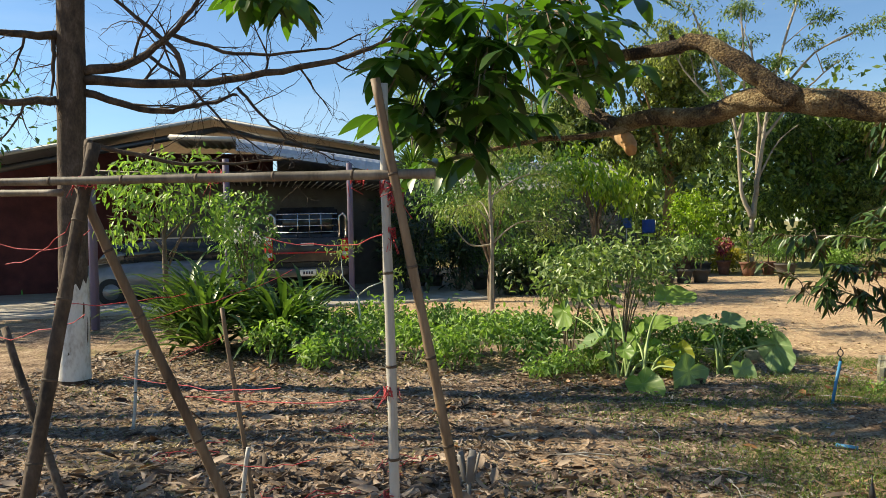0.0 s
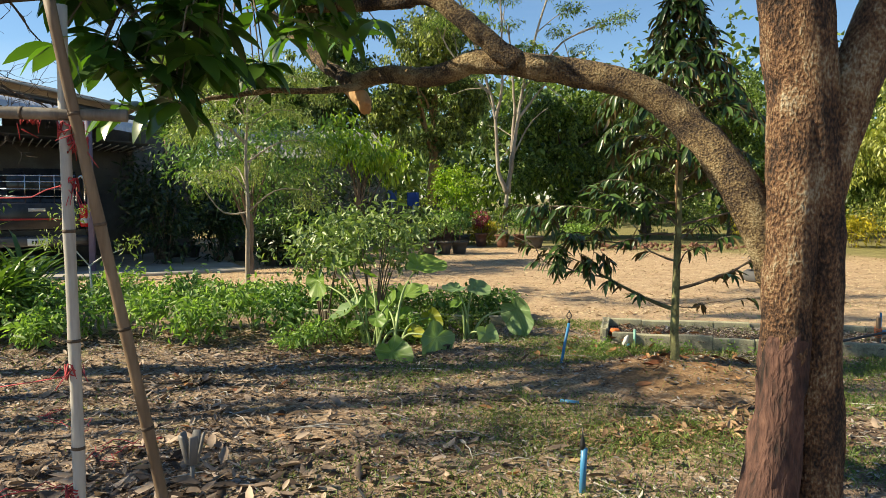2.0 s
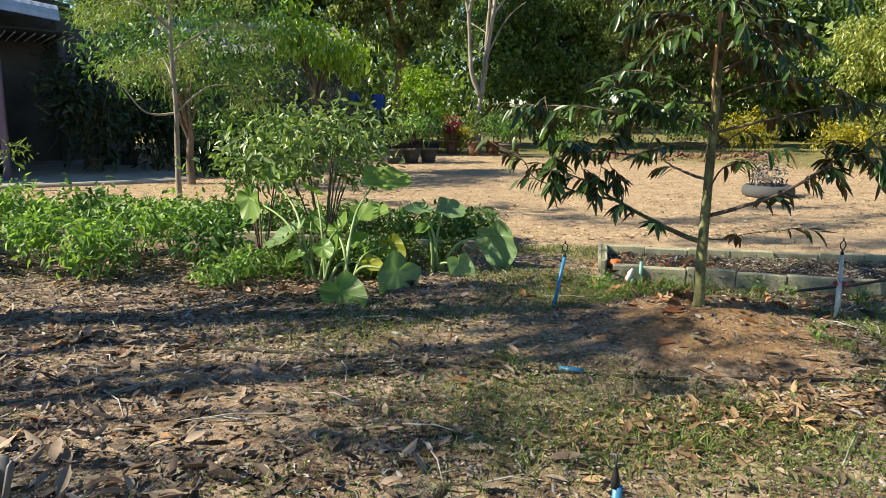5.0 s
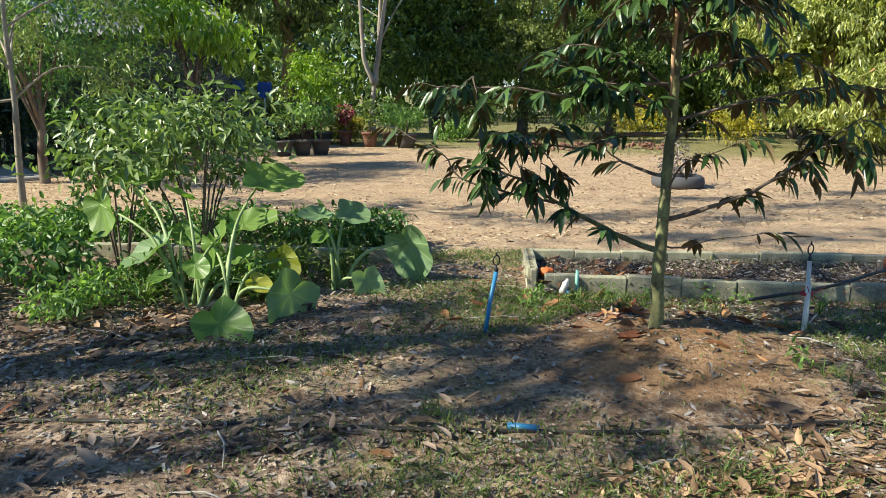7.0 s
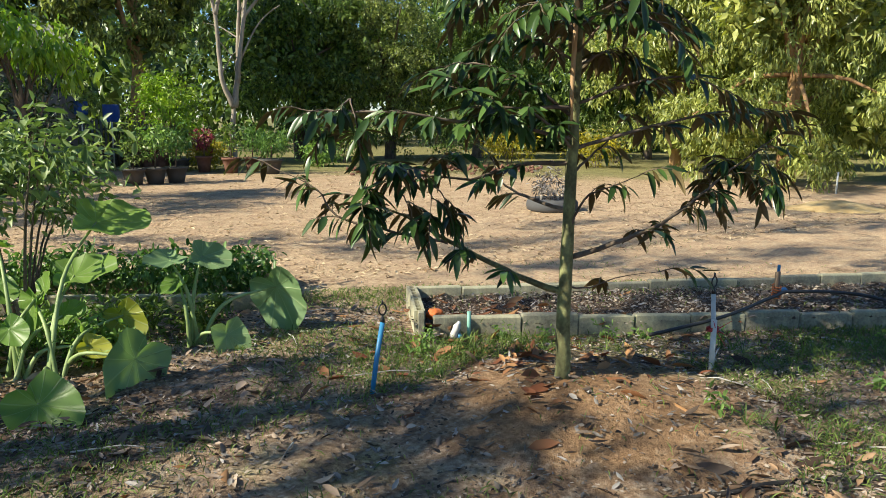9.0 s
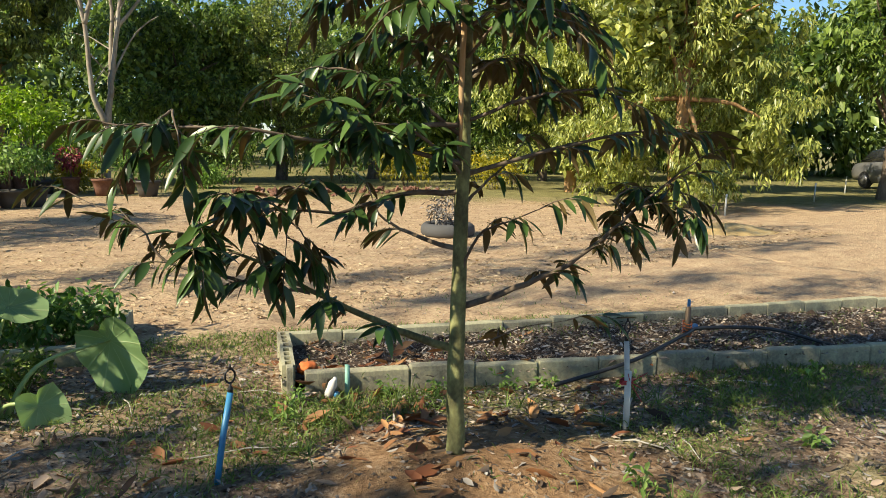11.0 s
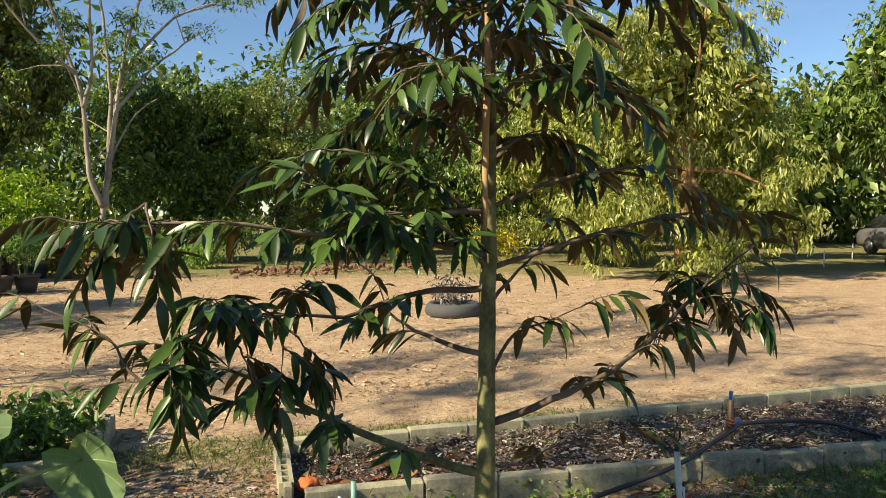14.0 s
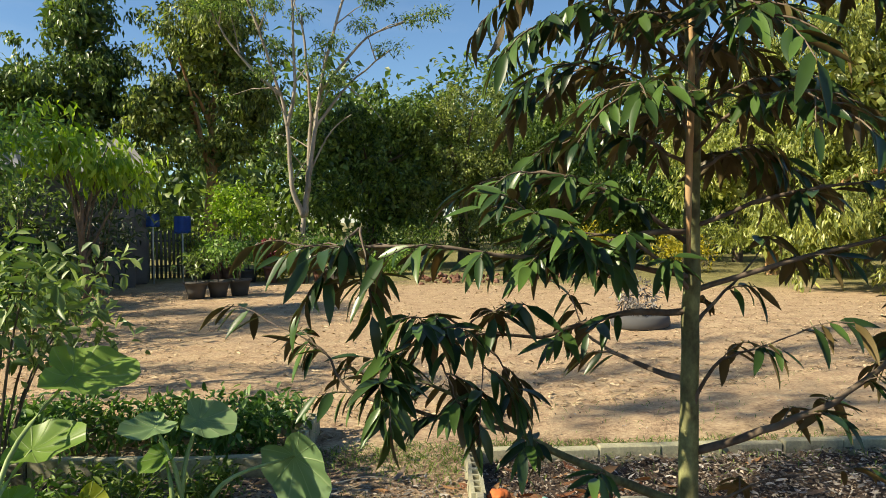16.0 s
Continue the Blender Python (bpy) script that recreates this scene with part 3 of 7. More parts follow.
# ------------------------------------------------ the big tree with a low limb
def blade_mesh(name, length, width, segs, droop, fold, rng, mat, wave=0.0, under=""):
    """One leaf: base at the origin, pointing along +y, folded on its midrib, with a short stalk."""
    bm = bmesh.new()
    rows = []
    for i in range(segs + 1):
        t = i / segs
        w = width * 0.5 * (math.sin(math.pi * min(1, t ** 0.75)) ** 0.8 if 0 < t < 1 else 0.0)
        y = length * (t - 0.06 * t * t)
        z = -droop * length * t * t + wave * math.sin(t * 9) * width
        if w == 0:
            rows.append((bm.verts.new((0, y, z)),))
        else:
            rows.append((bm.verts.new((-w, y, z + fold * w)), bm.verts.new((0, y, z)), bm.verts.new((w, y, z + fold * w))))
    for a, b in zip(rows, rows[1:]):
        if len(a) == 1 and len(b) == 3:
            bm.faces.new((a[0], b[1], b[0])), bm.faces.new((a[0], b[2], b[1]))
        elif len(a) == 3 and len(b) == 3:
            bm.faces.new((a[0], a[1], b[1], b[0])), bm.faces.new((a[1], a[2], b[2], b[1]))
        elif len(a) == 3:
            bm.faces.new((a[0], a[1], b[0])), bm.faces.new((a[1], a[2], b[0]))
    tube(bm, [(0, -0.12 * length, 0.01 * length), (0, 0.02 * length, 0)], [width * 0.03, width * 0.025], 3, cap=False)
    if under:                                        # the underside is a second skin just below
        top = bm.faces[:]
        low = bmesh.ops.duplicate(bm, geom=top)["geom"]
        for g in low:
            if isinstance(g, bmesh.types.BMVert):
                g.co.z -= 0.0012
            elif isinstance(g, bmesh.types.BMFace):
                g.material_index = 1
    me = bpy.data.meshes.new(name)
    for f in bm.faces:
        f.smooth = True
    bm.to_mesh(me)
    bm.free()
    me.materials.append(M[mat])
    if under:
        me.materials.append(M[under])
    return me


def leaf_pose(p, way, up):
    y = Vector(way).normalized()
    x = y.cross(Vector(up))
    x = x.normalized() if x.length > 1e-4 else Vector((1, 0, 0))
    z = x.cross(y)
    return Matrix(((x.x, y.x, z.x, p[0]), (x.y, y.y, z.y, p[1]), (x.z, y.z, z.z, p[2]), (0, 0, 0, 1)))


def joined_leaves(name, shapes, poses, root, mat):
    """Many leaves of the given shapes in one mesh."""
    V, F, S, o = [], [], [], 0
    for i, m in enumerate(poses):
        me = shapes[i % len(shapes)]
        A = np.array(m)
        co = np.empty(len(me.vertices) * 3, dtype=np.float32)
        me.vertices.foreach_get("co", co)
        co = co.reshape(-1, 3) @ A[:3, :3].T + A[:3, 3]
        me.calc_loop_triangles()
        tr = np.empty(len(me.loop_triangles) * 3, dtype=np.int32)
        me.loop_triangles.foreach_get("vertices", tr)
        sl = np.empty(len(me.loop_triangles), dtype=np.int32)
        me.loop_triangles.foreach_get("material_index", sl)
        V.append(co)
        S.append(sl)
        F.append(tr.reshape(-1, 3) + o)
        o += len(co)
    me = arrays_mesh(name, np.concatenate(V), np.concatenate(F))
    me.polygons.foreach_set("use_smooth", np.ones(len(me.polygons), dtype=bool))
    for m in shapes[0].materials:
        me.materials.append(m)
    me.polygons.foreach_set("material_index", np.concatenate(S))
    ob = part(name, me, mat, root)
    return tagged(ob, kind="stuff")


LIMB = [(2.36, 2.55, 1.22), (2.22, 2.60, 1.55), (2.10, 2.78, 1.82), (1.90, 2.90, 2.00), (1.56, 3.1, 2.1), (1.34, 3.28, 2.15), (1.16, 3.48, 2.11), (0.99, 3.71, 2.15), (0.84, 3.88, 2.14)]
def big_tree():
    rng = np.random.default_rng(11)
    root = thing("fruit_tree", 0, 0, 0, "rust-barked fruit tree with a wounded trunk and long low limb", "tree")
    bm = bmesh.new()
    pts, rad = smooth_path([(2.47, 2.52, -0.1), (2.47, 2.52, 0.25), (2.465, 2.52, 1.0), (2.43, 2.53, 1.6), (2.37, 2.545, 2.2), (2.26, 2.58, 3.2), (2.16, 2.64, 4.6)], [0.17, 0.125, 0.104, 0.122, 0.128, 0.115, 0.10], 6)
    tube(bm, pts, rad, 28, rough=0.06, rng=rng)
    part("trunk", bm, "bark_rust", root)
    bm = bmesh.new()
    pts, rad = smooth_path([(2.22, 2.44, -0.1), (2.24, 2.45, 0.3), (2.29, 2.465, 0.75), (2.315, 2.475, 1.02), (2.35, 2.50, 1.2)], [0.14, 0.11, 0.085, 0.084, 0.045], 5)
    tube(bm, pts, rad, 20, rough=0.15, rng=rng)
    part("wounded_stem", bm, "bark_wound", root, "dark cracked stem with peeled bark")
    bm = bmesh.new()
    pts, rad = smooth_path([(2.315, 2.475, 0.94), (2.32, 2.48, 1.15), (2.345, 2.50, 1.5), (2.37, 2.53, 1.9), (2.38, 2.54, 2.3)], [0.078, 0.088, 0.098, 0.10, 0.09], 5)
    tube(bm, pts, rad, 22, rough=0.07, rng=rng)
    part("upper_stem", bm, "bark_rust", root)
    bm = bmesh.new()
    pts, rad = smooth_path([(2.46, 2.52, 1.55), (2.57, 2.50, 1.95), (2.70, 2.48, 2.3), (2.90, 2.45, 2.9), (3.05, 2.5, 4.0)], [0.09, 0.095, 0.085, 0.075, 0.055], 5)
    tube(bm, pts, rad, 18, rough=0.05, rng=rng)
    part("fork", bm, "bark_rust", root)
    bm = bmesh.new()
    pts, rad = smooth_path(LIMB, [0.085, 0.078, 0.066, 0.06, 0.056, 0.052, 0.047, 0.043, 0.04], 5, 0.004, rng)
    tube(bm, pts, rad, 18, rough=0.08, rng=rng)
    part("limb", bm, "bark_limb", root, "long mossy limb arching low over the yard")
    for name, path, radii in (
        ("upper_branch", [(1.48, 3.13, 2.12), (1.35, 3.17, 2.22), (1.24, 3.2, 2.32), (1.11, 3.28, 2.42), (1.01, 3.35, 2.41), (0.83, 3.48, 2.42), (0.54, 3.66, 2.43)], [0.05, 0.045, 0.042, 0.037, 0.034, 0.028, 0.015]),
        ("side_branch", [(0.84, 3.88, 2.12), (0.71, 4.1, 2.24), (0.57, 4.51, 2.43), (0.4, 4.91, 2.68), (0.21, 5.21, 3.07)], [0.04, 0.036, 0.03, 0.022, 0.012]),
        ("thin_branch", [(0.89, 3.83, 2.12), (0.68, 3.75, 2.07), (0.42, 3.66, 2.05), (0.19, 3.63, 2.01), (0.02, 3.59, 1.98), (-0.12, 3.58, 2.08)], [0.022, 0.016, 0.013, 0.011, 0.009, 0.005]),
        ("stub", [(0.8, 3.89, 2.11), (0.86, 3.84, 2.05), (0.88, 3.8, 1.99)], [0.038, 0.042, 0.030]),
        ("snag", [(1.02, 3.35, 2.4), (1.01, 3.35, 2.47)], [0.02, 0.011]),
    ):
        bm = bmesh.new()
        pts, rad = smooth_path(path, radii, 5, 0.004, rng)
        tube(bm, pts, rad, 12, rough=0.08, rng=rng)
        part(name, bm, "bark_orange" if name == "stub" else "bark_limb", root, "sawn-off orange stub" if name == "stub" else "")
    # hanging sprays of large leaves at the limb's end
    shapes = [blade_mesh("leaf", 0.185, 0.074, 5, d, 0.2, rng, "mango_leaf", w) for d, w in ((0.15, 0.0), (0.3, 0.03), (0.22, -0.04), (0.4, 0.02))]
    twigs = bmesh.new()
    poses = []
    tips = []
    for cx, cy, d, n, sp in ((1060, 20, 4.3, 10, 0.24), (1030, 70, 4.6, 8, 0.24), (960, 60, 4.4, 10, 0.32), (870, 40, 4.1, 9, 0.32), (800, 90, 3.9, 9, 0.28), (745, 150, 3.8, 10, 0.2), (850, 150, 3.9, 8, 0.24), (750, 40, 3.8, 8, 0.22), (940, 150, 4.6, 9, 0.24), (830, 235, 3.8, 5, 0.13), (740, 240, 3.8, 6, 0.13), (900, -60, 3.8, 6, 0.3)):
        e, w = EYE0, RAY0(cx, cy)
        c = e + w * d * 0.86
        for _ in range(n):
            tips.append(c + Vector(rng.normal(size=3)) * sp * 0.62)
    for _ in range(10):
        tips.append(EYE0 + RAY0(rng.uniform(425, 520), rng.uniform(-40, 8)) * rng.uniform(3.2, 3.6))
    hub = Vector((0.25, 4.01, 2.78))
    for t in tips:
        a = t + Vector((0, 0, 0.10)) + (hub - t).normalized() * 0.28
        pts, rad = smooth_path([a, (a + t) / 2 + Vector((0, 0, 0.05)), t], [0.006, 0.004, 0.003], 3)
        tube(twigs, pts, rad, 5, cap=False)
        k = int(rng.integers(5, 9))
        for i in range(k):
            ang = 2 * math.pi * i / k + rng.uniform(-0.4, 0.4)
            w = Vector((math.cos(ang), math.sin(ang), rng.uniform(-0.85, 0.2)))
            poses.append(leaf_pose(t + w.normalized() * 0.02, w, Vector((0, 0, 1)) + Vector(rng.normal(size=3)) * 0.25))
    tagged(part("twig_spray", twigs, "bark_mid", root), kind="stuff")
    order = sorted(poses, key=lambda m: m.translation.y)
    for i, m in enumerate(order[:240]):
        part("leaf", shapes[i % 4], "mango_leaf", root).matrix_basis = m
    joined_leaves("foliage", shapes, order[240:], root, "mango_leaf")
    # the high crown, whose shade falls across the beds
    blobs = [(2.2, 2.6, 6.2, 2.4, 2.2, 1.6), (3.6, 2.4, 7.0, 1.8, 1.8, 1.4), (1.0, 3.0, 6.8, 1.7, 1.7, 1.2), (3.2, 3.6, 5.6, 1.2, 1.2, 0.9)]
    base, way, up, ln, wd = crown_arrays(blobs, 420, 14, 0.22, (0.2, 0.33), rng)
    part("crown", leaves_mesh("crown", base, way, up, ln, wd, 0.2), "mango_leaf", root)
    bm = bmesh.new()
    for b in blobs + blobs:
        a = Vector((2.42, 2.56, rng.uniform(3.4, 4.6)))
        e = Vector(b[:3]) + Vector(rng.normal(size=3)) * 0.5
        pts, rad = smooth_path([a, a.lerp(e, 0.5) + Vector((0, 0, 0.3)), e], [0.07, 0.045, 0.015], 4)
        tube(bm, pts, rad, 7, cap=False)
    part("high_branches", bm, "bark_limb", root)


EYE0 = Vector(PATH[0][1])


def RAY0(x, y):
    """Level-distance ray of the first view: one metre along the ground for each unit."""
    m = look(*PATH[0][1:])
    h = math.tan(radians(61.6 / 2))
    w = m.to_3x3() @ Vector(((2 * x / 1568 - 1) * h, (882 - 2 * y) / 1568 * h, -1))
    return w / math.hypot(w.x, w.y)


big_tree()


# ------------------------------------------------ the durian sapling on its mound
def durian():
    rng = np.random.default_rng(5)
    fx, fy = 3.755, 6.043
    root = thing("durian_sapling", 0, 0, 0, "young durian tree with drooping glossy leaves on an earth mound", "tree")
    bm = bmesh.new()
    stem = [(fx, fy, 0.02), (fx, fy, 0.12), (fx - 0.01, fy, 0.5), (fx + 0.0, fy, 1.0), (fx + 0.01, fy, 1.6), (fx + 0.0, fy, 2.4), (fx - 0.02, fy - 0.03, 3.0), (fx - 0.04, fy - 0.05, 3.42)]
    pts, rad = smooth_path(stem, [0.054, 0.041, 0.036, 0.031, 0.027, 0.021, 0.012, 0.004], 5, 0.003, rng)
    tube(bm, pts, rad, 14, rough=0.05, rng=rng)
    part("trunk", bm, "bark_durian", root)
    bm = bmesh.new()
    pts, rad = smooth_path([(fx - 0.035, fy - 0.03, 1.42), (fx - 0.045, fy - 0.04, 1.7), (fx - 0.035, fy - 0.04, 2.0), (fx - 0.05, fy - 0.05, 2.4)], [0.006, 0.013, 0.012, 0.006], 4)
    tube(bm, pts, rad, 8)
    part("sucker", bm, "bark_orange", root, "pale brown shoot beside the trunk")
    # branches: known ones first, then whorls up the stem
    main = [
        ([(3.73, 6.08, 0.56), (3.56, 6.14, 0.64), (3.35, 6.19, 0.75), (3.17, 6.26, 0.85), (3.01, 6.36, 0.96), (2.87, 6.53, 1.03)], 0.019, 24),
        ([(3.17, 6.26, 0.84), (2.95, 6.39, 0.89), (2.72, 6.58, 0.96), (2.66, 6.7, 1.09), (2.49, 6.85, 1.19)], 0.009, 30),
        ([(3.73, 6.08, 0.99), (3.68, 6.23, 1.03), (3.65, 6.45, 1.09), (3.63, 6.52, 1.18)], 0.012, 6),
        ([(3.74, 6.07, 1.23), (3.6, 6.13, 1.23), (3.46, 6.21, 1.2), (3.3, 6.26, 1.15), (3.12, 6.31, 1.17), (2.96, 6.33, 1.16)], 0.013, 26),
        ([(3.74, 6.07, 1.51), (3.49, 6.06, 1.49), (3.2, 6.09, 1.43), (2.89, 6.14, 1.47), (2.64, 6.29, 1.47), (2.49, 6.43, 1.48)], 0.011, 50),
        ([(3.81, 6.03, 0.75), (3.95, 5.91, 0.83), (4.15, 5.8, 0.93), (4.35, 5.73, 1.07), (4.5, 5.68, 1.2), (4.67, 5.58, 1.35)], 0.016, 46),
        ([(3.81, 6.03, 0.6), (3.87, 5.99, 0.59), (4.03, 5.97, 0.63), (4.21, 5.84, 0.67)], 0.006, 7),
        ([(3.78, 6.06, 1.17), (3.87, 6.07, 1.24), (4.05, 6.1, 1.34), (4.17, 6.12, 1.43)], 0.009, 12),
        ([(3.79, 6.05, 0.87), (3.77, 5.95, 1.06), (3.85, 5.87, 1.12), (3.94, 5.77, 1.18)], 0.008, 14),
        ([(3.75, 6.06, 1.35), (3.43, 6.05, 1.42), (3.23, 6.01, 1.5), (3.07, 5.99, 1.58)], 0.011, 40),
        ([(3.76, 6.05, 1.30), (4.15, 5.89, 1.42), (4.50, 5.74, 1.5), (4.80, 5.63, 1.5)], 0.011, 40),
        ([(3.77, 6.03, 1.46), (3.55, 6.10, 1.60), (3.30, 6.17, 1.70), (3.12, 6.26, 1.68)], 0.010, 36),
        ([(3.77, 6.03, 1.30), (3.60, 6.02, 1.42), (3.42, 6.04, 1.50), (3.27, 6.05, 1.48)], 0.009, 26),
        ([(3.77, 6.03, 1.52), (3.95, 5.86, 1.62), (4.15, 5.72, 1.66), (4.30, 5.60, 1.60)], 0.009, 24),
    ]
    for k, (path, r, n) in enumerate(main):
        if k != 1:
            path[0] = (fx, fy, path[0][2])
    fans = []
    for q, way_to, n in (((2.79, 6.45, 1.06), (-0.5, 0.2, -0.4), 20), ((2.93, 6.34, 1.02), (-0.3, -0.4, -0.5), 26), ((3.11, 6.31, 1.04), (0.2, -0.4, -0.5), 26), ((3.05, 6.34, 1.1), (-0.2, -0.2, 0.1), 18), ((2.66, 6.28, 1.44), (-0.3, -0.3, -0.5), 12), ((4.35, 5.73, 1.11), (0.3, -0.3, -0.4), 16), ((4.59, 5.62, 1.19), (0.5, -0.1, -0.4), 20)):
        o = Vector(q) + Vector((0, 0, 0.09))
        for j in range(2):
            d = (Vector(way_to) + Vector(rng.normal(size=3)) * 0.45).normalized()
            e = o + d * 0.17
            main.append(([o, o + d * 0.09 + Vector((0, 0, 0.02)), e], 0.005, n // 7))
            for i in range(6 + n // 5):
                g = rng.uniform(0, 2 * math.pi)
                w = Vector((math.cos(g), math.sin(g), -rng.uniform(-0.1, 1.5)))
                fans.append(leaf_pose(e + w * 0.015, w, Vector((math.cos(g), math.sin(g), 0.8)) + Vector(rng.normal(size=3)) * 0.2) @ Matrix.Scale(rng.uniform(0.7, 1.02), 4))
    # branches up the stem: the crown is a narrow cone that starts above the bare middle of the trunk
    golden = 2.39996
    z, k = 1.68, 0
    while z < 3.3:
        a = k * golden + rng.uniform(-0.3, 0.3)
        f = (z - 1.6) / 1.7
        ln = (0.40 + 0.24 * math.sin(math.pi * min(1, f * 1.5)) - 0.34 * f * f) * rng.uniform(0.85, 1.15)
        d = Vector((math.cos(a), math.sin(a), 0))
        o = Vector((fx, fy, z))
        rise = 0.22 + 0.25 * f
        main.append(([o, o + d * ln * 0.35 + Vector((0, 0, ln * rise * 0.9)), o + d * ln * 0.7 + Vector((0, 0, ln * rise * 1.1)), o + d * ln + Vector((0, 0, ln * rise * 0.5))], 0.008 - 0.004 * f, int(46 - 18 * f)))
        z += 0.033 + 0.012 * rng.random()
        k += 1
    poses = fans
    twigs = bmesh.new()
    for path, r, count in main:
        bm = bmesh.new()
        n = len(path)
        pts, rad = smooth_path(path, [r * (1 - 0.8 * i / (n - 1)) for i in range(n)], 4, 0.004, rng)
        tube(bm, pts, rad, 8)
        part("branch", bm, "bark_mid" if r < 0.0165 else "bark_durian", root)
        total = len(pts) - 1
        sprays = max(2, round(count / 4.2))
        for j in range(sprays):                          # side twigs in two ranks, their leaves hanging in two rows
            last = j == sprays - 1
            s = total if last else (0.22 + 0.76 * (j + rng.random()) / sprays) * total
            i = min(int(s), total - 1)
            p = pts[i].lerp(pts[i + 1], s - i)
            along = (pts[i + 1] - pts[i]).normalized()
            side = along.cross(Vector((0, 0, 1))).normalized() * (1 if j % 2 else -1)
            way = along if last else (along * rng.uniform(0.5, 1.0) + side * rng.uniform(0.5, 1.0)).normalized()
            L = rng.uniform(0.10, 0.22) * (0.7 if r < 0.006 else 1.0)
            tw = [p + way * L * q + Vector((0, 0, L * (0.25 * q - 0.40 * q * q))) for q in (0, 0.33, 0.66, 1.0)]
            tube(twigs, tw, [0.0032, 0.0028, 0.0022, 0.0015], 4, cap=False)
            across = way.cross(Vector((0, 0, 1))).normalized()
            for q in range(7):
                e = 0.15 + 0.85 * q / 6
                i2 = min(int(e * 3), 2)
                c = tw[i2].lerp(tw[i2 + 1], e * 3 - i2)
                w = way * rng.uniform(0.35, 0.8) + across * (1 if q % 2 else -1) * rng.uniform(0.25, 0.75) * (1.0 if q < 6 else 0.2) + Vector((0, 0, -rng.uniform(0.05, 1.1)))
                up = Vector((0, 0, 1)) + Vector(rng.normal(size=3)) * 0.35 + way * 0.35
                poses.append(leaf_pose(c, w, up) @ Matrix.Scale(rng.uniform(0.62, 1.08), 4))
    tagged(part("twig_spray", twigs, "bark_mid", root), kind="stuff")
    shapes = [blade_mesh("leaf", 0.150, 0.037, 5, d, f, rng, "durian_leaf", w, "durian_under") for d, f, w in ((0.1, 0.30, 0), (0.22, 0.42, 0.02), (0.3, 0.25, -0.03), (0.05, 0.5, 0.02))]
    low = sorted(poses, key=lambda m: m.translation.z)
    for i, m in enumerate(low[:300]):
        part("leaf", shapes[i % 4], "durian_leaf", root).matrix_basis = m
    joined_leaves("foliage", shapes, low[300:], root, "durian_leaf")


durian()


# ------------------------------------------------ raised beds of concrete blocks
def block_mesh(length, height, thick, slots=False):
    bm = bmesh.new()
    box(bm, -length / 2, -thick / 2, 0, length / 2, thick / 2, height, 0.008)
    return mesh_of(bm, "concrete_block", False)


BLOCK = block_mesh(0.387, 0.19, 0.07)
BLOCK.materials.append(M["concrete"])


def block_row(root, a, b, rng, top=0.15, slots=False):
    a, b = Vector(a), Vector(b)
    d = (b - a)
    count = max(1, round(d.length / 0.39))
    step = d / count
    ang = math.degrees(math.atan2(d.y, d.x))
    for i in range(count):
        c = a + step * (i + 0.5)
        o = part("concrete_block", BLOCK, "concrete", root)
        o.matrix_basis = pose(c.x, c.y, top - 0.19 + rng.uniform(-0.012, 0.01), rng.uniform(-2, 2), rng.uniform(-1.2, 1.2), ang + rng.uniform(-1.5, 1.5)) @ Matrix.Diagonal((step.length / 0.39, 1, 1, 1))


def hollow_block(root, c, ang, top):
    """A block lying with its row of cells open to the top."""
    bm = bmesh.new()
    L, T, H = 0.382, 0.075, 0.19
    box(bm, -L / 2, -T / 2, -H, L / 2, T / 2, -0.1)
    for y0, y1 in ((-T / 2, -T / 2 + 0.02), (T / 2 - 0.02, T / 2)):
        box(bm, -L / 2, y0, -0.1, L / 2, y1, 0)
    n = 4
    for i in range(n + 1):
        x = -L / 2 + (L - 0.018) * i / n
        box(bm, x, -T / 2 + 0.02, -0.1, x + 0.018, T / 2 - 0.02, 0)
    o = part("concrete_block", bm, "concrete", root, "hollow block with a row of open cells", smooth=False)
    o.matrix_basis = pose(c[0], c[1], top, 0, 0, ang)


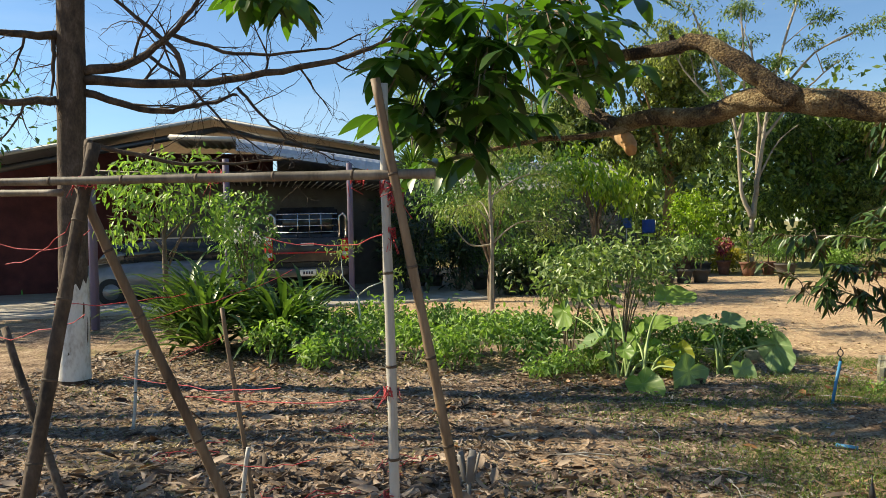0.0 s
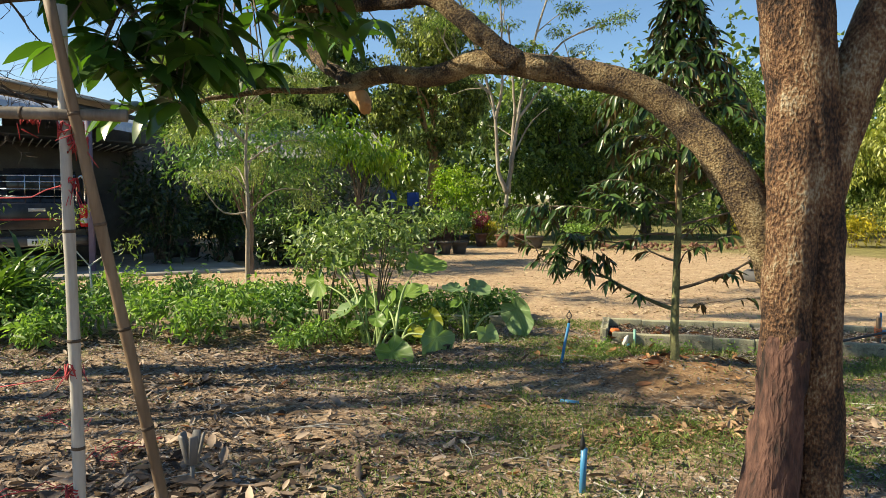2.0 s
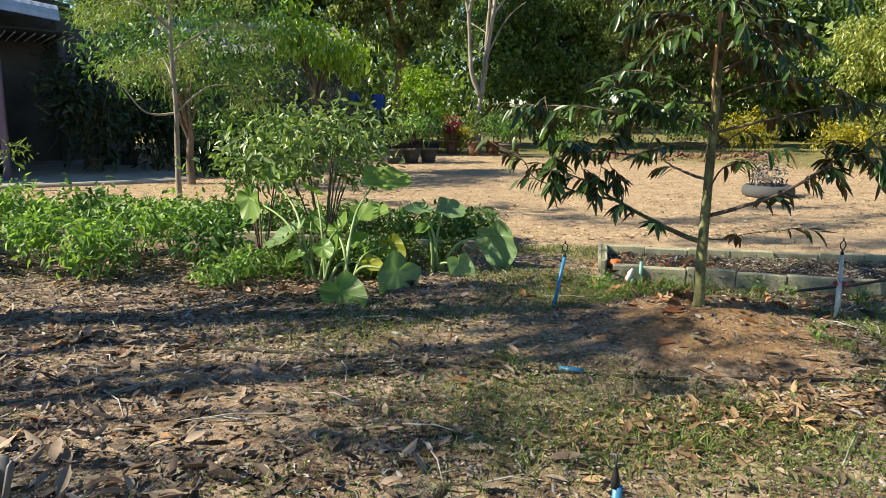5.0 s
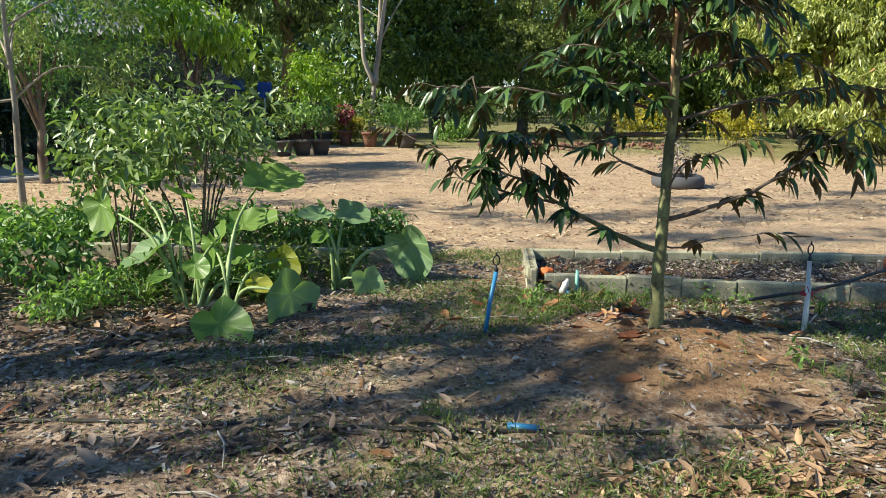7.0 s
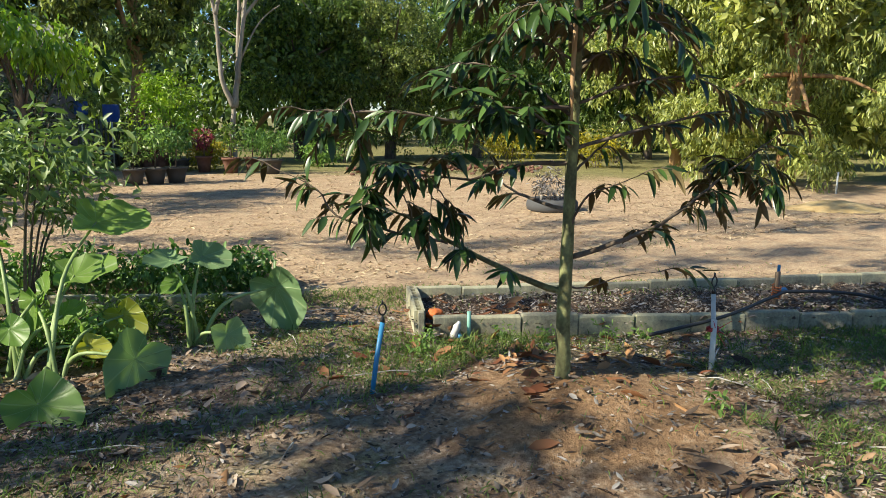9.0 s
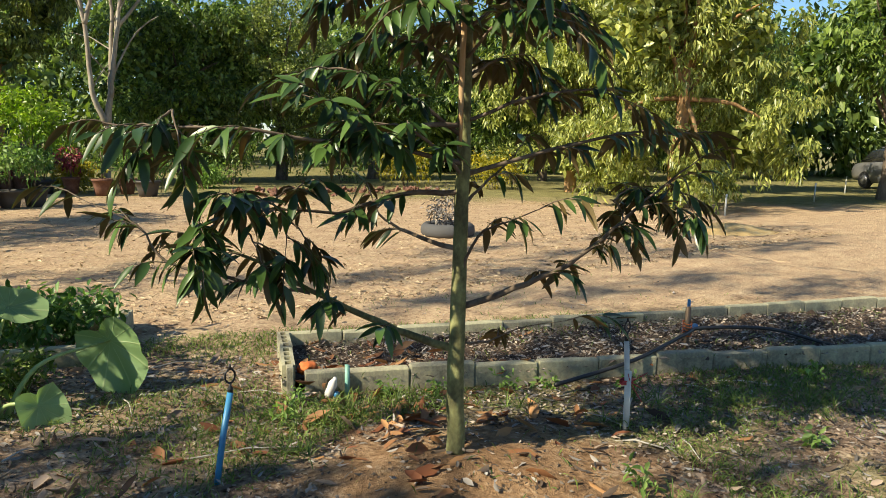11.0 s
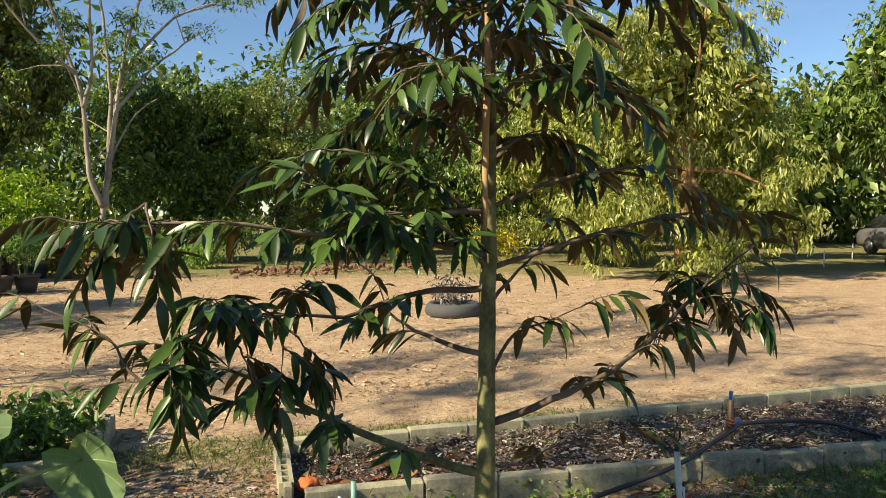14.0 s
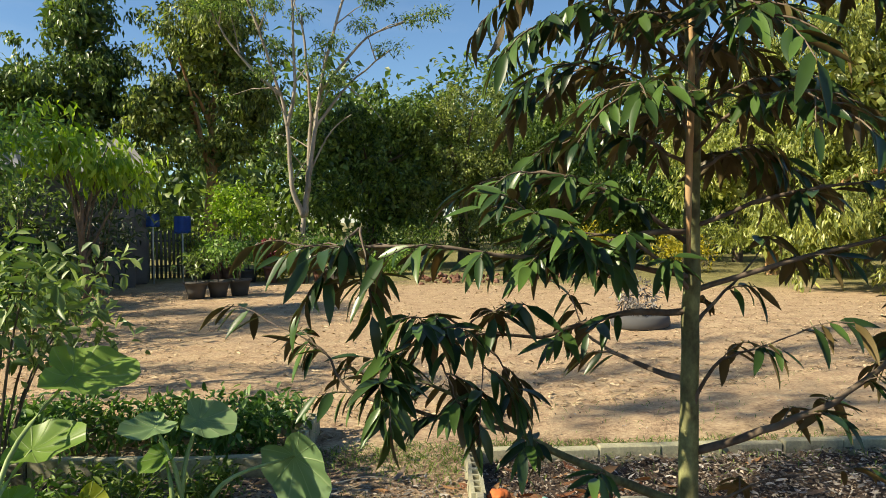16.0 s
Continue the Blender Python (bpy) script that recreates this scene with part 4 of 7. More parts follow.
def beds():
    rng = np.random.default_rng(8)
    bed = thing("raised_bed", 0, 0, 0, "raised bed edged with weathered grey concrete blocks and mulched soil", "garden bed")
    fr, fd = Vector((3.66, 7.42, 0)), Vector((0.897, -0.442, 0))
    br, bd = Vector((3.98, 8.12, 0)), Vector((0.935, -0.355, 0))
    block_row(bed, fr + fd * 0.30, fr + fd * 11.0, rng, 0.13)
    block_row(bed, br, br + bd * 11.0, rng, 0.15)
    part("concrete_block", BLOCK, "concrete", bed).matrix_basis = pose(*(fr + fd * 0.16 + Vector((0.02, -0.06, -0.05))), 0, 0, -24) @ Matrix.Diagonal((0.6, 1, 1, 1))
    for i, s in enumerate((0.24, 0.74)):
        c = fr.lerp(br, s)
        hollow_block(bed, c, 65.5 + 1.5 * i, 0.165)
    o = part("concrete_block", BLOCK, "concrete", bed)
    o.matrix_basis = pose(fr.x - 0.01, fr.y - 0.04, -0.02, 0, 0, 64) @ Matrix.Diagonal((0.22, 0.6, 1, 1))
    # soil inside, a bumpy sheet
    nx, ny = 190, 16
    V = []
    for i in range(nx):
        for j in range(ny):
            a, b = fr + fd * (10.9 * i / (nx - 1)), br + bd * (10.9 * i / (nx - 1))
            s = 0.03 + 0.94 * j / (ny - 1)
            p = a.lerp(b, s)
            V.append((p.x, p.y, 0.062 + 0.02 * math.sin(i * 0.7) * math.cos(j * 0.9) + rng.normal(0, 0.012)))
    F = [(i * ny + j, (i + 1) * ny + j, (i + 1) * ny + j + 1, i * ny + j + 1) for i in range(nx - 1) for j in range(ny - 1)]
    me = arrays_mesh("soil", np.array(V), np.array(F))
    me.polygons.foreach_set("use_smooth", np.ones(len(F), dtype=bool))
    part("soil", me, "bed_soil", bed)
    bed2 = thing("planting_bed", 0, 0, 0, "low planting bed edged with mossy concrete blocks", "garden bed")
    a, b = Vector((2.98, 8.60, 0)), Vector((3.36, 9.42, 0))
    block_row(bed2, a, a + Vector((-0.93, 0.37, 0)) * 8.2, rng, 0.13)
    block_row(bed2, b, b + Vector((-0.93, 0.37, 0)) * 8.2, rng, 0.14)
    for s in (0.27, 0.75):
        hollow_block(bed2, a.lerp(b, s), 65, 0.15)


beds()


# ------------------------------------------------ bamboo trellis
def bamboo(root, name, a, b, r, mat, rng, nodes=0.33):
    a, b = Vector(a), Vector(b)
    bm = bmesh.new()
    d = b - a
    n = max(2, int(d.length / nodes))
    pts, rad = [], []
    for i in range(n * 4 + 1):
        t = i / (n * 4)
        p = a.lerp(b, t) + Vector((math.sin(t * 5) * 0.006, math.cos(t * 4) * 0.006, 0))
        pts.append(p)
        rad.append(r * (1.0 - 0.18 * t) * (1.10 if i % 4 == 0 else 1.0))
    tube(bm, pts, rad, 14)
    pole = part(name, bm, mat, root)
    for i in range(1, n):
        bm = bmesh.new()
        t = i / n
        p = pts[i * 4]
        q = d.normalized() * 0.006
        tube(bm, [p - q, p + q], [r * (1 - 0.18 * t) * 1.13] * 2, 14)
        part("node", bm, "bamboo_node", pole)
    return pole


def string_line(bm, a, b, sag, rng, r=0.0022):
    a, b = Vector(a), Vector(b)
    pts = [a.lerp(b, t / 8) + Vector((0, 0, -sag * 4 * (t / 8) * (1 - t / 8))) + Vector(rng.normal(size=3)) * 0.006 for t in range(9)]
    tube(bm, pts, [r] * 9, 4, cap=False)


def lashing(root, p, r, rng):
    bm = bmesh.new()
    p = Vector(p)
    pts = [p + Vector((math.cos(a) * r, math.sin(a) * r, rng.uniform(-0.03, 0.03))) for a in np.arange(0, 26, 0.55)]
    tube(bm, pts, [0.003] * len(pts), 4)
    for _ in range(7):
        q = p + Vector(rng.normal(size=3)) * 0.02
        tube(bm, [q, q + Vector((rng.uniform(-0.05, 0.05), rng.uniform(-0.05, 0.05), -rng.uniform(0.02, 0.09)))], [0.002, 0.0015], 4)
    part("lashing", bm, "string", root, "red plastic string")


def trellis():
    rng = np.random.default_rng(21)
    root = thing("bamboo_trellis", 0, 0, 0, "bamboo pole trellis lashed with red plastic string", "trellis")
    top = Vector((-0.21, 2.79, 1.79))
    bamboo(root, "pole", (-0.23, 2.79, -0.1), (-0.22, 2.79, 2.2), 0.022, "bamboo_grey", rng)
    low = Vector((0.03, 2.89, 0.43))
    hi = Vector((-0.24, 2.73, 2.21))
    low = low + (low - hi) * 0.28
    low.z = -0.05
    bamboo(root, "pole", low, hi, 0.022, "bamboo_brown", rng)
    lj = Vector((-1.65, 2.96, 1.85))
    bamboo(root, "beam", (-0.02, 2.76, 1.83), (-2.76, 2.9, 1.87), 0.02, "bamboo_shaded", rng)
    bamboo(root, "beam", (-1.76, 2.95, 1.81), (-2.81, 3.13, 1.84), 0.016, "bamboo_shaded", rng)
    a, b = Vector((-1.63, 2.98, 1.91)), Vector((-1.8, 2.68, 0.46))
    b = a + (b - a) * ((a.z + 0.05) / (a.z - b.z))
    bamboo(root, "pole", b, a + (a - b) * 0.06, 0.033, "bark_dark", rng)
    a, b = Vector((-1.69, 2.98, 1.86)), Vector((-1.21, 3.37, 0.24))
    b = a + (b - a) * ((a.z + 0.05) / (a.z - b.z))
    bamboo(root, "pole", b, a, 0.026, "bamboo_brown", rng)
    a, b = Vector((-2.32, 3.29, 1.15)), Vector((-1.91, 3.09, 0.35))
    b = a + (b - a) * ((a.z + 0.05) / (a.z - b.z))
    bamboo(root, "pole", b, a, 0.022, "bark_dark", rng)
    bamboo(root, "prop", (-1.7, 3.05, 1.84), (-1.71, 3.11, 2.06), 0.022, "bark_dark", rng)
    lashing(root, top + Vector((0, 0, -0.01)), 0.04, rng)
    lashing(root, top + Vector((0.02, 0.0, -0.06)), 0.034, rng)
    lashing(root, lj, 0.05, rng)
    for x in (380, 632):
        lashing(root, EYE0 + RAY0(x, 314) * (3.75 - 0.7 * (x - 150) / 540), 0.028, rng)
    for y in (880, 694, 415):
        lashing(root, EYE0 + RAY0(690, y) * 3.04, 0.024, rng)
    bm = bmesh.new()
    for (x0, y0, d0, x1, y1, d1, s) in ((330, 705, 4.2, 692, 700, 3.06, 0.03), (100, 540, 3.7, 330, 520, 4.2, 0.02), (220, 668, 5.2, 500, 690, 3.4, 0.03), (0, 430, 4.2, 160, 410, 3.75, 0.06), (0, 600, 4.4, 150, 560, 3.7, 0.02), (250, 570, 4.0, 520, 480, 5.5, 0.02),
                                         (300, 640, 5.4, 400, 590, 5.6, 0.01), (315, 625, 5.4, 395, 598, 5.6, 0.01), (400, 820, 4.0, 560, 812, 3.8, 0.03), (470, 420, 3.3, 690, 410, 3.05, 0.05), (10, 470, 4.2, 130, 390, 3.8, 0.05)):
        string_line(bm, EYE0 + RAY0(x0, y0) * d0, EYE0 + RAY0(x1, y1) * d1, s, rng)
    part("string", bm, "string", root, "slack red plastic string")
    # tangles of string on the ground
    bm = bmesh.new()
    for cx, cy in ((-0.5, 4.6), (-2.0, 5.0), (-1.2, 4.2), (-0.9, 5.1), (-2.4, 6.2)):
        p = Vector((cx, cy, gz(cx, cy) + 0.05))
        pts = []
        w = Vector((1, 0, 0))
        for _ in range(40):
            w = (w + Vector((rng.normal(), rng.normal(), 0)) * 0.7).normalized()
            p = p + w * 0.05 + (Vector((cx, cy, 0.05)) - p) * 0.05
            pts.append(Vector((p.x, p.y, 0.04 + 0.03 * rng.random())))
        tube(bm, pts, [0.0025] * len(pts), 4)
    tagged(part("string_tangle", bm, "string"), "tangle of red plastic string lying on dry leaves", "string")
    for x0, y0, x1, y1, d in ((232, 715, 245, 620, 6.6), (448, 858, 395, 545, 4.4), (416, 885, 442, 792, 4.15)):
        a, b = EYE0 + RAY0(x0, y0) * d, EYE0 + RAY0(x1, y1) * d
        a.z = -0.03
        st = thing("stake", 0, 0, 0, "thin grey bamboo stake standing in dry leaves", "stake", "garden stakes")
        bamboo(st, "stick", a, b, 0.014, "bamboo_grey" if x0 != 448 else "bamboo_brown", rng)


trellis()


# ------------------------------------------------ bare tree with a whitewashed foot
def twiggy(bm, a, way, length, r, depth, rng, sag=0.0):
    p = Vector(a)
    w = Vector(way).normalized()
    pts, rad = [p.copy()], [r]
    n = 6
    for i in range(n):
        w = (w + Vector(rng.normal(size=3)) * 0.16 + Vector((0, 0, -sag))).normalized()
        p = p + w * length / n
        pts.append(p.copy())
        rad.append(r * (1 - 0.75 * (i + 1) / n))
    tube(bm, pts, rad, 5, cap=False)
    if depth > 0:
        for _ in range(4 if depth > 1 else 3):
            i = int(rng.integers(1, n + 1))
            d = (pts[i] - pts[i - 1]).normalized()
            s = (d + Vector(rng.normal(size=3)) * 0.75).normalized()
            twiggy(bm, pts[i], s, length * rng.uniform(0.4, 0.65), max(rad[i] * 0.6, 0.003), depth - 1, rng, sag)


def bare_tree():
    rng = np.random.default_rng(31)
    x, y = -4.68, 7.35
    root = thing("bare_tree", 0, 0, 0, "leafless dark-barked tree with a whitewashed foot", "tree")
    bm = bmesh.new()
    foot, up = Vector((x, y, 0)), Vector((-4.53, 7.3, 4.14))
    pts, rad = smooth_path([foot + Vector((0, 0, -0.1)), foot + Vector((0, 0, 0.02)), foot.lerp(up, 0.25), foot.lerp(up, 0.6), up, foot.lerp(up, 1.4)], [0.19, 0.165, 0.148, 0.145, 0.14, 0.1], 5)
    tube(bm, pts, rad, 18, rough=0.04, rng=rng)
    part("trunk", bm, "bark_dark", root)
    bm = bmesh.new()
    zs = [foot.lerp(up, s) for s in (0.012, 0.06, 0.12, 0.2, 0.27)]
    rings = tube(bm, zs, [0.172, 0.165, 0.16, 0.156, 0.154], 24, cap=False, rough=0.02, rng=rng)
    for v in rings[-1]:
        v.co.z += rng.uniform(-0.12, 0.08)
    part("whitewash", bm, "whitewash", root, "flaking white lime wash")
    for pts0, r in (([(150, 128), (235, 110), (300, 62), (360, -10)], 0.06), ([(150, 142), (330, 150), (500, 125), (640, 92), (730, 45)], 0.055), ([(152, 165), (270, 196), (350, 188), (420, 168)], 0.045),
                    ([(100, 62), (0, 58), (-80, 40)], 0.05), ([(100, 178), (0, 180), (-60, 170)], 0.05), ([(95, 62), (95, 110), (92, 170)], 0.03), ([(160, 255), (330, 290), (520, 280)], 0.03), ([(330, 150), (300, 80), (200, 0), (150, -40)], 0.035), ([(265, 100), (330, 150), (400, 220), (470, 270)], 0.022), ([(420, 155), (470, 210), (520, 250), (600, 285)], 0.02), ([(305, 62), (420, 95), (560, 90), (640, 60)], 0.025)):
        bm = bmesh.new()
        P = [EYE0 + RAY0(px, py) * (8.95 - 0.0016 * max(0, px - 150)) for px, py in pts0]
        pts, rad = smooth_path(P, [r * (1 - 0.7 * i / (len(P) - 1)) for i in range(len(P))], 5, 0.015, rng)
        tube(bm, pts, rad, 8)
        for k in range(3, len(pts), 2):
            d = (pts[k] - pts[k - 1]).normalized()
            twiggy(bm, pts[k], d + Vector(rng.normal(size=3)) * 0.8, rng.uniform(0.35, 0.9), max(0.004, rad[k] * 0.4), 2, rng)
        part("branch", bm, "bark_dark", root)


bare_tree()


# ------------------------------------------------ sprinklers, taps and hoses
def hose_line(name, points, r, label, rng, mat="black_plastic"):
    bm = bmesh.new()
    pts, rad = smooth_path(points, [r] * len(points), 8)
    tube(bm, pts, rad, 8)
    tagged(part(name, bm, mat), label, "hose")


def riser(x, y, top, r, mat, label, rng, head=True, lean=(0, 0)):
    root = thing("sprinkler_riser", x, y, float(gz(x, y)), label, "sprinkler", "garden sprinklers")
    t = Vector((lean[0], lean[1], top))
    bm = bmesh.new()
    tube(bm, [(0, 0, -0.06), t * 0.5, t], [r] * 3, 14)
    part("pipe", bm, mat, root)
    if head:
        bm = bmesh.new()
        lathe(bm, [(0.0, 0), (r * 0.9, 0), (r * 0.9, 0.02), (r * 0.45, 0.03), (r * 0.45, 0.045), (0.0, 0.045)], 12, t)
        ring = [t + Vector((math.cos(a) * 0.022, 0, 0.072 + math.sin(a) * 0.03)) for a in np.linspace(-math.pi / 2, 1.5 * math.pi, 20)]
        tube(bm, ring, [0.0045] * len(ring), 6)
        tube(bm, [t + Vector((0, 0, 0.10)), t + Vector((0, 0, 0.125))], [0.007, 0.004], 8)
        part("sprinkler_head", bm, "black_plastic", root, "black plastic ring sprinkler head")
    return root


def water():
    rng = np.random.default_rng(41)
    riser(2.87, 6.53, 0.36, 0.0135, "blue_pvc", "blue plastic pipe riser with a black sprinkler head, leaning", rng, lean=(0.10, 0.06))
    near = riser(1.98, 3.63, 0.24, 0.017, "blue_pvc", "short blue pipe riser with a dark valve top", rng, head=False, lean=(0.01, 0))
    bm = bmesh.new()
    lathe(bm, [(0, 0.235), (0.014, 0.235), (0.016, 0.26), (0.010, 0.285), (0.004, 0.31), (0.0035, 0.35), (0, 0.35)], 12)
    part("nozzle", bm, "black_plastic", near)
    w = riser(4.77, 5.90, 0.44, 0.0135, "white_pvc", "white plastic pipe pair tied with red string, with a black sprinkler", rng, lean=(0.02, 0.05))
    bm = bmesh.new()
    tube(bm, [(-0.028, -0.01, -0.05), (-0.012, 0.005, 0.30)], [0.016, 0.016], 12)
    part("support_pipe", bm, "white_pvc", w)
    bm = bmesh.new()
    for a in np.arange(0, 3):
        ring = [Vector((-0.004 + 0.04 * math.cos(b), 0.02 + 0.026 * math.sin(b), 0.235 + 0.008 * a)) for b in np.linspace(0, 6.3, 14)]
        tube(bm, ring, [0.004] * 14, 5)
    for _ in range(9):
        p = Vector((0, 0.0, 0.24))
        tube(bm, [p, p + Vector(rng.normal(size=3)) * 0.06], [0.003, 0.002], 4)
    part("tie", bm, "string", w, "red string tie")
    # tap on the bed's edge
    tap = thing("garden_tap", 6.17, 6.49, 0.0, "wooden stake with a blue pipe tee at the bed's edge", "tap")
    bm = bmesh.new()
    box(bm, -0.02, -0.012, -0.05, 0.02, 0.012, 0.36, 0.004)
    part("stake", bm, "bamboo_brown", tap)
    bm = bmesh.new()
    tube(bm, [(0.05, 0.03, 0.0), (0.05, 0.03, 0.40)], [0.011] * 2, 10)
    tube(bm, [(0.0, 0.02, 0.20), (0.13, 0.02, 0.20)], [0.024] * 2, 12)
    part("tee", bm, "blue_pvc", tap)
    bm = bmesh.new()
    for a in np.linspace(0.17, 0.25, 5):
        ring = [Vector((0.035 * math.cos(b), 0.028 * math.sin(b), a + 0.01 * math.sin(b))) for b in np.linspace(0, 6.3, 12)]
        tube(bm, ring, [0.005] * 12, 5)
    part("tie", bm, "orange_husk", tap, "orange-red tape")
    hose_line("hose", [(4.9, 6.52, 0.05), (5.5, 6.42, 0.12), (6.05, 6.44, 0.19), (6.3, 6.44, 0.205), (6.8, 6.2, 0.17), (7.2, 5.86, 0.05), (7.8, 5.5, 0.03), (9.5, 4.6, 0.02)], 0.013, "black rubber garden hose looped over the bed's edge", rng)
    g = lambda x, y: (x, y, float(gz(x, y)) + 0.004)
    hose_line("hose", [g(-1.5, 6.75), g(0.36, 6.12), g(1.0, 5.9), g(1.64, 5.62), g(2.2, 5.38), g(2.8, 5.16), g(3.1, 5.05)], 0.012, "dusty black irrigation hose lying across dry leaves", rng, "old_hose")
    hose_line("hose", [g(3.2, 5.05), g(3.6, 4.9), g(3.9, 4.82), g(4.6, 4.5), g(5.6, 4.1), g(7.5, 3.3)], 0.012, "dusty black irrigation hose lying across dry leaves", rng, "old_hose")
    c = thing("hose_coupling", 0, 0, 0, "short blue pipe coupling lying on the soil", "pipe")
    bm = bmesh.new()
    a, b = Vector(g(2.45, 5.32)), Vector(g(2.57, 5.25))
    tube(bm, [a + Vector((0, 0, 0.01)), b + Vector((0, 0, 0.01))], [0.018] * 2, 12)
    part("sleeve", bm, "blue_pvc", c)
    # folded grey valve on a stake
    v = thing("stake_valve", -0.04, 4.10, 0, "grey folded plastic sprinkler cap on a short stake", "sprinkler")
    bm = bmesh.new()
    tube(bm, [(0, 0, -0.05), (0, 0, 0.16)], [0.012, 0.012], 10)
    part("stake", bm, "grey_plastic", v)
    for a in (0, 72, 144, 216, 288):
        bm = bmesh.new()
        box(bm, 0.004, -0.024, 0, 0.02, 0.024, 0.17, 0.007)
        o = part("flap", bm, "grey_plastic", v)
        o.matrix_basis = pose(0, 0, 0.13, 0, 0, a) @ pose(0.014, 0, 0, 0, 13, 0)
    # small things at the bed's corner
    h = thing("coconut_husk", 3.78, 7.42, 0.125, "shaggy orange husk on the bed's soil", "husk")
    bm = bmesh.new()
    bmesh.ops.create_icosphere(bm, subdivisions=3, radius=0.055)
    for q in bm.verts:
        q.co *= 1 + rng.uniform(-0.22, 0.22)
        q.co.z *= 0.7
    part("fibre", bm, "orange_husk", h)
    s = thing("green_stake", 3.89, 7.16, 0, "pale green plastic pipe stub beside the block edge", "stake")
    bm = bmesh.new()
    tube(bm, [(0, 0, -0.04), (0.0, 0, 0.19)], [0.014] * 2, 12)
    part("pipe", bm, "green_pvc", s)
    b = thing("plastic_bottle", 3.79, 7.20, 0.0, "clear crumpled bottle with a blue cap by the bed", "bottle")
    bm = bmesh.new()
    lathe(bm, [(0, 0), (0.024, 0), (0.027, 0.015), (0.024, 0.05), (0.027, 0.08), (0.012, 0.11), (0.011, 0.12), (0, 0.12)], 14)
    part("body", bm, "lamp_clear", b).matrix_basis = pose(0, 0, 0.02, 20, 12, 0)
    bm = bmesh.new()
    lathe(bm, [(0, 0), (0.016, 0), (0.016, 0.025), (0, 0.025)], 12)
    part("cap", bm, "blue_pvc", b).matrix_basis = pose(0.03, -0.03, 0.02, 20, 12, 0)


water()


# ------------------------------------------------ garden plants
def taro_leaf_mesh(size, rng, cup=0.12, notch=0.28):
    """Heart-shaped: the stalk joins at the origin, the tip points along +y."""
    bm = bmesh.new()
    rim, n = [], 26
    for i in range(n + 1):
        a = math.pi * 2 * (i / n) - math.pi / 2
        s = abs(math.sin((a - math.pi / 2) / 2))
        r = size * (0.5 + 0.06 * math.cos(2 * (a - math.pi / 2)))
        x, y = r * math.cos(a) * 0.92, r * math.sin(a) * 1.05 + size * 0.13
        close = min(i, n - i) / (n / 2)
        if close < 0.22:
            y += size * notch * (1 - close / 0.22)
            x *= 0.35 + 0.65 * close / 0.22
        rim.append((x * (1 + rng.uniform(-0.03, 0.03)), y * (1 + rng.uniform(-0.03, 0.03))))
    rows = []
    for k in (0.35, 0.7, 1.0):
        rows.append([bm.verts.new((x * k, y * k, cup * size * k * k + 0.035 * size * k * math.sin(i * 1.45))) for i, (x, y) in enumerate(rim)])
    c = bm.verts.new((0, 0, 0))
    for i in range(n):
        bm.faces.new((c, rows[0][i], rows[0][i + 1]))
        for a, b in zip(rows, rows[1:]):
            bm.faces.new((a[i], b[i], b[i + 1], a[i + 1]))
    return mesh_of(bm, "leaf")


def taro(foot, leaves, rng, label):
    root = thing("elephant_ear", *foot, label, "plant", "elephant ear plants")
    f = Vector(foot)
    for p, size, tip, nor, mat in leaves:
        p = Vector(p)
        bm = bmesh.new()
        s = Vector((rng.uniform(-0.06, 0.06), rng.uniform(-0.06, 0.06), 0.02))
        e = p - f
        pts, rad = smooth_path([s - Vector((0, 0, 0.08)), s.lerp(e, 0.45) + Vector((0, 0, 0.14 * e.length)) - Vector((e.x, e.y, 0)) * 0.12, e], [0.017, 0.012, 0.006], 6)
        tube(bm, pts, rad, 8)
        part("stalk", bm, "taro_stalk", root)
        me = taro_leaf_mesh(size, rng)
        o = part("leaf", me, mat, root, {"taro_yellow": "yellowing heart-shaped leaf"}.get(mat, ""))
        o.matrix_basis = leaf_pose(e, tip, nor)


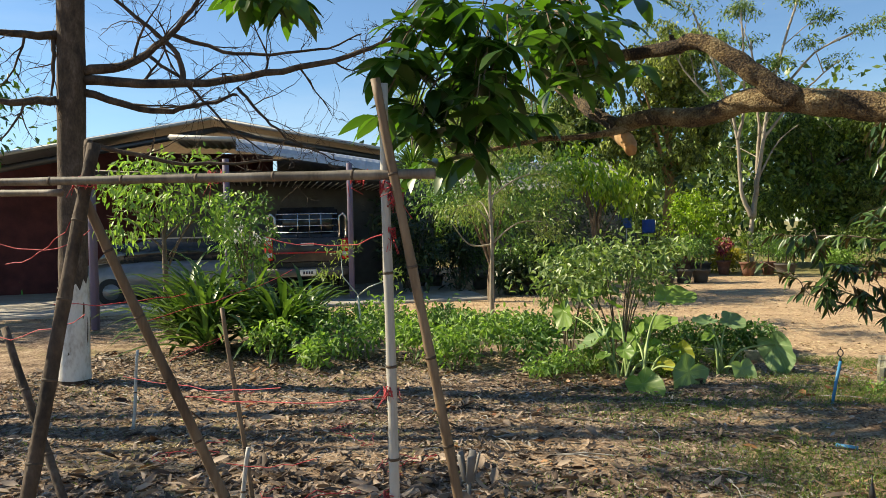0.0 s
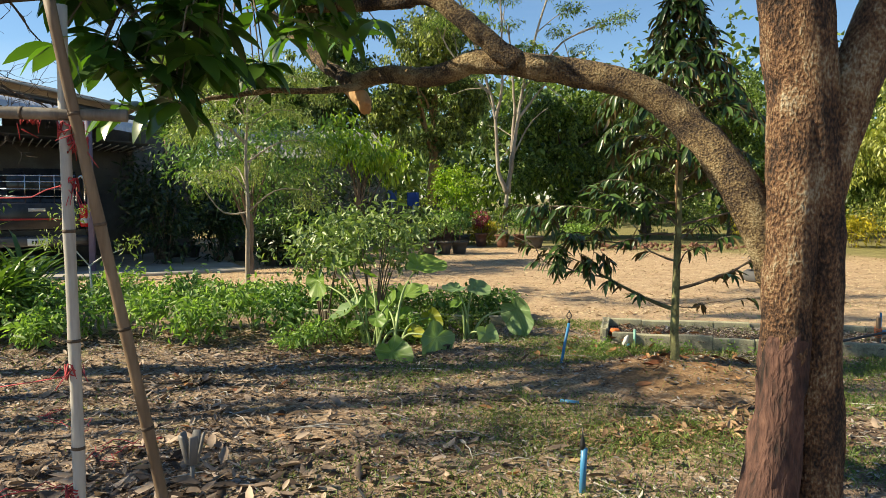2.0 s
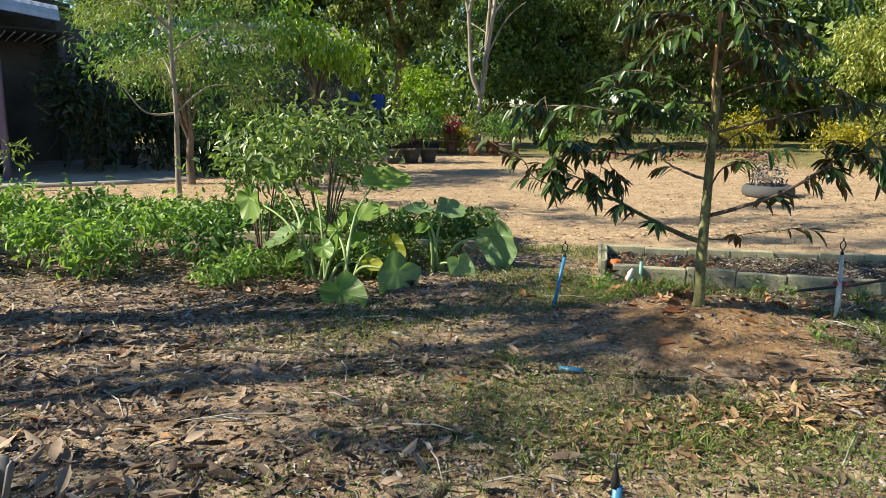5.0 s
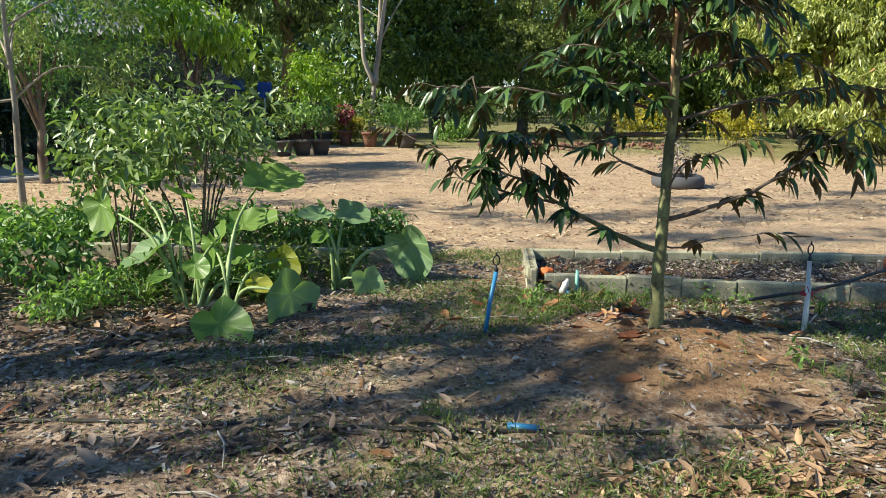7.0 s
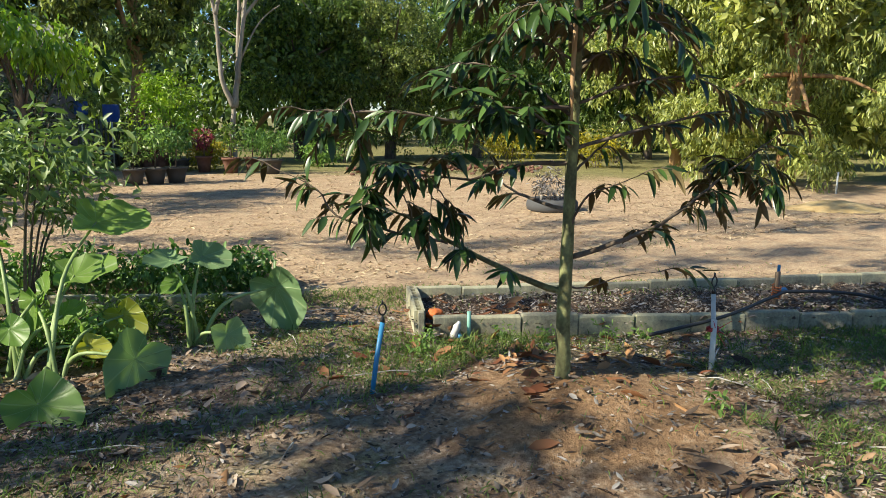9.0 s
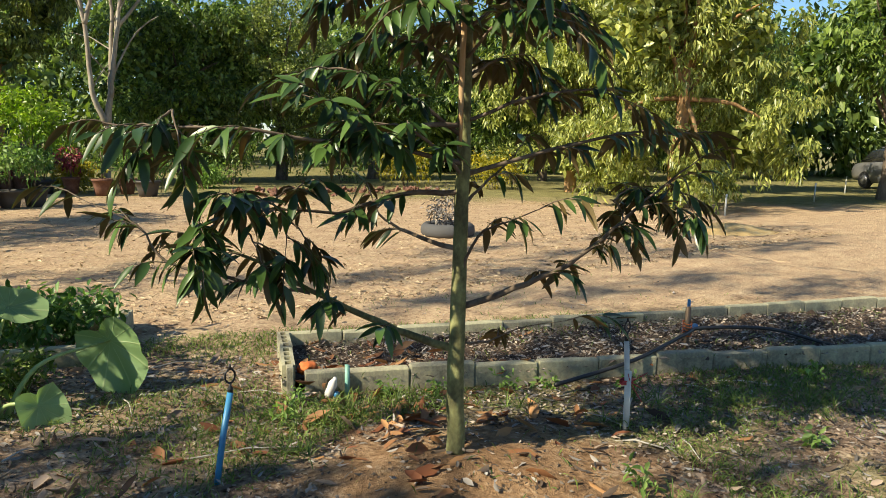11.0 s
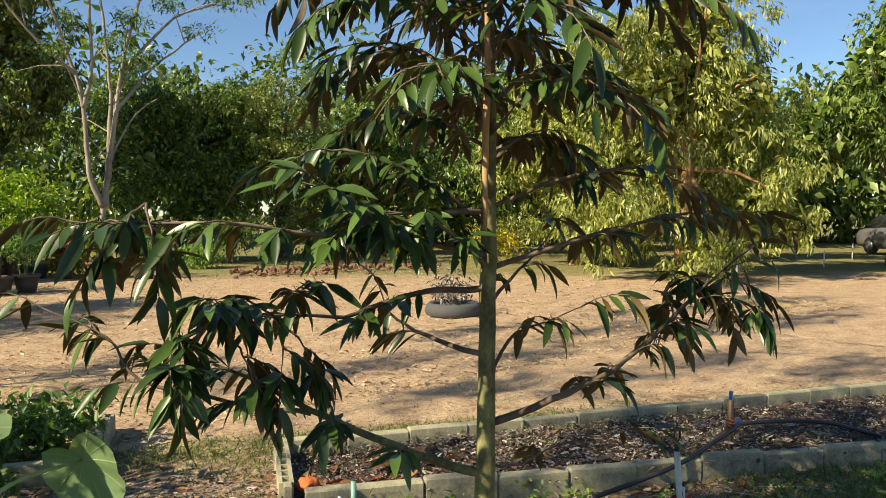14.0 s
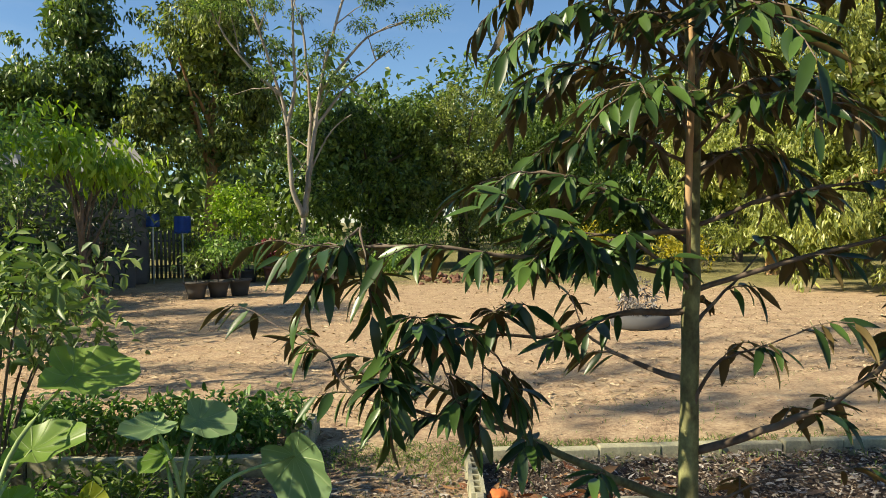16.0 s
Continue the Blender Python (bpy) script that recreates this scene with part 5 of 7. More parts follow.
def taros():
    rng = np.random.default_rng(51)
    A = ((1.13, 7.89, 0.0))
    B = ((1.45, 7.64, 0.0))
    C = ((2.27, 7.84, 0.0))
    vis = SUN_WAY
    taro(A, [((0.67, 8.47, 0.62), 0.34, (0.2, -0.3, -0.75), (-0.75, -0.6, 0.35), "taro_leaf"), ((0.88, 8.68, 0.77), 0.36, (0.8, -0.2, 0.0), (0.0, -0.35, 0.95), "taro_leaf"), ((1.04, 8.08, 0.36), 0.42, (-0.6, -0.5, -0.45), (-0.5, -0.1, 0.8), "taro_pale"), ((1.21, 8.38, 0.41), 0.24, (0.4, -0.4, -0.4), (-0.3, -0.4, 0.9), "taro_leaf")], rng, "tall elephant ear plant with broad sunlit heart-shaped leaves")
    taro(B, [((1.8, 8.34, 0.77), 0.46, (0.9, -0.15, -0.12), (-0.15, -0.45, 0.9), "taro_leaf"), ((1.63, 8.06, 0.49), 0.36, (0.85, -0.2, 0.12), (-0.3, -0.35, 0.9), "taro_leaf"), ((1.4, 7.97, 0.39), 0.26, (0.1, -0.3, -0.9), (-0.9, -0.3, 0.2), "taro_leaf"), ((1.86, 7.83, 0.27), 0.27, (0.3, -0.3, -0.6), (-0.4, -0.7, 0.5), "taro_yellow"), ((1.85, 7.37, 0.13), 0.46, (-0.45, -0.5, -0.75), (0.5, -0.8, 0.35), "taro_pale"), ((1.36, 7.07, 0.07), 0.40, (0.3, -0.5, -0.35), (-0.25, -0.6, 0.75), "taro_leaf")], rng, "elephant ear plant with drooping green and yellowing leaves")
    D = ((1.27, 7.77, 0.0))
    taro(D, [((1.27, 7.78, 0.28), 0.2, (0.3, -0.4, -0.3), (-0.4, -0.5, 0.7), "taro_leaf"), ((1.07, 7.68, 0.24), 0.16, (-0.5, -0.3, -0.2), (-0.3, -0.4, 0.8), "taro_leaf"), ((1.54, 7.86, 0.3), 0.22, (0.5, -0.3, 0.1), (-0.4, -0.5, 0.8), "taro_leaf"), ((1.65, 7.65, 0.16), 0.18, (0.6, -0.3, -0.3), (-0.2, -0.6, 0.7), "taro_yellow"), ((1.25, 8.18, 0.69), 0.26, (-0.4, -0.3, 0.2), (-0.5, -0.5, 0.7), "taro_leaf"), ((1.46, 7.97, 0.43), 0.24, (0.2, -0.5, 0.3), (-0.6, -0.5, 0.5), "taro_leaf")], rng, "young elephant ear plant with crowded pale stalks")
    taro(C, [((2.17, 7.98, 0.55), 0.26, (-0.7, -0.4, -0.1), (-0.3, -0.5, 0.85), "taro_pale"), ((2.38, 8.03, 0.55), 0.27, (0.85, -0.2, -0.25), (0.35, -0.7, 0.55), "taro_pale"), ((2.86, 8.0, 0.3), 0.44, (0.35, -0.25, -0.85), (-0.75, -0.6, 0.3), "taro_pale"), ((2.44, 7.71, 0.1), 0.29, (0.25, -0.35, -0.85), (0.1, -0.9, 0.45), "taro_pale"), ((2.21, 7.97, 0.41), 0.2, (-0.6, -0.3, -0.4), (-0.4, -0.4, 0.8), "taro_leaf")], rng, "grey-green elephant ear plant at the end of a planting bed")


taros()


def bushy(name, x, y, r, h, clumps, per, leaf, mat, label, seed, stems=8, spread=0.07, group="", category="plant", hang=0.2, low=0.25, z0=0.0):
    """A many-stemmed plant: thin stems that carry clumps of small leaves."""
    rng = np.random.default_rng(seed)
    root = thing(name, x, y, z0 + float(gz(x, y)), label, category, group)
    bm = bmesh.new()
    tops = []
    for _ in range(stems):
        a, q = rng.uniform(0, 6.28), math.sqrt(rng.random())
        t = Vector((math.cos(a) * q * r * 0.8, math.sin(a) * q * r * 0.8, h * rng.uniform(0.65, 1.0)))
        pts, rad = smooth_path([(t.x * 0.1, t.y * 0.1, -0.03), (t.x * 0.45, t.y * 0.45, t.z * 0.55), t], [0.006 * h + 0.003, 0.004 * h + 0.002, 0.0015], 4)
        tube(bm, pts, rad, 5, cap=False)
        tops.append(t)
    tagged(part("stem_clump", bm, "bark_mid" if h > 0.9 else "taro_stalk", root), kind="stuff")
    blobs = [(0, 0, h * (low + 1) / 2, r, r, h * (1 - low) / 2)] + [(t.x, t.y, t.z * 0.92, r * 0.3, r * 0.3, h * 0.14) for t in tops]
    base, way, up, ln, wd = crown_arrays(blobs, clumps, per, spread, leaf, rng, hang, 0.35)
    base[:, 2] = np.maximum(base[:, 2], 0.03)
    part("leaves", (curled_mesh if y < 10.5 else leaves_mesh)("leaves", base, way, up, ln, wd), mat, root)
    return root


def strap_plant(name, x, y, r, h, count, width, mat, label, seed, category="plant", z0=0.0, heads=1, spread=0.0):
    """Long arching strap leaves from one or more crowns."""
    rng = np.random.default_rng(seed)
    root = thing(name, x, y, z0, label, category)
    V, F = [], []
    for k in range(count):
        hd = k % heads
        ha = hd * 2.4
        o = np.array([math.cos(ha) * spread * (hd > 0), math.sin(ha) * spread * (hd > 0), 0.0])
        o[2] = h * 0.35 * rng.random()
        a = rng.uniform(0, 2 * math.pi)
        e = rng.uniform(0.25, 1.35)
        L = r * rng.uniform(0.75, 1.2)
        side = np.array([-math.sin(a), math.cos(a), 0])
        p, n0 = o.copy(), len(V)
        for i in range(6):
            t = i / 5
            w = width * (0.6 + 0.6 * t) * (1 - t ** 3)
            V.extend([p - side * w / 2, p + np.array([0, 0, -w * 0.25]), p + side * w / 2])
            ee = e - 1.5 * t * t
            p = p + np.array([math.cos(a) * math.cos(ee), math.sin(a) * math.cos(ee), math.sin(ee)]) * L / 5
        for i in range(5):
            b = n0 + i * 3
            F.extend([(b, b + 1, b + 4, b + 3), (b + 1, b + 2, b + 5, b + 4)])
    V = np.array(V)
    V[:, 2] = np.maximum(V[:, 2], 0.02)
    if count >= 200 and y < 10.5:                    # near enough to tell leaf from leaf
        G = np.array(F)[:10] - F[0][0]
        for k in range(count):
            part("leaf", arrays_mesh("leaf", V[k * 18:k * 18 + 18], G), mat, root)
        return root
    part("leaves", arrays_mesh("leaves", V, np.array(F)), mat, root)
    return root


def garden():
    rng = np.random.default_rng(61)
    strap_plant("strap_leaf_bush", -4.0, 9.6, 1.15, 1.2, 300, 0.085, "strap_leaf", "dense clump of long dark green strap leaves", 3, "bush", 0.02, 5, 0.5)
    strap_plant("strap_leaf_bush", -3.0, 9.4, 0.95, 1.0, 200, 0.08, "strap_leaf", "dense clump of long dark green strap leaves", 4, "bush", 0.02, 4, 0.35)
    row = [(-2.9, 8.6, 0.33, 0.5), (-2.45, 9.2, 0.4, 0.6), (-1.9, 8.7, 0.38, 0.5), (-1.55, 9.3, 0.42, 0.75), (-1.1, 8.55, 0.36, 0.55), (-0.75, 9.1, 0.4, 0.7), (-0.35, 8.4, 0.36, 0.6), (-0.05, 8.9, 0.38, 0.62), (0.3, 8.3, 0.3, 0.5), (-2.2, 8.2, 0.25, 0.35), (-0.6, 8.1, 0.28, 0.42)]
    for i, (x, y, r, h) in enumerate(row):
        bushy("marigold_plant", x, y, r, h, 58, 8, (0.08, 0.42), ("herb", "herb", "herb_dark")[i % 3], "leafy green herb plant in the bed's edge", 100 + i, 7, 0.06, "herb row")
    # low cover inside the planting bed
    for i in range(15):
        t = i / 14
        x, y = 3.0 - 5.8 * t + rng.uniform(-0.1, 0.1), 9.1 + 2.3 * t + rng.uniform(-0.15, 0.15)
        bushy("ground_cover", x, y, 0.33, 0.3 + 0.1 * rng.random(), 60, 9, (0.075, 0.38), "herb_dark", "low bushy green plants filling a planting bed", 140 + i, 5, 0.06, "bed planting", low=0.1)
    bushy("shrub", 1.35, 8.9, 0.8, 1.45, 180, 8, (0.088, 0.42), "shrub_leaf", "airy woody shrub with small grey-green leaves", 170, 9, 0.085, category="shrub", low=0.5)
    bushy("shrub", 0.75, 9.1, 0.6, 1.25, 95, 8, (0.088, 0.42), "shrub_leaf", "airy woody shrub with small grey-green leaves", 171, 6, 0.085, category="shrub", low=0.4)
    for i, (x, y) in enumerate(((0.95, 7.75), (1.55, 7.95), (1.8, 7.9), (1.15, 8.2), (2.1, 8.3))):
        strap_plant("young_shoots", x, y, 0.3, 0.4, 26, 0.016, "grass", "tuft of thin pale green shoots among dry leaves", 180 + i)
    for i, (x, y, r, h) in enumerate(((0.75, 8.0, 0.26, 0.24), (1.1, 8.15, 0.28, 0.3), (1.5, 8.25, 0.28, 0.28), (1.95, 8.3, 0.26, 0.26), (1.75, 7.75, 0.2, 0.2), (2.45, 8.25, 0.22, 0.2), (0.45, 7.75, 0.2, 0.2))):
        bushy("ground_cover", x, y, r, h, 46, 8, (0.065, 0.34), ("herb", "grass")[i % 2], "low fresh green plants round elephant ear stalks", 190 + i, 5, 0.05, "bed planting", low=0.05)
    # thin feathery tree
    root = thing("feathery_tree", -0.36, 11.9, 0, "slender young tree with feathery drooping foliage", "tree")
    bm = bmesh.new()
    pts, rad = smooth_path([(0, 0, -0.1), (0, 0, 0.6), (0.02, 0, 1.4), (0.0, 0, 2.2), (0.05, 0, 3.1), (0.0, 0, 3.7)], [0.045, 0.036, 0.03, 0.024, 0.016, 0.008], 4)
    tube(bm, pts, rad, 12)
    ends = []
    for k in range(20):
        z = rng.uniform(1.3, 3.4)
        a = k * 2.4
        L = rng.uniform(0.6, 1.35) * (1.15 - 0.12 * z)
        e = Vector((math.cos(a) * L, math.sin(a) * L, z + 0.15 * L))
        pts, rad = smooth_path([(0.02, 0, z - 0.2), (e.x * 0.5, e.y * 0.5, z + 0.12), e, e + Vector((math.cos(a) * 0.2, math.sin(a) * 0.2, -0.18))], [0.016, 0.011, 0.006, 0.002], 4)
        tube(bm, pts, rad, 6, cap=False)
        ends += [pts[len(pts) // 2], pts[-4], pts[-1]]
    pts, rad = smooth_path([(0, 0, 1.32), (-0.25, 0.0, 1.30), (-0.45, 0.0, 1.42), (-0.8, 0.05, 1.95)], [0.016, 0.014, 0.011, 0.003], 5)
    tube(bm, pts, rad, 6, cap=False)
    part("trunk", bm, "bark_pale", root)
    blobs = [(e.x, e.y, e.z, 0.3, 0.3, 0.12) for e in ends]
    base, way, up, ln, wd = crown_arrays(blobs, 380, 24, 0.055, (0.065, 0.24), rng, 0.4, 0.2)
    part("crown", leaves_mesh("crown", base, way, up, ln, wd), "feather_leaf", root)
    # thin pale sapling with a few leaves
    root = thing("pale_sapling", -1.95, 9.3, 0, "spindly pale sapling with a few feathery leaves", "sapling")
    bm = bmesh.new()
    tube(bm, [(0, 0, -0.05), (0.02, 0, 0.45), (0.0, 0, 0.75)], [0.016, 0.014, 0.011], 8)
    tube(bm, [(0, 0, 0.75), (-0.2, 0, 1.0), (-0.22, 0, 1.3)], [0.01, 0.008, 0.004], 6)
    tube(bm, [(0, 0, 0.75), (0.15, 0, 0.86), (0.4, 0, 0.95)], [0.01, 0.008, 0.004], 6)
    part("stem", bm, "white_pvc", root)
    base, way, up, ln, wd = crown_arrays([(-0.2, 0, 1.35, 0.22, 0.2, 0.1), (0.42, 0, 1.0, 0.18, 0.18, 0.08), (-0.4, 0, 1.05, 0.16, 0.15, 0.08)], 30, 9, 0.06, (0.07, 0.25), rng, 0.4, 0.2)
    part("leaves", leaves_mesh("leaves", base, way, up, ln, wd), "feather_leaf", root)


garden()


# ---------------------------------------------------------------- house and carport
def corrugated(bm, o, u, v, nu, pitch=0.2, amp=0.02, thick=0.012):
    """A corrugated sheet: o corner, u across the ribs, v along them."""
    o, u, v = Vector(o), Vector(u), Vector(v)
    n = u.cross(v).normalized()
    cols = int(u.length / pitch) * 4
    rings = []
    for i in range(cols + 1):
        h = amp * (1, 0, -1, 0)[i % 4]
        p = o + u * (i / cols) + n * h
        rings.append([bm.verts.new(p), bm.verts.new(p + v), bm.verts.new(p + v - n * thick), bm.verts.new(p - n * thick)])
    for a, b in zip(rings, rings[1:]):
        for k in range(4):
            bm.faces.new((a[k], b[k], b[(k + 1) % 4], a[(k + 1) % 4]))


def house():
    root = thing("house", 0, 0, 0, "low house with a wide metal gable roof and an open carport", "house")
    ridge, left, right = Vector((-8.63, 19.88, 4.88)), Vector((-12.47, 15.66, 3.5)), Vector((-3.93, 21.79, 4.0))
    back = Vector((-3.5, 9.0, 0))
    for name, a, b in (("roof", left, ridge), ("roof", ridge, right)):
        bm = bmesh.new()
        corrugated(bm, a, back, b - a, 0, 0.25, 0.02)
        part(name, bm, "roof_sheet", root, "grey corrugated metal roof", smooth=False)
        bm = bmesh.new()
        tube(bm, [a + Vector((0, -0.03, -0.05)), b + Vector((0, -0.03, -0.05))], [0.045, 0.045], 4)
        part("fascia", bm, "fascia", root, "pale fascia board")
        bm = bmesh.new()
        tube(bm, [a + Vector((0, 0.3, -0.32)), b + Vector((0, 0.3, -0.32))], [0.09, 0.09], 4)
        part("beam", bm, "steel_dark", root)
    # awning over the carport, with a rounded white edge
    al, am, ar = Vector((-7.97, 16.1, 3.84)), Vector((-6.51, 16.44, 3.77)), Vector((-3.21, 18.06, 3.26))
    bm = bmesh.new()
    corrugated(bm, am + Vector((0, 0, -0.02)), ar - am, Vector((-1.6, 4.2, 0.25)), 0, 0.2, 0.02)
    part("awning", bm, "roof_sheet", root, "corrugated awning sheet", smooth=False)
    bm = bmesh.new()
    d = ar - am
    n = int(d.length / 0.16)
    rows = []
    for i in range(n * 3 + 1):
        p = am + d * i / (n * 3)
        s = 0.007 * (1, -0.4, -0.4)[i % 3]
        out = Vector((0.35, -0.94, 0))
        rows.append([bm.verts.new(p + out * (0.34 * math.sin(t) + s) + Vector((0, 0, 0.02 - 0.34 * (1 - math.cos(t))))) for t in (0.0, 0.4, 0.8, 1.2, 1.5)])
    for a, b in zip(rows, rows[1:]):
        for k in range(4):
            bm.faces.new((a[k], b[k], b[k + 1], a[k + 1]))
    part("awning_edge", bm, "awning", root, "rounded pale blue-grey corrugated edge", smooth=False)
    bm = bmesh.new()
    tube(bm, [al + Vector((0, 0, 0)), am], [0.06, 0.06], 4)
    tube(bm, [al, al + Vector((-1.6, 4.2, 0.25))], [0.05, 0.05], 4)
    part("awning_frame", bm, "fascia", root)
    bm = bmesh.new()
    corrugated(bm, al, am - al, Vector((-1.6, 4.2, 0.25)), 0, 0.2, 0.02)
    part("awning", bm, "roof_sheet", root, smooth=False)
    # dark sheet and battens stand in for the awning's shaded corrugated underside
    a, b, e = al + Vector((-2.5, 0.2, -0.75)), ar + Vector((0.2, 0.3, -0.55)), Vector((-1.6, 4.2, 0.0))
    for i in range(46):
        s = i / 45
        q = (b - a) * s
        bm = bmesh.new()
        tube(bm, [a + q, a + q + e], [0.016, 0.016], 4)
        part("batten", bm, "fascia", root)
    bm = bmesh.new()
    c0 = [a + Vector((0, 0, 0.07)), b + Vector((0, 0, 0.07)), b + e + Vector((0, 0, 0.07)), a + e + Vector((0, 0, 0.07))]
    lo, hi = [bm.verts.new(p) for p in c0], [bm.verts.new(p + Vector((0, 0, 0.03))) for p in c0]
    bm.faces.new(lo), bm.faces.new(hi)
    for k in range(4):
        bm.faces.new((lo[k], lo[(k + 1) % 4], hi[(k + 1) % 4], hi[k]))
    part("ceiling_sheet", bm, "steel_dark", root)
    for x, y, z1, mat in ((-7.12, 11.63, 2.9, "purple_post"), (-6.25, 15.2, 3.2, "purple_post"), (-3.75, 16.1, 3.1, "purple_post"), (-11.5, 14.0, 3.2, "purple_post")):
        bm = bmesh.new()
        box(bm, -0.055, -0.055, 0, 0.055, 0.055, z1, 0.01)
        part("post", bm, mat, root, "pale purple painted post").matrix_basis = pose(x, y, 0)
    for x0, y0, x1, y1, z1, mat in ((-15, 17.5, -7.4, 21.3, 3.9, "maroon_wall"), (-7.3, 21.4, -3.0, 23.4, 3.75, "grey_wall"), (-2.9, 23.2, -3.9, 20.4, 3.3, "grey_wall"), (-17, 15.0, -15, 17.4, 3.4, "maroon_wall"), (-9.8, 19.0, -3.9, 20.9, 3.3, "grey_wall")):
        a, b = Vector((x0, y0, 0)), Vector((x1, y1, 0))
        bm = bmesh.new()
        box(bm, 0, -0.06, -0.05, (b - a).length, 0.06, z1)
        part("wall", bm, mat, root, smooth=False).matrix_basis = pose(x0, y0, 0, 0, 0, math.degrees(math.atan2(y1 - y0, x1 - x0)))
    bm = bmesh.new()
    box(bm, -13.5, -0.15, -0.05, 2.0, 7.5, 0.06, 0.02)
    ob = tagged(part("pavement", bm, "slab", smooth=False), "worn grey concrete carport slab", "pavement", kind="structure")
    ob.matrix_basis = pose(-2.6, 15.6, 0, 0, 0, 18)
    # a second, tiled roof behind the trees
    hut = thing("tiled_hut", 0.2, 24.5, 0, "small outbuilding with a grey tiled roof behind trees", "outbuilding", rz=12)
    bm = bmesh.new()
    corrugated(bm, (-2.6, -2.2, 2.7), (5.2, 0, 0), (0, 2.3, 1.0), 0, 0.24, 0.03)
    part("roof", bm, "roof_sheet", hut, smooth=False)
    bm = bmesh.new()
    box(bm, -2.3, -1.6, 0, 2.3, 1.6, 2.8)
    part("wall", bm, "grey_wall", hut, smooth=False)


house()


def wheel(root, x, y, z, r, w):
    bm = bmesh.new()
    lathe(bm, [(r * 0.62, -w / 2), (r * 0.95, -w / 2), (r, -w / 3), (r, w / 3), (r * 0.95, w / 2), (r * 0.62, w / 2)], 24)
    t = part("tyre", bm, "rubber", root)
    t.matrix_basis = pose(x, y, z, 90, 0, 90)
    bm = bmesh.new()
    lathe(bm, [(0, w * 0.42), (r * 0.2, w * 0.42), (r * 0.5, w * 0.3), (r * 0.63, w * 0.44), (r * 0.63, -w * 0.3), (0, -w * 0.3)], 20)
    part("rim", bm, "silver_paint", t)


def pickup(x, y, rz):
    """Pickup seen from behind: tail at -y."""
    root = thing("pickup_truck", x, y, 0.06, "dark pickup truck with red tail lights parked under the carport", "car", rz=rz)
    root.matrix_basis = root.matrix_basis @ Matrix.Diagonal((1.06, 1.06, 1.24, 1))
    bm = bmesh.new()
    for x0, x1, y0, y1, z0, z1 in ((-0.88, 0.88, 0.02, 1.7, 0.55, 0.72), (-0.88, -0.80, 0.0, 1.7, 0.6, 1.12), (0.80, 0.88, 0.0, 1.7, 0.6, 1.12), (-0.88, 0.88, 1.65, 1.72, 0.6, 1.12), (-0.89, 0.89, 1.7, 5.0, 0.5, 1.1)):
        box(bm, x0, y0, z0, x1, y1, z1, 0.03)
    part("body", bm, "dark_paint", root, smooth=False)
    bm = bmesh.new()
    v = [bm.verts.new(p) for p in ((-0.84, 1.72, 1.1), (0.84, 1.72, 1.1), (0.84, 3.9, 1.1), (-0.84, 3.9, 1.1), (-0.68, 1.85, 1.72), (0.68, 1.85, 1.72), (0.68, 3.2, 1.74), (-0.68, 3.2, 1.74))]
    for f in ((4, 5, 6, 7), (0, 1, 5, 4), (1, 2, 6, 5), (2, 3, 7, 6), (3, 0, 4, 7)):
        bm.faces.new([v[i] for i in f])
    bmesh.ops.bevel(bm, geom=bm.edges[:], offset=0.05, segments=2, affect="EDGES")
    part("cab", bm, "dark_paint", root)
    bm = bmesh.new()
    box(bm, -0.58, 1.74, 1.2, 0.58, 1.80, 1.62, 0.02)
    part("rear_window", bm, "glass_dark", root).matrix_basis = pose(0, -0.04, 0)
    bm = bmesh.new()
    box(bm, -0.72, -0.04, 0.68, 0.72, 0.03, 1.12, 0.02)
    gate = part("tailgate", bm, "dark_paint", root)
    bm = bmesh.new()
    box(bm, -0.72, -0.055, 0.84, 0.72, -0.042, 0.87, 0.004)
    part("red_strip", bm, "red_paint", gate, "thin red tailgate strip")
    bm = bmesh.new()
    box(bm, -0.14, -0.05, 0.98, 0.14, -0.043, 1.03)
    part("lettering_bar", bm, "fascia", gate)
    for s in (-1, 1):
        bm = bmesh.new()
        box(bm, s * 0.80 - 0.085, -0.05, 0.72, s * 0.80 + 0.085, 0.06, 1.10, 0.025)
        lamp = part("tail_light", bm, "tail_red", root, "red tail light")
        bm = bmesh.new()
        box(bm, s * 0.80 - 0.07, -0.056, 0.78, s * 0.80 + 0.07, -0.045, 0.86, 0.004)
        part("clear_lens", bm, "lamp_clear", lamp)
    bm = bmesh.new()
    box(bm, -0.86, -0.14, 0.42, 0.86, 0.02, 0.58, 0.03)
    part("bumper", bm, "steel_dark", root)
    bm = bmesh.new()
    box(bm, -0.17, -0.165, 0.44, 0.17, -0.15, 0.55, 0.003)
    pl = part("number_plate", bm, "plate", root, "white number plate")
    for i in range(4):
        bm = bmesh.new()
        box(bm, -0.10 + i * 0.055, -0.170, 0.47, -0.065 + i * 0.055, -0.166, 0.52)
        part("character_bar", bm, "ink", pl)
    for s in (-1, 1):
        bm = bmesh.new()
        for k in (0, 0.10):
            tube(bm, [(s * 0.82, k * 4, 1.1), (s * 0.82, k * 4, 1.5), (s * 0.76, k * 4, 1.56), (s * 0.68, k * 4, 1.5), (s * 0.68, k * 4, 1.1)], [0.018] * 5, 8)
        part("hoop", bm, "chrome", root, "bent chrome rail hoop")
    bm = bmesh.new()
    for z in (1.22, 1.34, 1.46, 1.56):
        tube(bm, [(-0.66, 0.42, z), (0.66, 0.42, z)], [0.011] * 2, 6)
    for x0 in (-0.2, 0.05, 0.3):
        tube(bm, [(x0, 0.42, 1.1), (x0, 0.42, 1.58)], [0.012] * 2, 6)
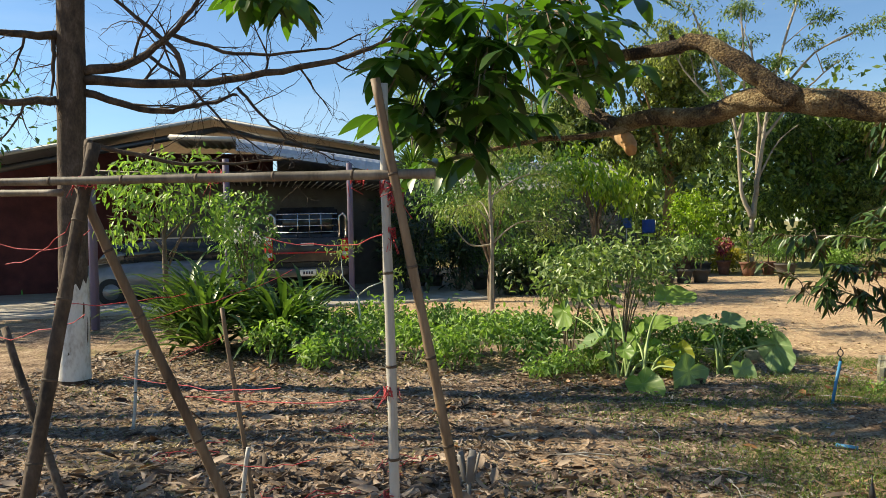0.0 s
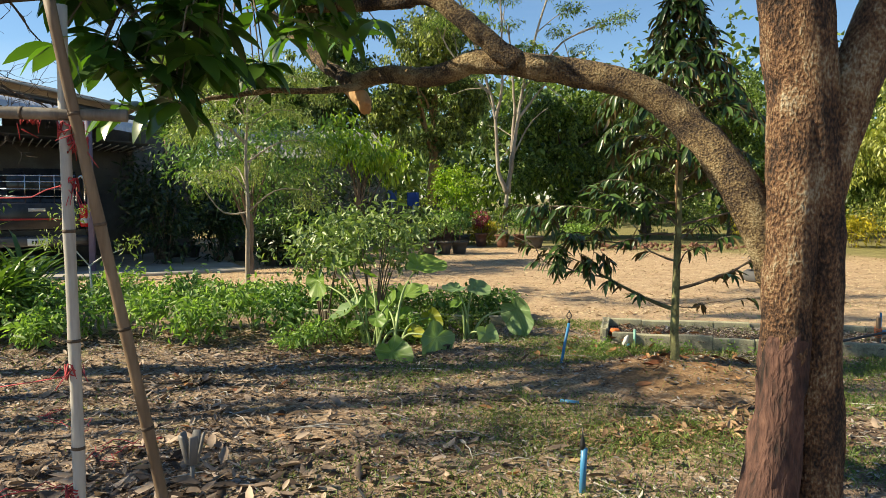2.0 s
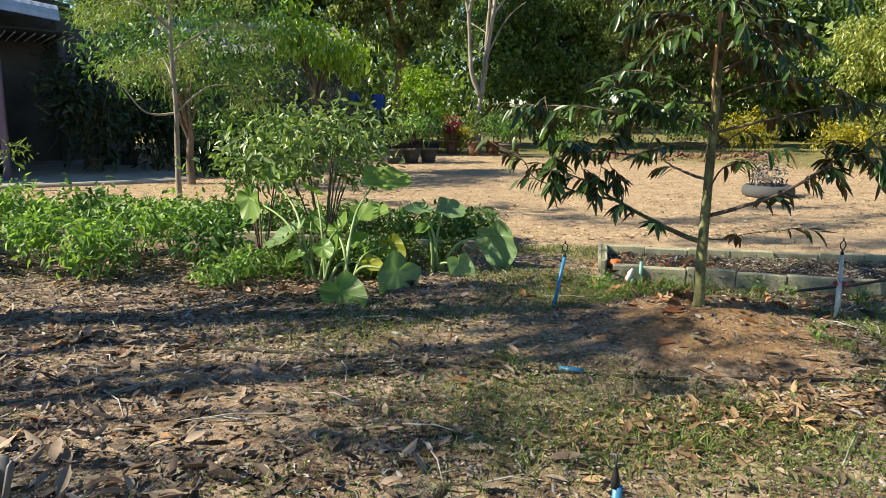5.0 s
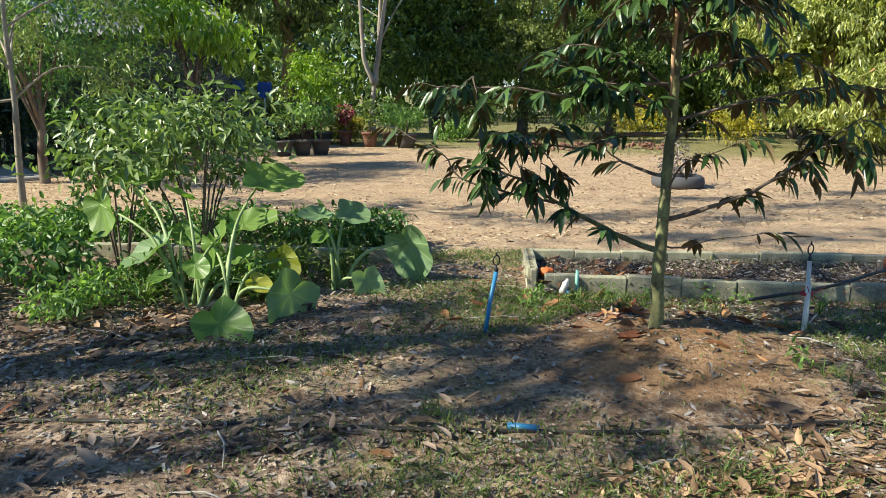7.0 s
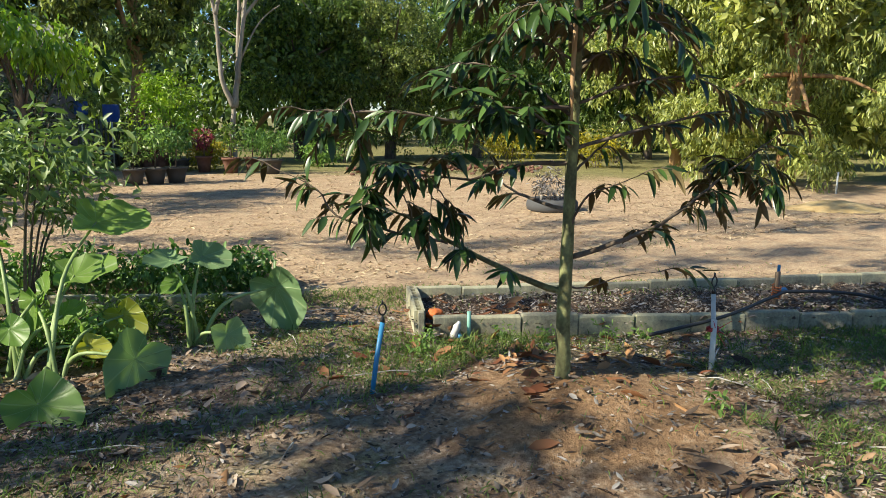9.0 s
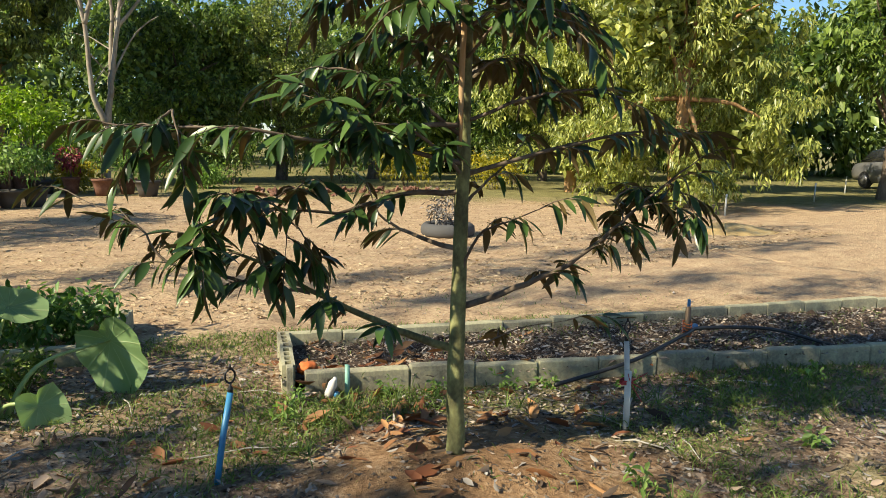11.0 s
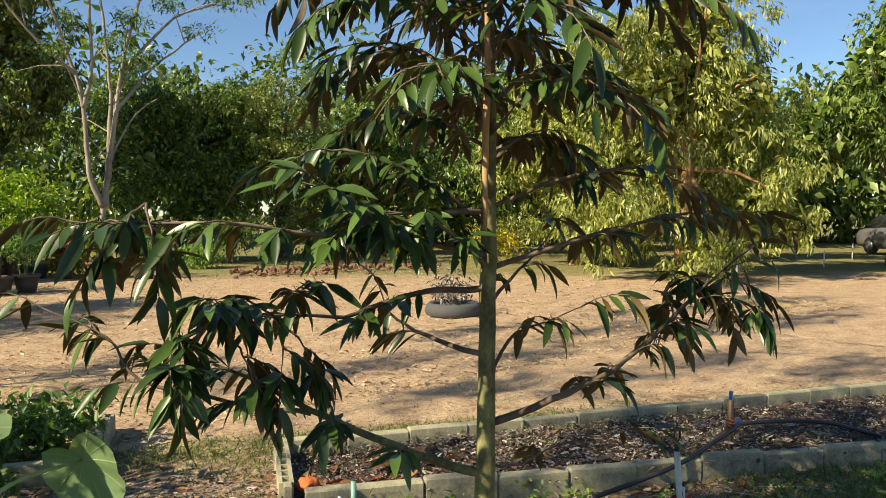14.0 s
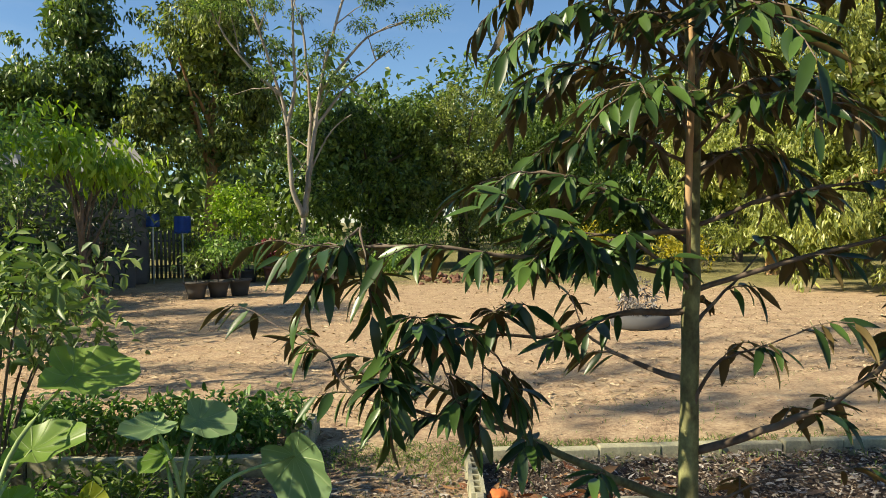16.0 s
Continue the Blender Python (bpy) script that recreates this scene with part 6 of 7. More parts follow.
    part("rack", bm, "chrome", root, "chrome bed rack")
    for s in (-1, 1):
        for yy in (1.0, 4.1):
            wheel(root, s * 0.78, yy, 0.36, 0.36, 0.24)


def sedan(name, x, y, rz, mat, label):
    """A car lengthwise along x: lofted body, glass house, wheels."""
    root = thing(name, x, y, 0.03, label, "car", rz=rz)
    prof = [(-2.2, 0.35, 0.62, 0.68), (-2.1, 0.25, 0.86, 0.78), (-1.2, 0.22, 0.94, 0.84), (-0.4, 0.2, 0.96, 0.86), (0.9, 0.2, 0.95, 0.86), (1.6, 0.22, 0.92, 0.83), (2.1, 0.28, 0.84, 0.78), (2.2, 0.38, 0.66, 0.70)]
    bm = bmesh.new()
    rings = []
    for px, z0, z1, hw in prof:
        rings.append([bm.verts.new((px, s * hw * k, z)) for s, k, z in ((-1, 0.9, z0), (-1, 1, z0 + 0.15), (-1, 1, z1 - 0.18), (-1, 0.86, z1), (1, 0.86, z1), (1, 1, z1 - 0.18), (1, 1, z0 + 0.15), (1, 0.9, z0))])
    for a, b in zip(rings, rings[1:]):
        for k in range(8):
            bm.faces.new((a[k], b[k], b[(k + 1) % 8], a[(k + 1) % 8]))
    bm.faces.new(rings[0]), bm.faces.new(rings[-1])
    part("body", bm, mat, root)
    bm = bmesh.new()
    rings = [[bm.verts.new((px + (1 if k in (0, 3) else 0) * dx, s * hw, z)) for k, (s, hw, z) in enumerate(((-1, 0.74, 0.93), (-1, 0.6, zt), (1, 0.6, zt), (1, 0.74, 0.93)))] for px, zt, dx in ((-1.35, 1.36, -0.35), (-0.2, 1.46, 0), (0.9, 1.42, 0), (1.35, 1.34, 0.4))]
    for a, b in zip(rings, rings[1:]):
        for k in range(4):
            bm.faces.new((a[k], b[k], b[(k + 1) % 4], a[(k + 1) % 4]))
    bm.faces.new(rings[0]), bm.faces.new(rings[-1])
    part("glasshouse", bm, "glass_dark", root)
    bm = bmesh.new()
    box(bm, -0.9, -0.58, 1.45, 0.95, 0.58, 1.49, 0.02)
    part("roof_panel", bm, mat, root)
    for px in (-1.35, 1.35):
        for s in (-1, 1):
            bm = bmesh.new()
            lathe(bm, [(0, -0.09), (0.19, -0.09), (0.28, -0.1), (0.31, -0.06), (0.31, 0.06), (0.28, 0.1), (0.19, 0.09), (0, 0.09)], 20)
            t = part("tyre", bm, "rubber", root)
            t.matrix_basis = pose(px, s * 0.76, 0.30, 90, 0, 0)
            bm = bmesh.new()
            lathe(bm, [(0, -0.1), (0.18, -0.1), (0.18, 0.1), (0, 0.1)], 14)
            part("rim", bm, "silver_paint", t)
    for s in (-1, 1):
        bm = bmesh.new()
        box(bm, -2.19, s * 0.55 - 0.14, 0.62, -2.05, s * 0.55 + 0.14, 0.76, 0.03)
        part("headlight", bm, "lamp_clear", root)


pickup(-4.73, 16.0, 17)
sedan("parked_car", -8.1, 16.6, 20, "silver_paint", "silver car half hidden under the carport roof")
sedan("parked_car", 30.75, 13.7, 60, "silver_paint", "grey car parked in tree shade at the yard's far side")


# ---------------------------------------------------------------- pots, fence, tyres
def pot(x, y, r, h, mat, plant, leaf_mat, seed, label, ph=0.5):
    root = thing("potted_plant", x, y, 0, label, "potted plant", "yard pots")
    bm = bmesh.new()
    lathe(bm, [(0, 0), (r * 0.68, 0), (r * 0.8, h * 0.45), (r * 0.95, h * 0.86), (r * 1.06, h * 0.88), (r * 1.06, h), (r * 0.92, h), (r * 0.88, h * 0.85), (0, h * 0.83)], 18)
    part("pot", bm, mat, root)
    rng = np.random.default_rng(seed)
    bm = bmesh.new()
    tube(bm, [(0, 0, h * 0.8), (0.02, 0, h + ph * 0.5), (0, 0.02, h + ph * 0.8)], [0.02, 0.015, 0.008], 6)
    part("stem", bm, "bark_mid", root)
    base, way, up, ln, wd = crown_arrays([(0, 0, h + ph * 0.7, r * 1.5, r * 1.5, ph * 0.45)], 40, 9, 0.06, (0.11, 0.4), rng, 0.2, 0.3)
    part("leaves", leaves_mesh("leaves", base, way, up, ln, wd), leaf_mat, root)


def yard_things():
    rng = np.random.default_rng(71)
    spots = [(4.65, 25.3, 0.0), (4.85, 24.47, 0.0), (5.49, 23.61, 0.0), (5.96, 23.05, 0.0), (6.51, 22.49, 0.0), (7.17, 22.82, 0.0), (4.4, 26.48, -0.0), (5.12, 24.17, 0.0), (7.37, 21.88, 0.0)]
    for i, (x, y, z) in enumerate(spots):
        red = i in (1, 3)
        pot(x, y, rng.uniform(0.2, 0.3), rng.uniform(0.3, 0.45), "terracotta" if i % 2 == 1 or i == 4 else "dark_pot", "", "red_leaf" if red else ("herb", "tree_c", "herb_dark")[i % 3], 200 + i, "red-leaved plant in a clay pot at the yard's edge" if red else "green plant in a weathered pot at the yard's edge", 0.45 + 0.4 * rng.random())
    for i, (px, py) in enumerate(((905, 522), (930, 520), (955, 521), (850, 512), (770, 506), (740, 502), (1000, 516), (1180, 492), (1210, 490), (1240, 488))):
        w = RAY0(px, py)
        d = -EYE0.z / w.z
        p = EYE0 + w * min(d, 19 + 0.2 * i)
        pot(p.x, p.y, 0.24, 0.35, "dark_pot", "", ("herb_dark", "tree_a", "herb")[i % 3], 230 + i, "green plant in a dark pot beside the house", 0.5 + 0.5 * rng.random())
    # tyre planters
    for x, y, r, mat, lab in ((8.95, 12.5, 0.42, "tyre_grey", "dusty grey tyre planter with a dry seedling"),):
        root = thing("tyre_planter", x, y, 0.0, lab, "planter")
        bm = bmesh.new()
        lathe(bm, [(r * 0.68, 0.02), (r * 0.85, -0.01), (r * 0.97, 0.03), (r, 0.09), (r * 0.97, 0.16), (r * 0.85, 0.2), (r * 0.7, 0.17), (r * 0.68, 0.02)], 30)
        part("tyre", bm, mat, root)
        bm = bmesh.new()
        bmesh.ops.create_circle(bm, cap_ends=True, radius=r * 0.72, segments=24)
        for v in bm.verts:
            v.co.z = 0.1
        part("soil", bm, "bed_soil", root)
        base, way, up, ln, wd = crown_arrays([(0, 0, 0.4, 0.3, 0.3, 0.3)], 60, 8, 0.06, (0.09, 0.3), rng, 0.3, 0.2)
        tagged(part("seedling", leaves_mesh("seedling", base, way, up, ln, wd), "grey_leaf", root), kind="stuff")
    # heap of yellow sand
    bm = bmesh.new()
    bmesh.ops.create_grid(bm, x_segments=26, y_segments=18, size=1)
    for v in bm.verts:
        r = min(1.0, math.hypot(v.co.x, v.co.y))
        v.co = Vector((v.co.x * 1.1, v.co.y * 0.75, 0.16 * (0.5 + 0.5 * math.cos(math.pi * r)) * (1 + rng.uniform(-0.12, 0.12)) - 0.012))
    o = tagged(part("sand_heap", bm, "yellow_sand"), "low heap of loose yellow sand on the yard", "sand", kind="stuff")
    o.matrix_basis = pose(13.5, 10.5, 0, 0, 0, -25)
    # white marker posts
    for x, y, h in ((16.1, 12.1, 0.45), (26.9, 14.3, 0.55), (22.0, 13.0, 0.5)):
        bm = bmesh.new()
        tube(bm, [(x, y, -0.05), (x + 0.02, y, h)], [0.02, 0.019], 10)
        tagged(part("marker_post", bm, "white_pvc"), "short white pipe post standing in the yard", "post", "white posts")
    # bank of red earth and stones
    bm = bmesh.new()
    for k in range(150):
        x = rng.uniform(0, 5.5)
        y = rng.normal(0, 0.35)
        s = rng.uniform(0.03, 0.085)
        g = bmesh.ops.create_icosphere(bm, subdivisions=1, radius=s)["verts"]
        for v in g:
            v.co = Vector((v.co.x * rng.uniform(0.9, 1.4) + x, v.co.y + y, v.co.z * 0.7 + max(0.03, 0.22 - abs(y) * 0.35) * rng.uniform(0.4, 1)))
    o = tagged(part("rubble_bank", bm, "terracotta", smooth=False), "low bank of reddish rubble at the yard's edge", "rubble", kind="stuff")
    o.matrix_basis = pose(9.2, 21.3, 0, 0, 0, -14)
    # dark fence with slats behind the pots
    root = thing("fence", 0, 0, 0, "dark slatted fence behind potted plants", "fence")
    a, b = Vector((1.2, 25.6, 0)), Vector((5.6, 26.4, 0))
    for i in range(40):
        p = a.lerp(b, i / 39)
        bm = bmesh.new()
        box(bm, -0.035, -0.012, 0, 0.035, 0.012, 1.25 + 0.1 * rng.random(), 0.004)
        part("slat", bm, "steel_dark", root).matrix_basis = pose(p.x, p.y, 0, 0, 0, 10)
    for z in (0.35, 1.05):
        bm = bmesh.new()
        tube(bm, [a + Vector((0, 0.03, z)), b + Vector((0, 0.03, z))], [0.025] * 2, 6)
        part("rail", bm, "steel_dark", root)
    # grey shed block with cloths
    sh = thing("water_tank", 2.55, 24.6, 0, "grey rendered tank half hidden by shrubs", "tank", rz=8)
    bm = bmesh.new()
    box(bm, -0.55, -0.4, 0, 0.55, 0.4, 1.9, 0.06)
    part("body", bm, "grey_wall", sh)
    for x, y, z, s in ((3.25, 24.2, 1.62, 0.16), (4.0, 24.6, 1.5, 0.22)):
        bm = bmesh.new()
        bmesh.ops.create_grid(bm, x_segments=8, y_segments=6, size=s)
        for v in bm.verts:
            v.co = Vector((v.co.x, 0.03 * math.sin(v.co.x * 30), v.co.y))
        bmesh.ops.solidify(bm, geom=bm.faces[:], thickness=0.01)
        o = tagged(part("cloth", bm, "blue_cloth"), "blue cloth hung among the shrubs", "cloth")
        o.matrix_basis = pose(x, y, z, 0, 0, 10)
        bm = bmesh.new()
        tube(bm, [(x, y + 0.03, 0), (x, y + 0.03, z + s)], [0.02] * 2, 8)
        tagged(part("clothes_pole", bm, "white_pvc"), "thin pale pole holding a cloth", "pole")
    # green plastic stool by the carport
    st = thing("stool", *(-13.52, 18.35, 0.0), "bright green plastic stool on the ground", "stool")
    bm = bmesh.new()
    lathe(bm, [(0, 0.42), (0.15, 0.42), (0.16, 0.40), (0.15, 0.38), (0, 0.38)], 16)
    part("seat", bm, "lime_plastic", st)
    for a in range(4):
        bm = bmesh.new()
        c, s = math.cos(a * 1.571 + 0.78), math.sin(a * 1.571 + 0.78)
        tube(bm, [(0.12 * c, 0.12 * s, 0.4), (0.17 * c, 0.17 * s, 0)], [0.022, 0.02], 8)
        part("leg", bm, "lime_plastic", st)


yard_things()


# ---------------------------------------------------------------- trees round the yard
def row_of_trees():
    T = broadleaf
    # leafy tree with compound leaves beside the house, and a lime-green weeping one
    T("leafy_tree", -0.6, 15.6, 0.07, 1.5, [(0, 0, 2.2, 1.5, 1.5, 0.8), (0.8, 0.2, 2.7, 1.0, 1.0, 0.6), (-0.7, 0, 2.5, 1.0, 1.0, 0.6)], 260, 18, 0.15, (0.12, 0.36), "herb_dark", "bark_mid", "small spreading tree with compound green leaves", seed=301, hang=0.35)
    T("weeping_tree", 1.75, 17.6, 0.06, 2.0, [(0, 0, 2.7, 0.75, 0.7, 0.45), (0.7, 0.2, 2.5, 0.55, 0.5, 0.45), (-0.6, 0, 3.0, 0.5, 0.5, 0.45)], 95, 14, 0.13, (0.19, 0.36), "bright_leaf", "bark_mid", "lime-green tree with hanging glossy leaves", seed=302, hang=1.2)
    T("papaya_tree", -5.3, 10.6, 0.045, 1.9, [(-0.1, 0, 2.4, 0.9, 0.8, 0.42), (0.45, 0.3, 1.95, 0.55, 0.5, 0.35), (-0.6, 0, 1.85, 0.5, 0.5, 0.3)], 92, 15, 0.12, (0.135, 0.36), "herb", "bark_mid", "slim tree with fresh light-green compound leaves", seed=303, hang=0.5)
    T("flowering_shrub", -4.63, 12.13, 0.04, 1.1, [(0, 0, 1.5, 0.5, 0.5, 0.9)], 100, 14, 0.1, (0.1, 0.4), "herb_dark", "bark_mid", "dark green shrub with a few white flowers", "shrub", seed=304)
    rng = np.random.default_rng(5)
    fl = thing("white_flowers", -4.63, 12.13, 0, "cluster of small white flowers on a shrub", "flowers")
    base, way, up, ln, wd = crown_arrays([(0.25, -0.45, 1.7, 0.35, 0.2, 0.35)], 9, 10, 0.05, (0.06, 0.7), rng)
    part("petals", leaves_mesh("petals", base, way, up, ln, wd), "white_petal", fl)
    # shade plants by the house, most in near-black leaves that hold its shade
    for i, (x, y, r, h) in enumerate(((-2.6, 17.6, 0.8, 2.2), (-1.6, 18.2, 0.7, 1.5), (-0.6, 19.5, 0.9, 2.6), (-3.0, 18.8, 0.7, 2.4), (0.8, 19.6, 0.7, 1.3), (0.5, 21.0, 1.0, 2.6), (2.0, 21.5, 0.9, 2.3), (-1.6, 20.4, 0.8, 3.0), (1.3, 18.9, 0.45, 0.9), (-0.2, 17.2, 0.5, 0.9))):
        bushy("shade_plant", x, y, r, h, 110, 12, (0.17, 0.3), ("shaded_leaf", "shaded_leaf", "tree_a")[i % 3], "dense dark green foliage plant in shade beside the house", 310 + i, 8, 0.14, category="shrub", low=0.1)
    dr = strap_plant("dracaena", -2.9, 19.6, 1.0, 0.8, 160, 0.05, "strap_leaf", "spiky dracaena with long narrow leaves by the house", 330, "plant", 3.0)
    bm = bmesh.new()
    tube(bm, [(0, 0, -3.0), (0.05, 0, -1.4), (0, 0, 0.3)], [0.08, 0.07, 0.06], 8)
    part("stem", bm, "bark_mid", dr)
    pm = strap_plant("palm", -3.6, 24.5, 1.7, 1.6, 200, 0.09, "feather_leaf", "spiky palm crown above the roof", 331, "palm", 4.6)
    bm = bmesh.new()
    tube(bm, [(0, 0, -4.6), (0, 0, 0.4)], [0.16, 0.12], 10)
    part("stem", bm, "bark_mid", pm)
    # pale slim-stemmed tree
    root = thing("pale_tree", 7.15, 24.6, 0, "tall pale-stemmed tree with sparse feathery leaves", "tree")
    rng = np.random.default_rng(340)
    ends = []
    bm = bmesh.new()
    for path, r in (([(0, 0, -0.1), (0.0, 0, 0.9), (0.1, 0, 1.9)], 0.13), ([(0.08, 0, 1.7), (-0.25, 0, 2.6), (-0.35, 0, 4.2), (-0.7, 0, 5.6), (-1.7, 0, 8.4)], 0.075), ([(0.1, 0, 1.7), (0.25, 0, 2.8), (0.45, 0, 4.2), (0.75, 0, 6.0), (1.6, 0.3, 8.6)], 0.08), ([(0.2, 0, 2.4), (0.3, 0.1, 3.6), (0.35, 0.2, 5.0), (0.2, 0.4, 7.4)], 0.07),
                    ([(-0.35, 0, 4.2), (-0.15, -0.1, 5.4), (-0.2, 0, 8.4)], 0.06), ([(0.45, 0, 4.2), (1.4, 0, 5.4), (2.8, 0.2, 6.6)], 0.045), ([(-0.5, 0, 5.0), (-1.6, 0, 6.0), (-2.4, 0, 7.2)], 0.045), ([(0.3, 0, 3.0), (0.9, 0, 4.1), (1.5, 0, 4.6)], 0.03), ([(0.6, 0, 5.2), (2.0, 0, 6.8), (3.2, 0, 7.4)], 0.045)):
        n = len(path)
        pts, rad = smooth_path(path, [r * (1.2 if i == 0 else 1) * (1 - 0.6 * i / (n - 1)) for i in range(n)], 5, 0.02, rng)
        tube(bm, pts, rad, 9)
        if r < 0.12 and path[-1][2] > 5:
            for k in range(5, len(pts), 3):
                d = (pts[k] - pts[k - 1]).normalized()
                q = pts[k] + (d + Vector(rng.normal(size=3)) * 0.7).normalized() * rng.uniform(0.8, 1.7)
                tube(bm, [pts[k], (pts[k] + q) / 2 + Vector((0, 0, 0.1)), q], [0.022, 0.014, 0.006], 5, cap=False)
                ends.append(q)
            ends.append(pts[-1])
    part("trunk", bm, "bark_pale", root)
    blobs = [(e.x, e.y, e.z, 0.5, 0.4, 0.16) for e in ends if e.z > 5.0]
    base, way, up, ln, wd = crown_arrays(blobs, 430, 16, 0.12, (0.13, 0.28), rng, 0.3, 0.2)
    part("crown", leaves_mesh("crown", base, way, up, ln, wd), "tree_c", root)
    bushy("round_shrub", 5.6, 25.2, 0.95, 2.6, 170, 12, (0.13, 0.42), "bright_leaf", "round bright green shrub by the yard", 341, 8, 0.13, category="shrub", low=0.3)
    T("tall_tree", 5.2, 27.6, 0.2, 5.2, [(0, 0, 6.6, 2.0, 2.0, 1.7), (-1.2, 0, 5.0, 1.4, 1.4, 1.5), (1.2, 0, 5.2, 1.3, 1.3, 1.6), (0.2, 0, 8.0, 1.2, 1.2, 0.9), (0.4, -0.5, 3.6, 0.9, 0.9, 1.0)], 235, 62, 0.230, (0.175, 0.414), "tree_b", "bark_orange", "tall dense tree with drooping olive leaves", seed=351, hang=0.8, shell=0.72)
    T("tall_tree", 1.6, 28.6, 0.2, 5.5, [(0, 0, 7.6, 1.5, 1.5, 2.2), (0.3, 0, 5.2, 1.7, 1.7, 1.6), (-1.5, 0, 5.2, 1.6, 1.6, 1.7), (0.5, 0, 3.2, 1.4, 1.4, 1.2)], 258, 62, 0.230, (0.192, 0.414), "tree_a", "bark_mid", "tall dark tree with hanging leaf tufts", seed=352, hang=0.9, shell=0.72)
    T("tall_tree", -2.2, 31.0, 0.2, 4.5, [(0, 0, 5.6, 2.4, 2.0, 1.8), (1.5, 0, 4.2, 1.8, 1.8, 1.6), (-2, 0, 4.5, 1.6, 1.6, 1.4)], 184, 62, 0.251, (0.192, 0.414), "tree_c", "bark_mid", "broad green tree behind the house", seed=353, shell=0.72)
    T("dense_tree", 10.6, 28.4, 0.2, 3.0, [(0, 0, 5.0, 1.8, 1.7, 1.5), (-1.4, -0.6, 3.6, 1.6, 1.5, 1.7), (1.3, -0.2, 3.6, 1.7, 1.6, 1.8), (0.3, -1.0, 2.0, 1.7, 1.3, 1.4), (1.9, 0, 5.2, 1.1, 1.1, 1.0)], 292, 62, 0.209, (0.175, 0.46), "tree_c", "bark_mid", "dense dark green tree along the yard", seed=354, shell=0.72)
    T("dense_tree", 13.6, 27.4, 0.18, 3.0, [(0, 0, 4.9, 1.6, 1.6, 1.4), (-0.6, 0, 3.0, 1.9, 1.6, 1.5), (1.2, 0, 3.4, 1.7, 1.6, 1.6), (0.2, -0.6, 1.6, 1.5, 1.2, 1.1)], 269, 66, 0.198, (0.114, 0.483), "tree_b", "bark_mid", "fine-leaved olive tree along the yard", seed=355, shell=0.72)
    T("dense_tree", 17.0, 26.8, 0.2, 3.0, [(0, 0, 4.6, 1.8, 1.7, 1.5), (0.8, 0, 2.6, 2.0, 1.6, 1.6), (-1.0, 0, 2.8, 1.8, 1.5, 1.5)], 235, 62, 0.230, (0.158, 0.414), "tree_c", "bark_mid", "leafy green orchard tree", seed=356, shell=0.72)
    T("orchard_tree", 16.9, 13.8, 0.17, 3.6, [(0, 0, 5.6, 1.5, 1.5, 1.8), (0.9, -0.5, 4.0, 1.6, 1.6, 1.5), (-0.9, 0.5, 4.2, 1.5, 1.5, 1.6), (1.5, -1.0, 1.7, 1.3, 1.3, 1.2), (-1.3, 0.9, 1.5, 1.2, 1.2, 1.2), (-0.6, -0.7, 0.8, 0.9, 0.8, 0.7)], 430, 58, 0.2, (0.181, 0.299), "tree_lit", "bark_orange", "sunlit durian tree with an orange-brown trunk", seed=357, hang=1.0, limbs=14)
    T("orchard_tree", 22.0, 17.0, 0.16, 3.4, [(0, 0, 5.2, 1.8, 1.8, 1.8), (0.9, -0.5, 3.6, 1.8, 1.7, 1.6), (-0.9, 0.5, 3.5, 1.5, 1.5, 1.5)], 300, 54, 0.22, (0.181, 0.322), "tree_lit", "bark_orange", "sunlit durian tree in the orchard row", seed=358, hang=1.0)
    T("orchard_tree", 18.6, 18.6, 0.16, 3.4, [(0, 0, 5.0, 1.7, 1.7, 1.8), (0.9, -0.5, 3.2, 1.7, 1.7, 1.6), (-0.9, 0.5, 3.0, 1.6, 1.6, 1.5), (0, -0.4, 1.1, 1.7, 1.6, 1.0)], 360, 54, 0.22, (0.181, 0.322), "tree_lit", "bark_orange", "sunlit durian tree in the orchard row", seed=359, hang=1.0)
    T("orchard_tree", 22.5, 23.5, 0.16, 3.4, [(0, 0, 5.2, 2.4, 2.2, 2.0), (1.9, -0.5, 3.4, 2.0, 1.7, 1.8), (-1.9, 0.5, 3.2, 1.9, 1.7, 1.8)], 418, 28, 0.312, (0.247, 0.345), "tree_c", "bark_mid", "green orchard tree at the far side", seed=360)
    T("orchard_tree", 27.0, 9.8, 0.18, 3.4, [(0, 0, 5.6, 2.8, 2.6, 2.3), (1.9, -0.5, 4.0, 2.2, 2.0, 1.8), (-1.9, 0.5, 3.8, 2.0, 1.9, 1.8)], 440, 28, 0.338, (0.268, 0.368), "tree_a", "bark_mid", "dark green orchard tree at the far side", seed=361)
    T("orchard_tree", 31.0, 22.0, 0.2, 3.4, [(0, 0, 5.6, 3.0, 2.6, 2.4), (2.9, -0.5, 4.0, 2.2, 2.0, 2.2), (-2.5, 0.5, 3.6, 2.2, 2.0, 2.2)], 462, 28, 0.338, (0.268, 0.368), "tree_c", "bark_mid", "green orchard tree at the far side", seed=362)
    T("orchard_tree", 25.0, 12.4, 0.18, 3.2, [(0, 0, 5.4, 2.4, 2.2, 2.0), (1.2, -1.5, 3.6, 1.8, 1.7, 1.5), (-1.0, 1.2, 4.0, 1.7, 1.7, 1.5)], 330, 28, 0.3, (0.24, 0.34), "tree_c", "bark_mid", "green orchard tree at the far side", seed=363, hang=0.8)
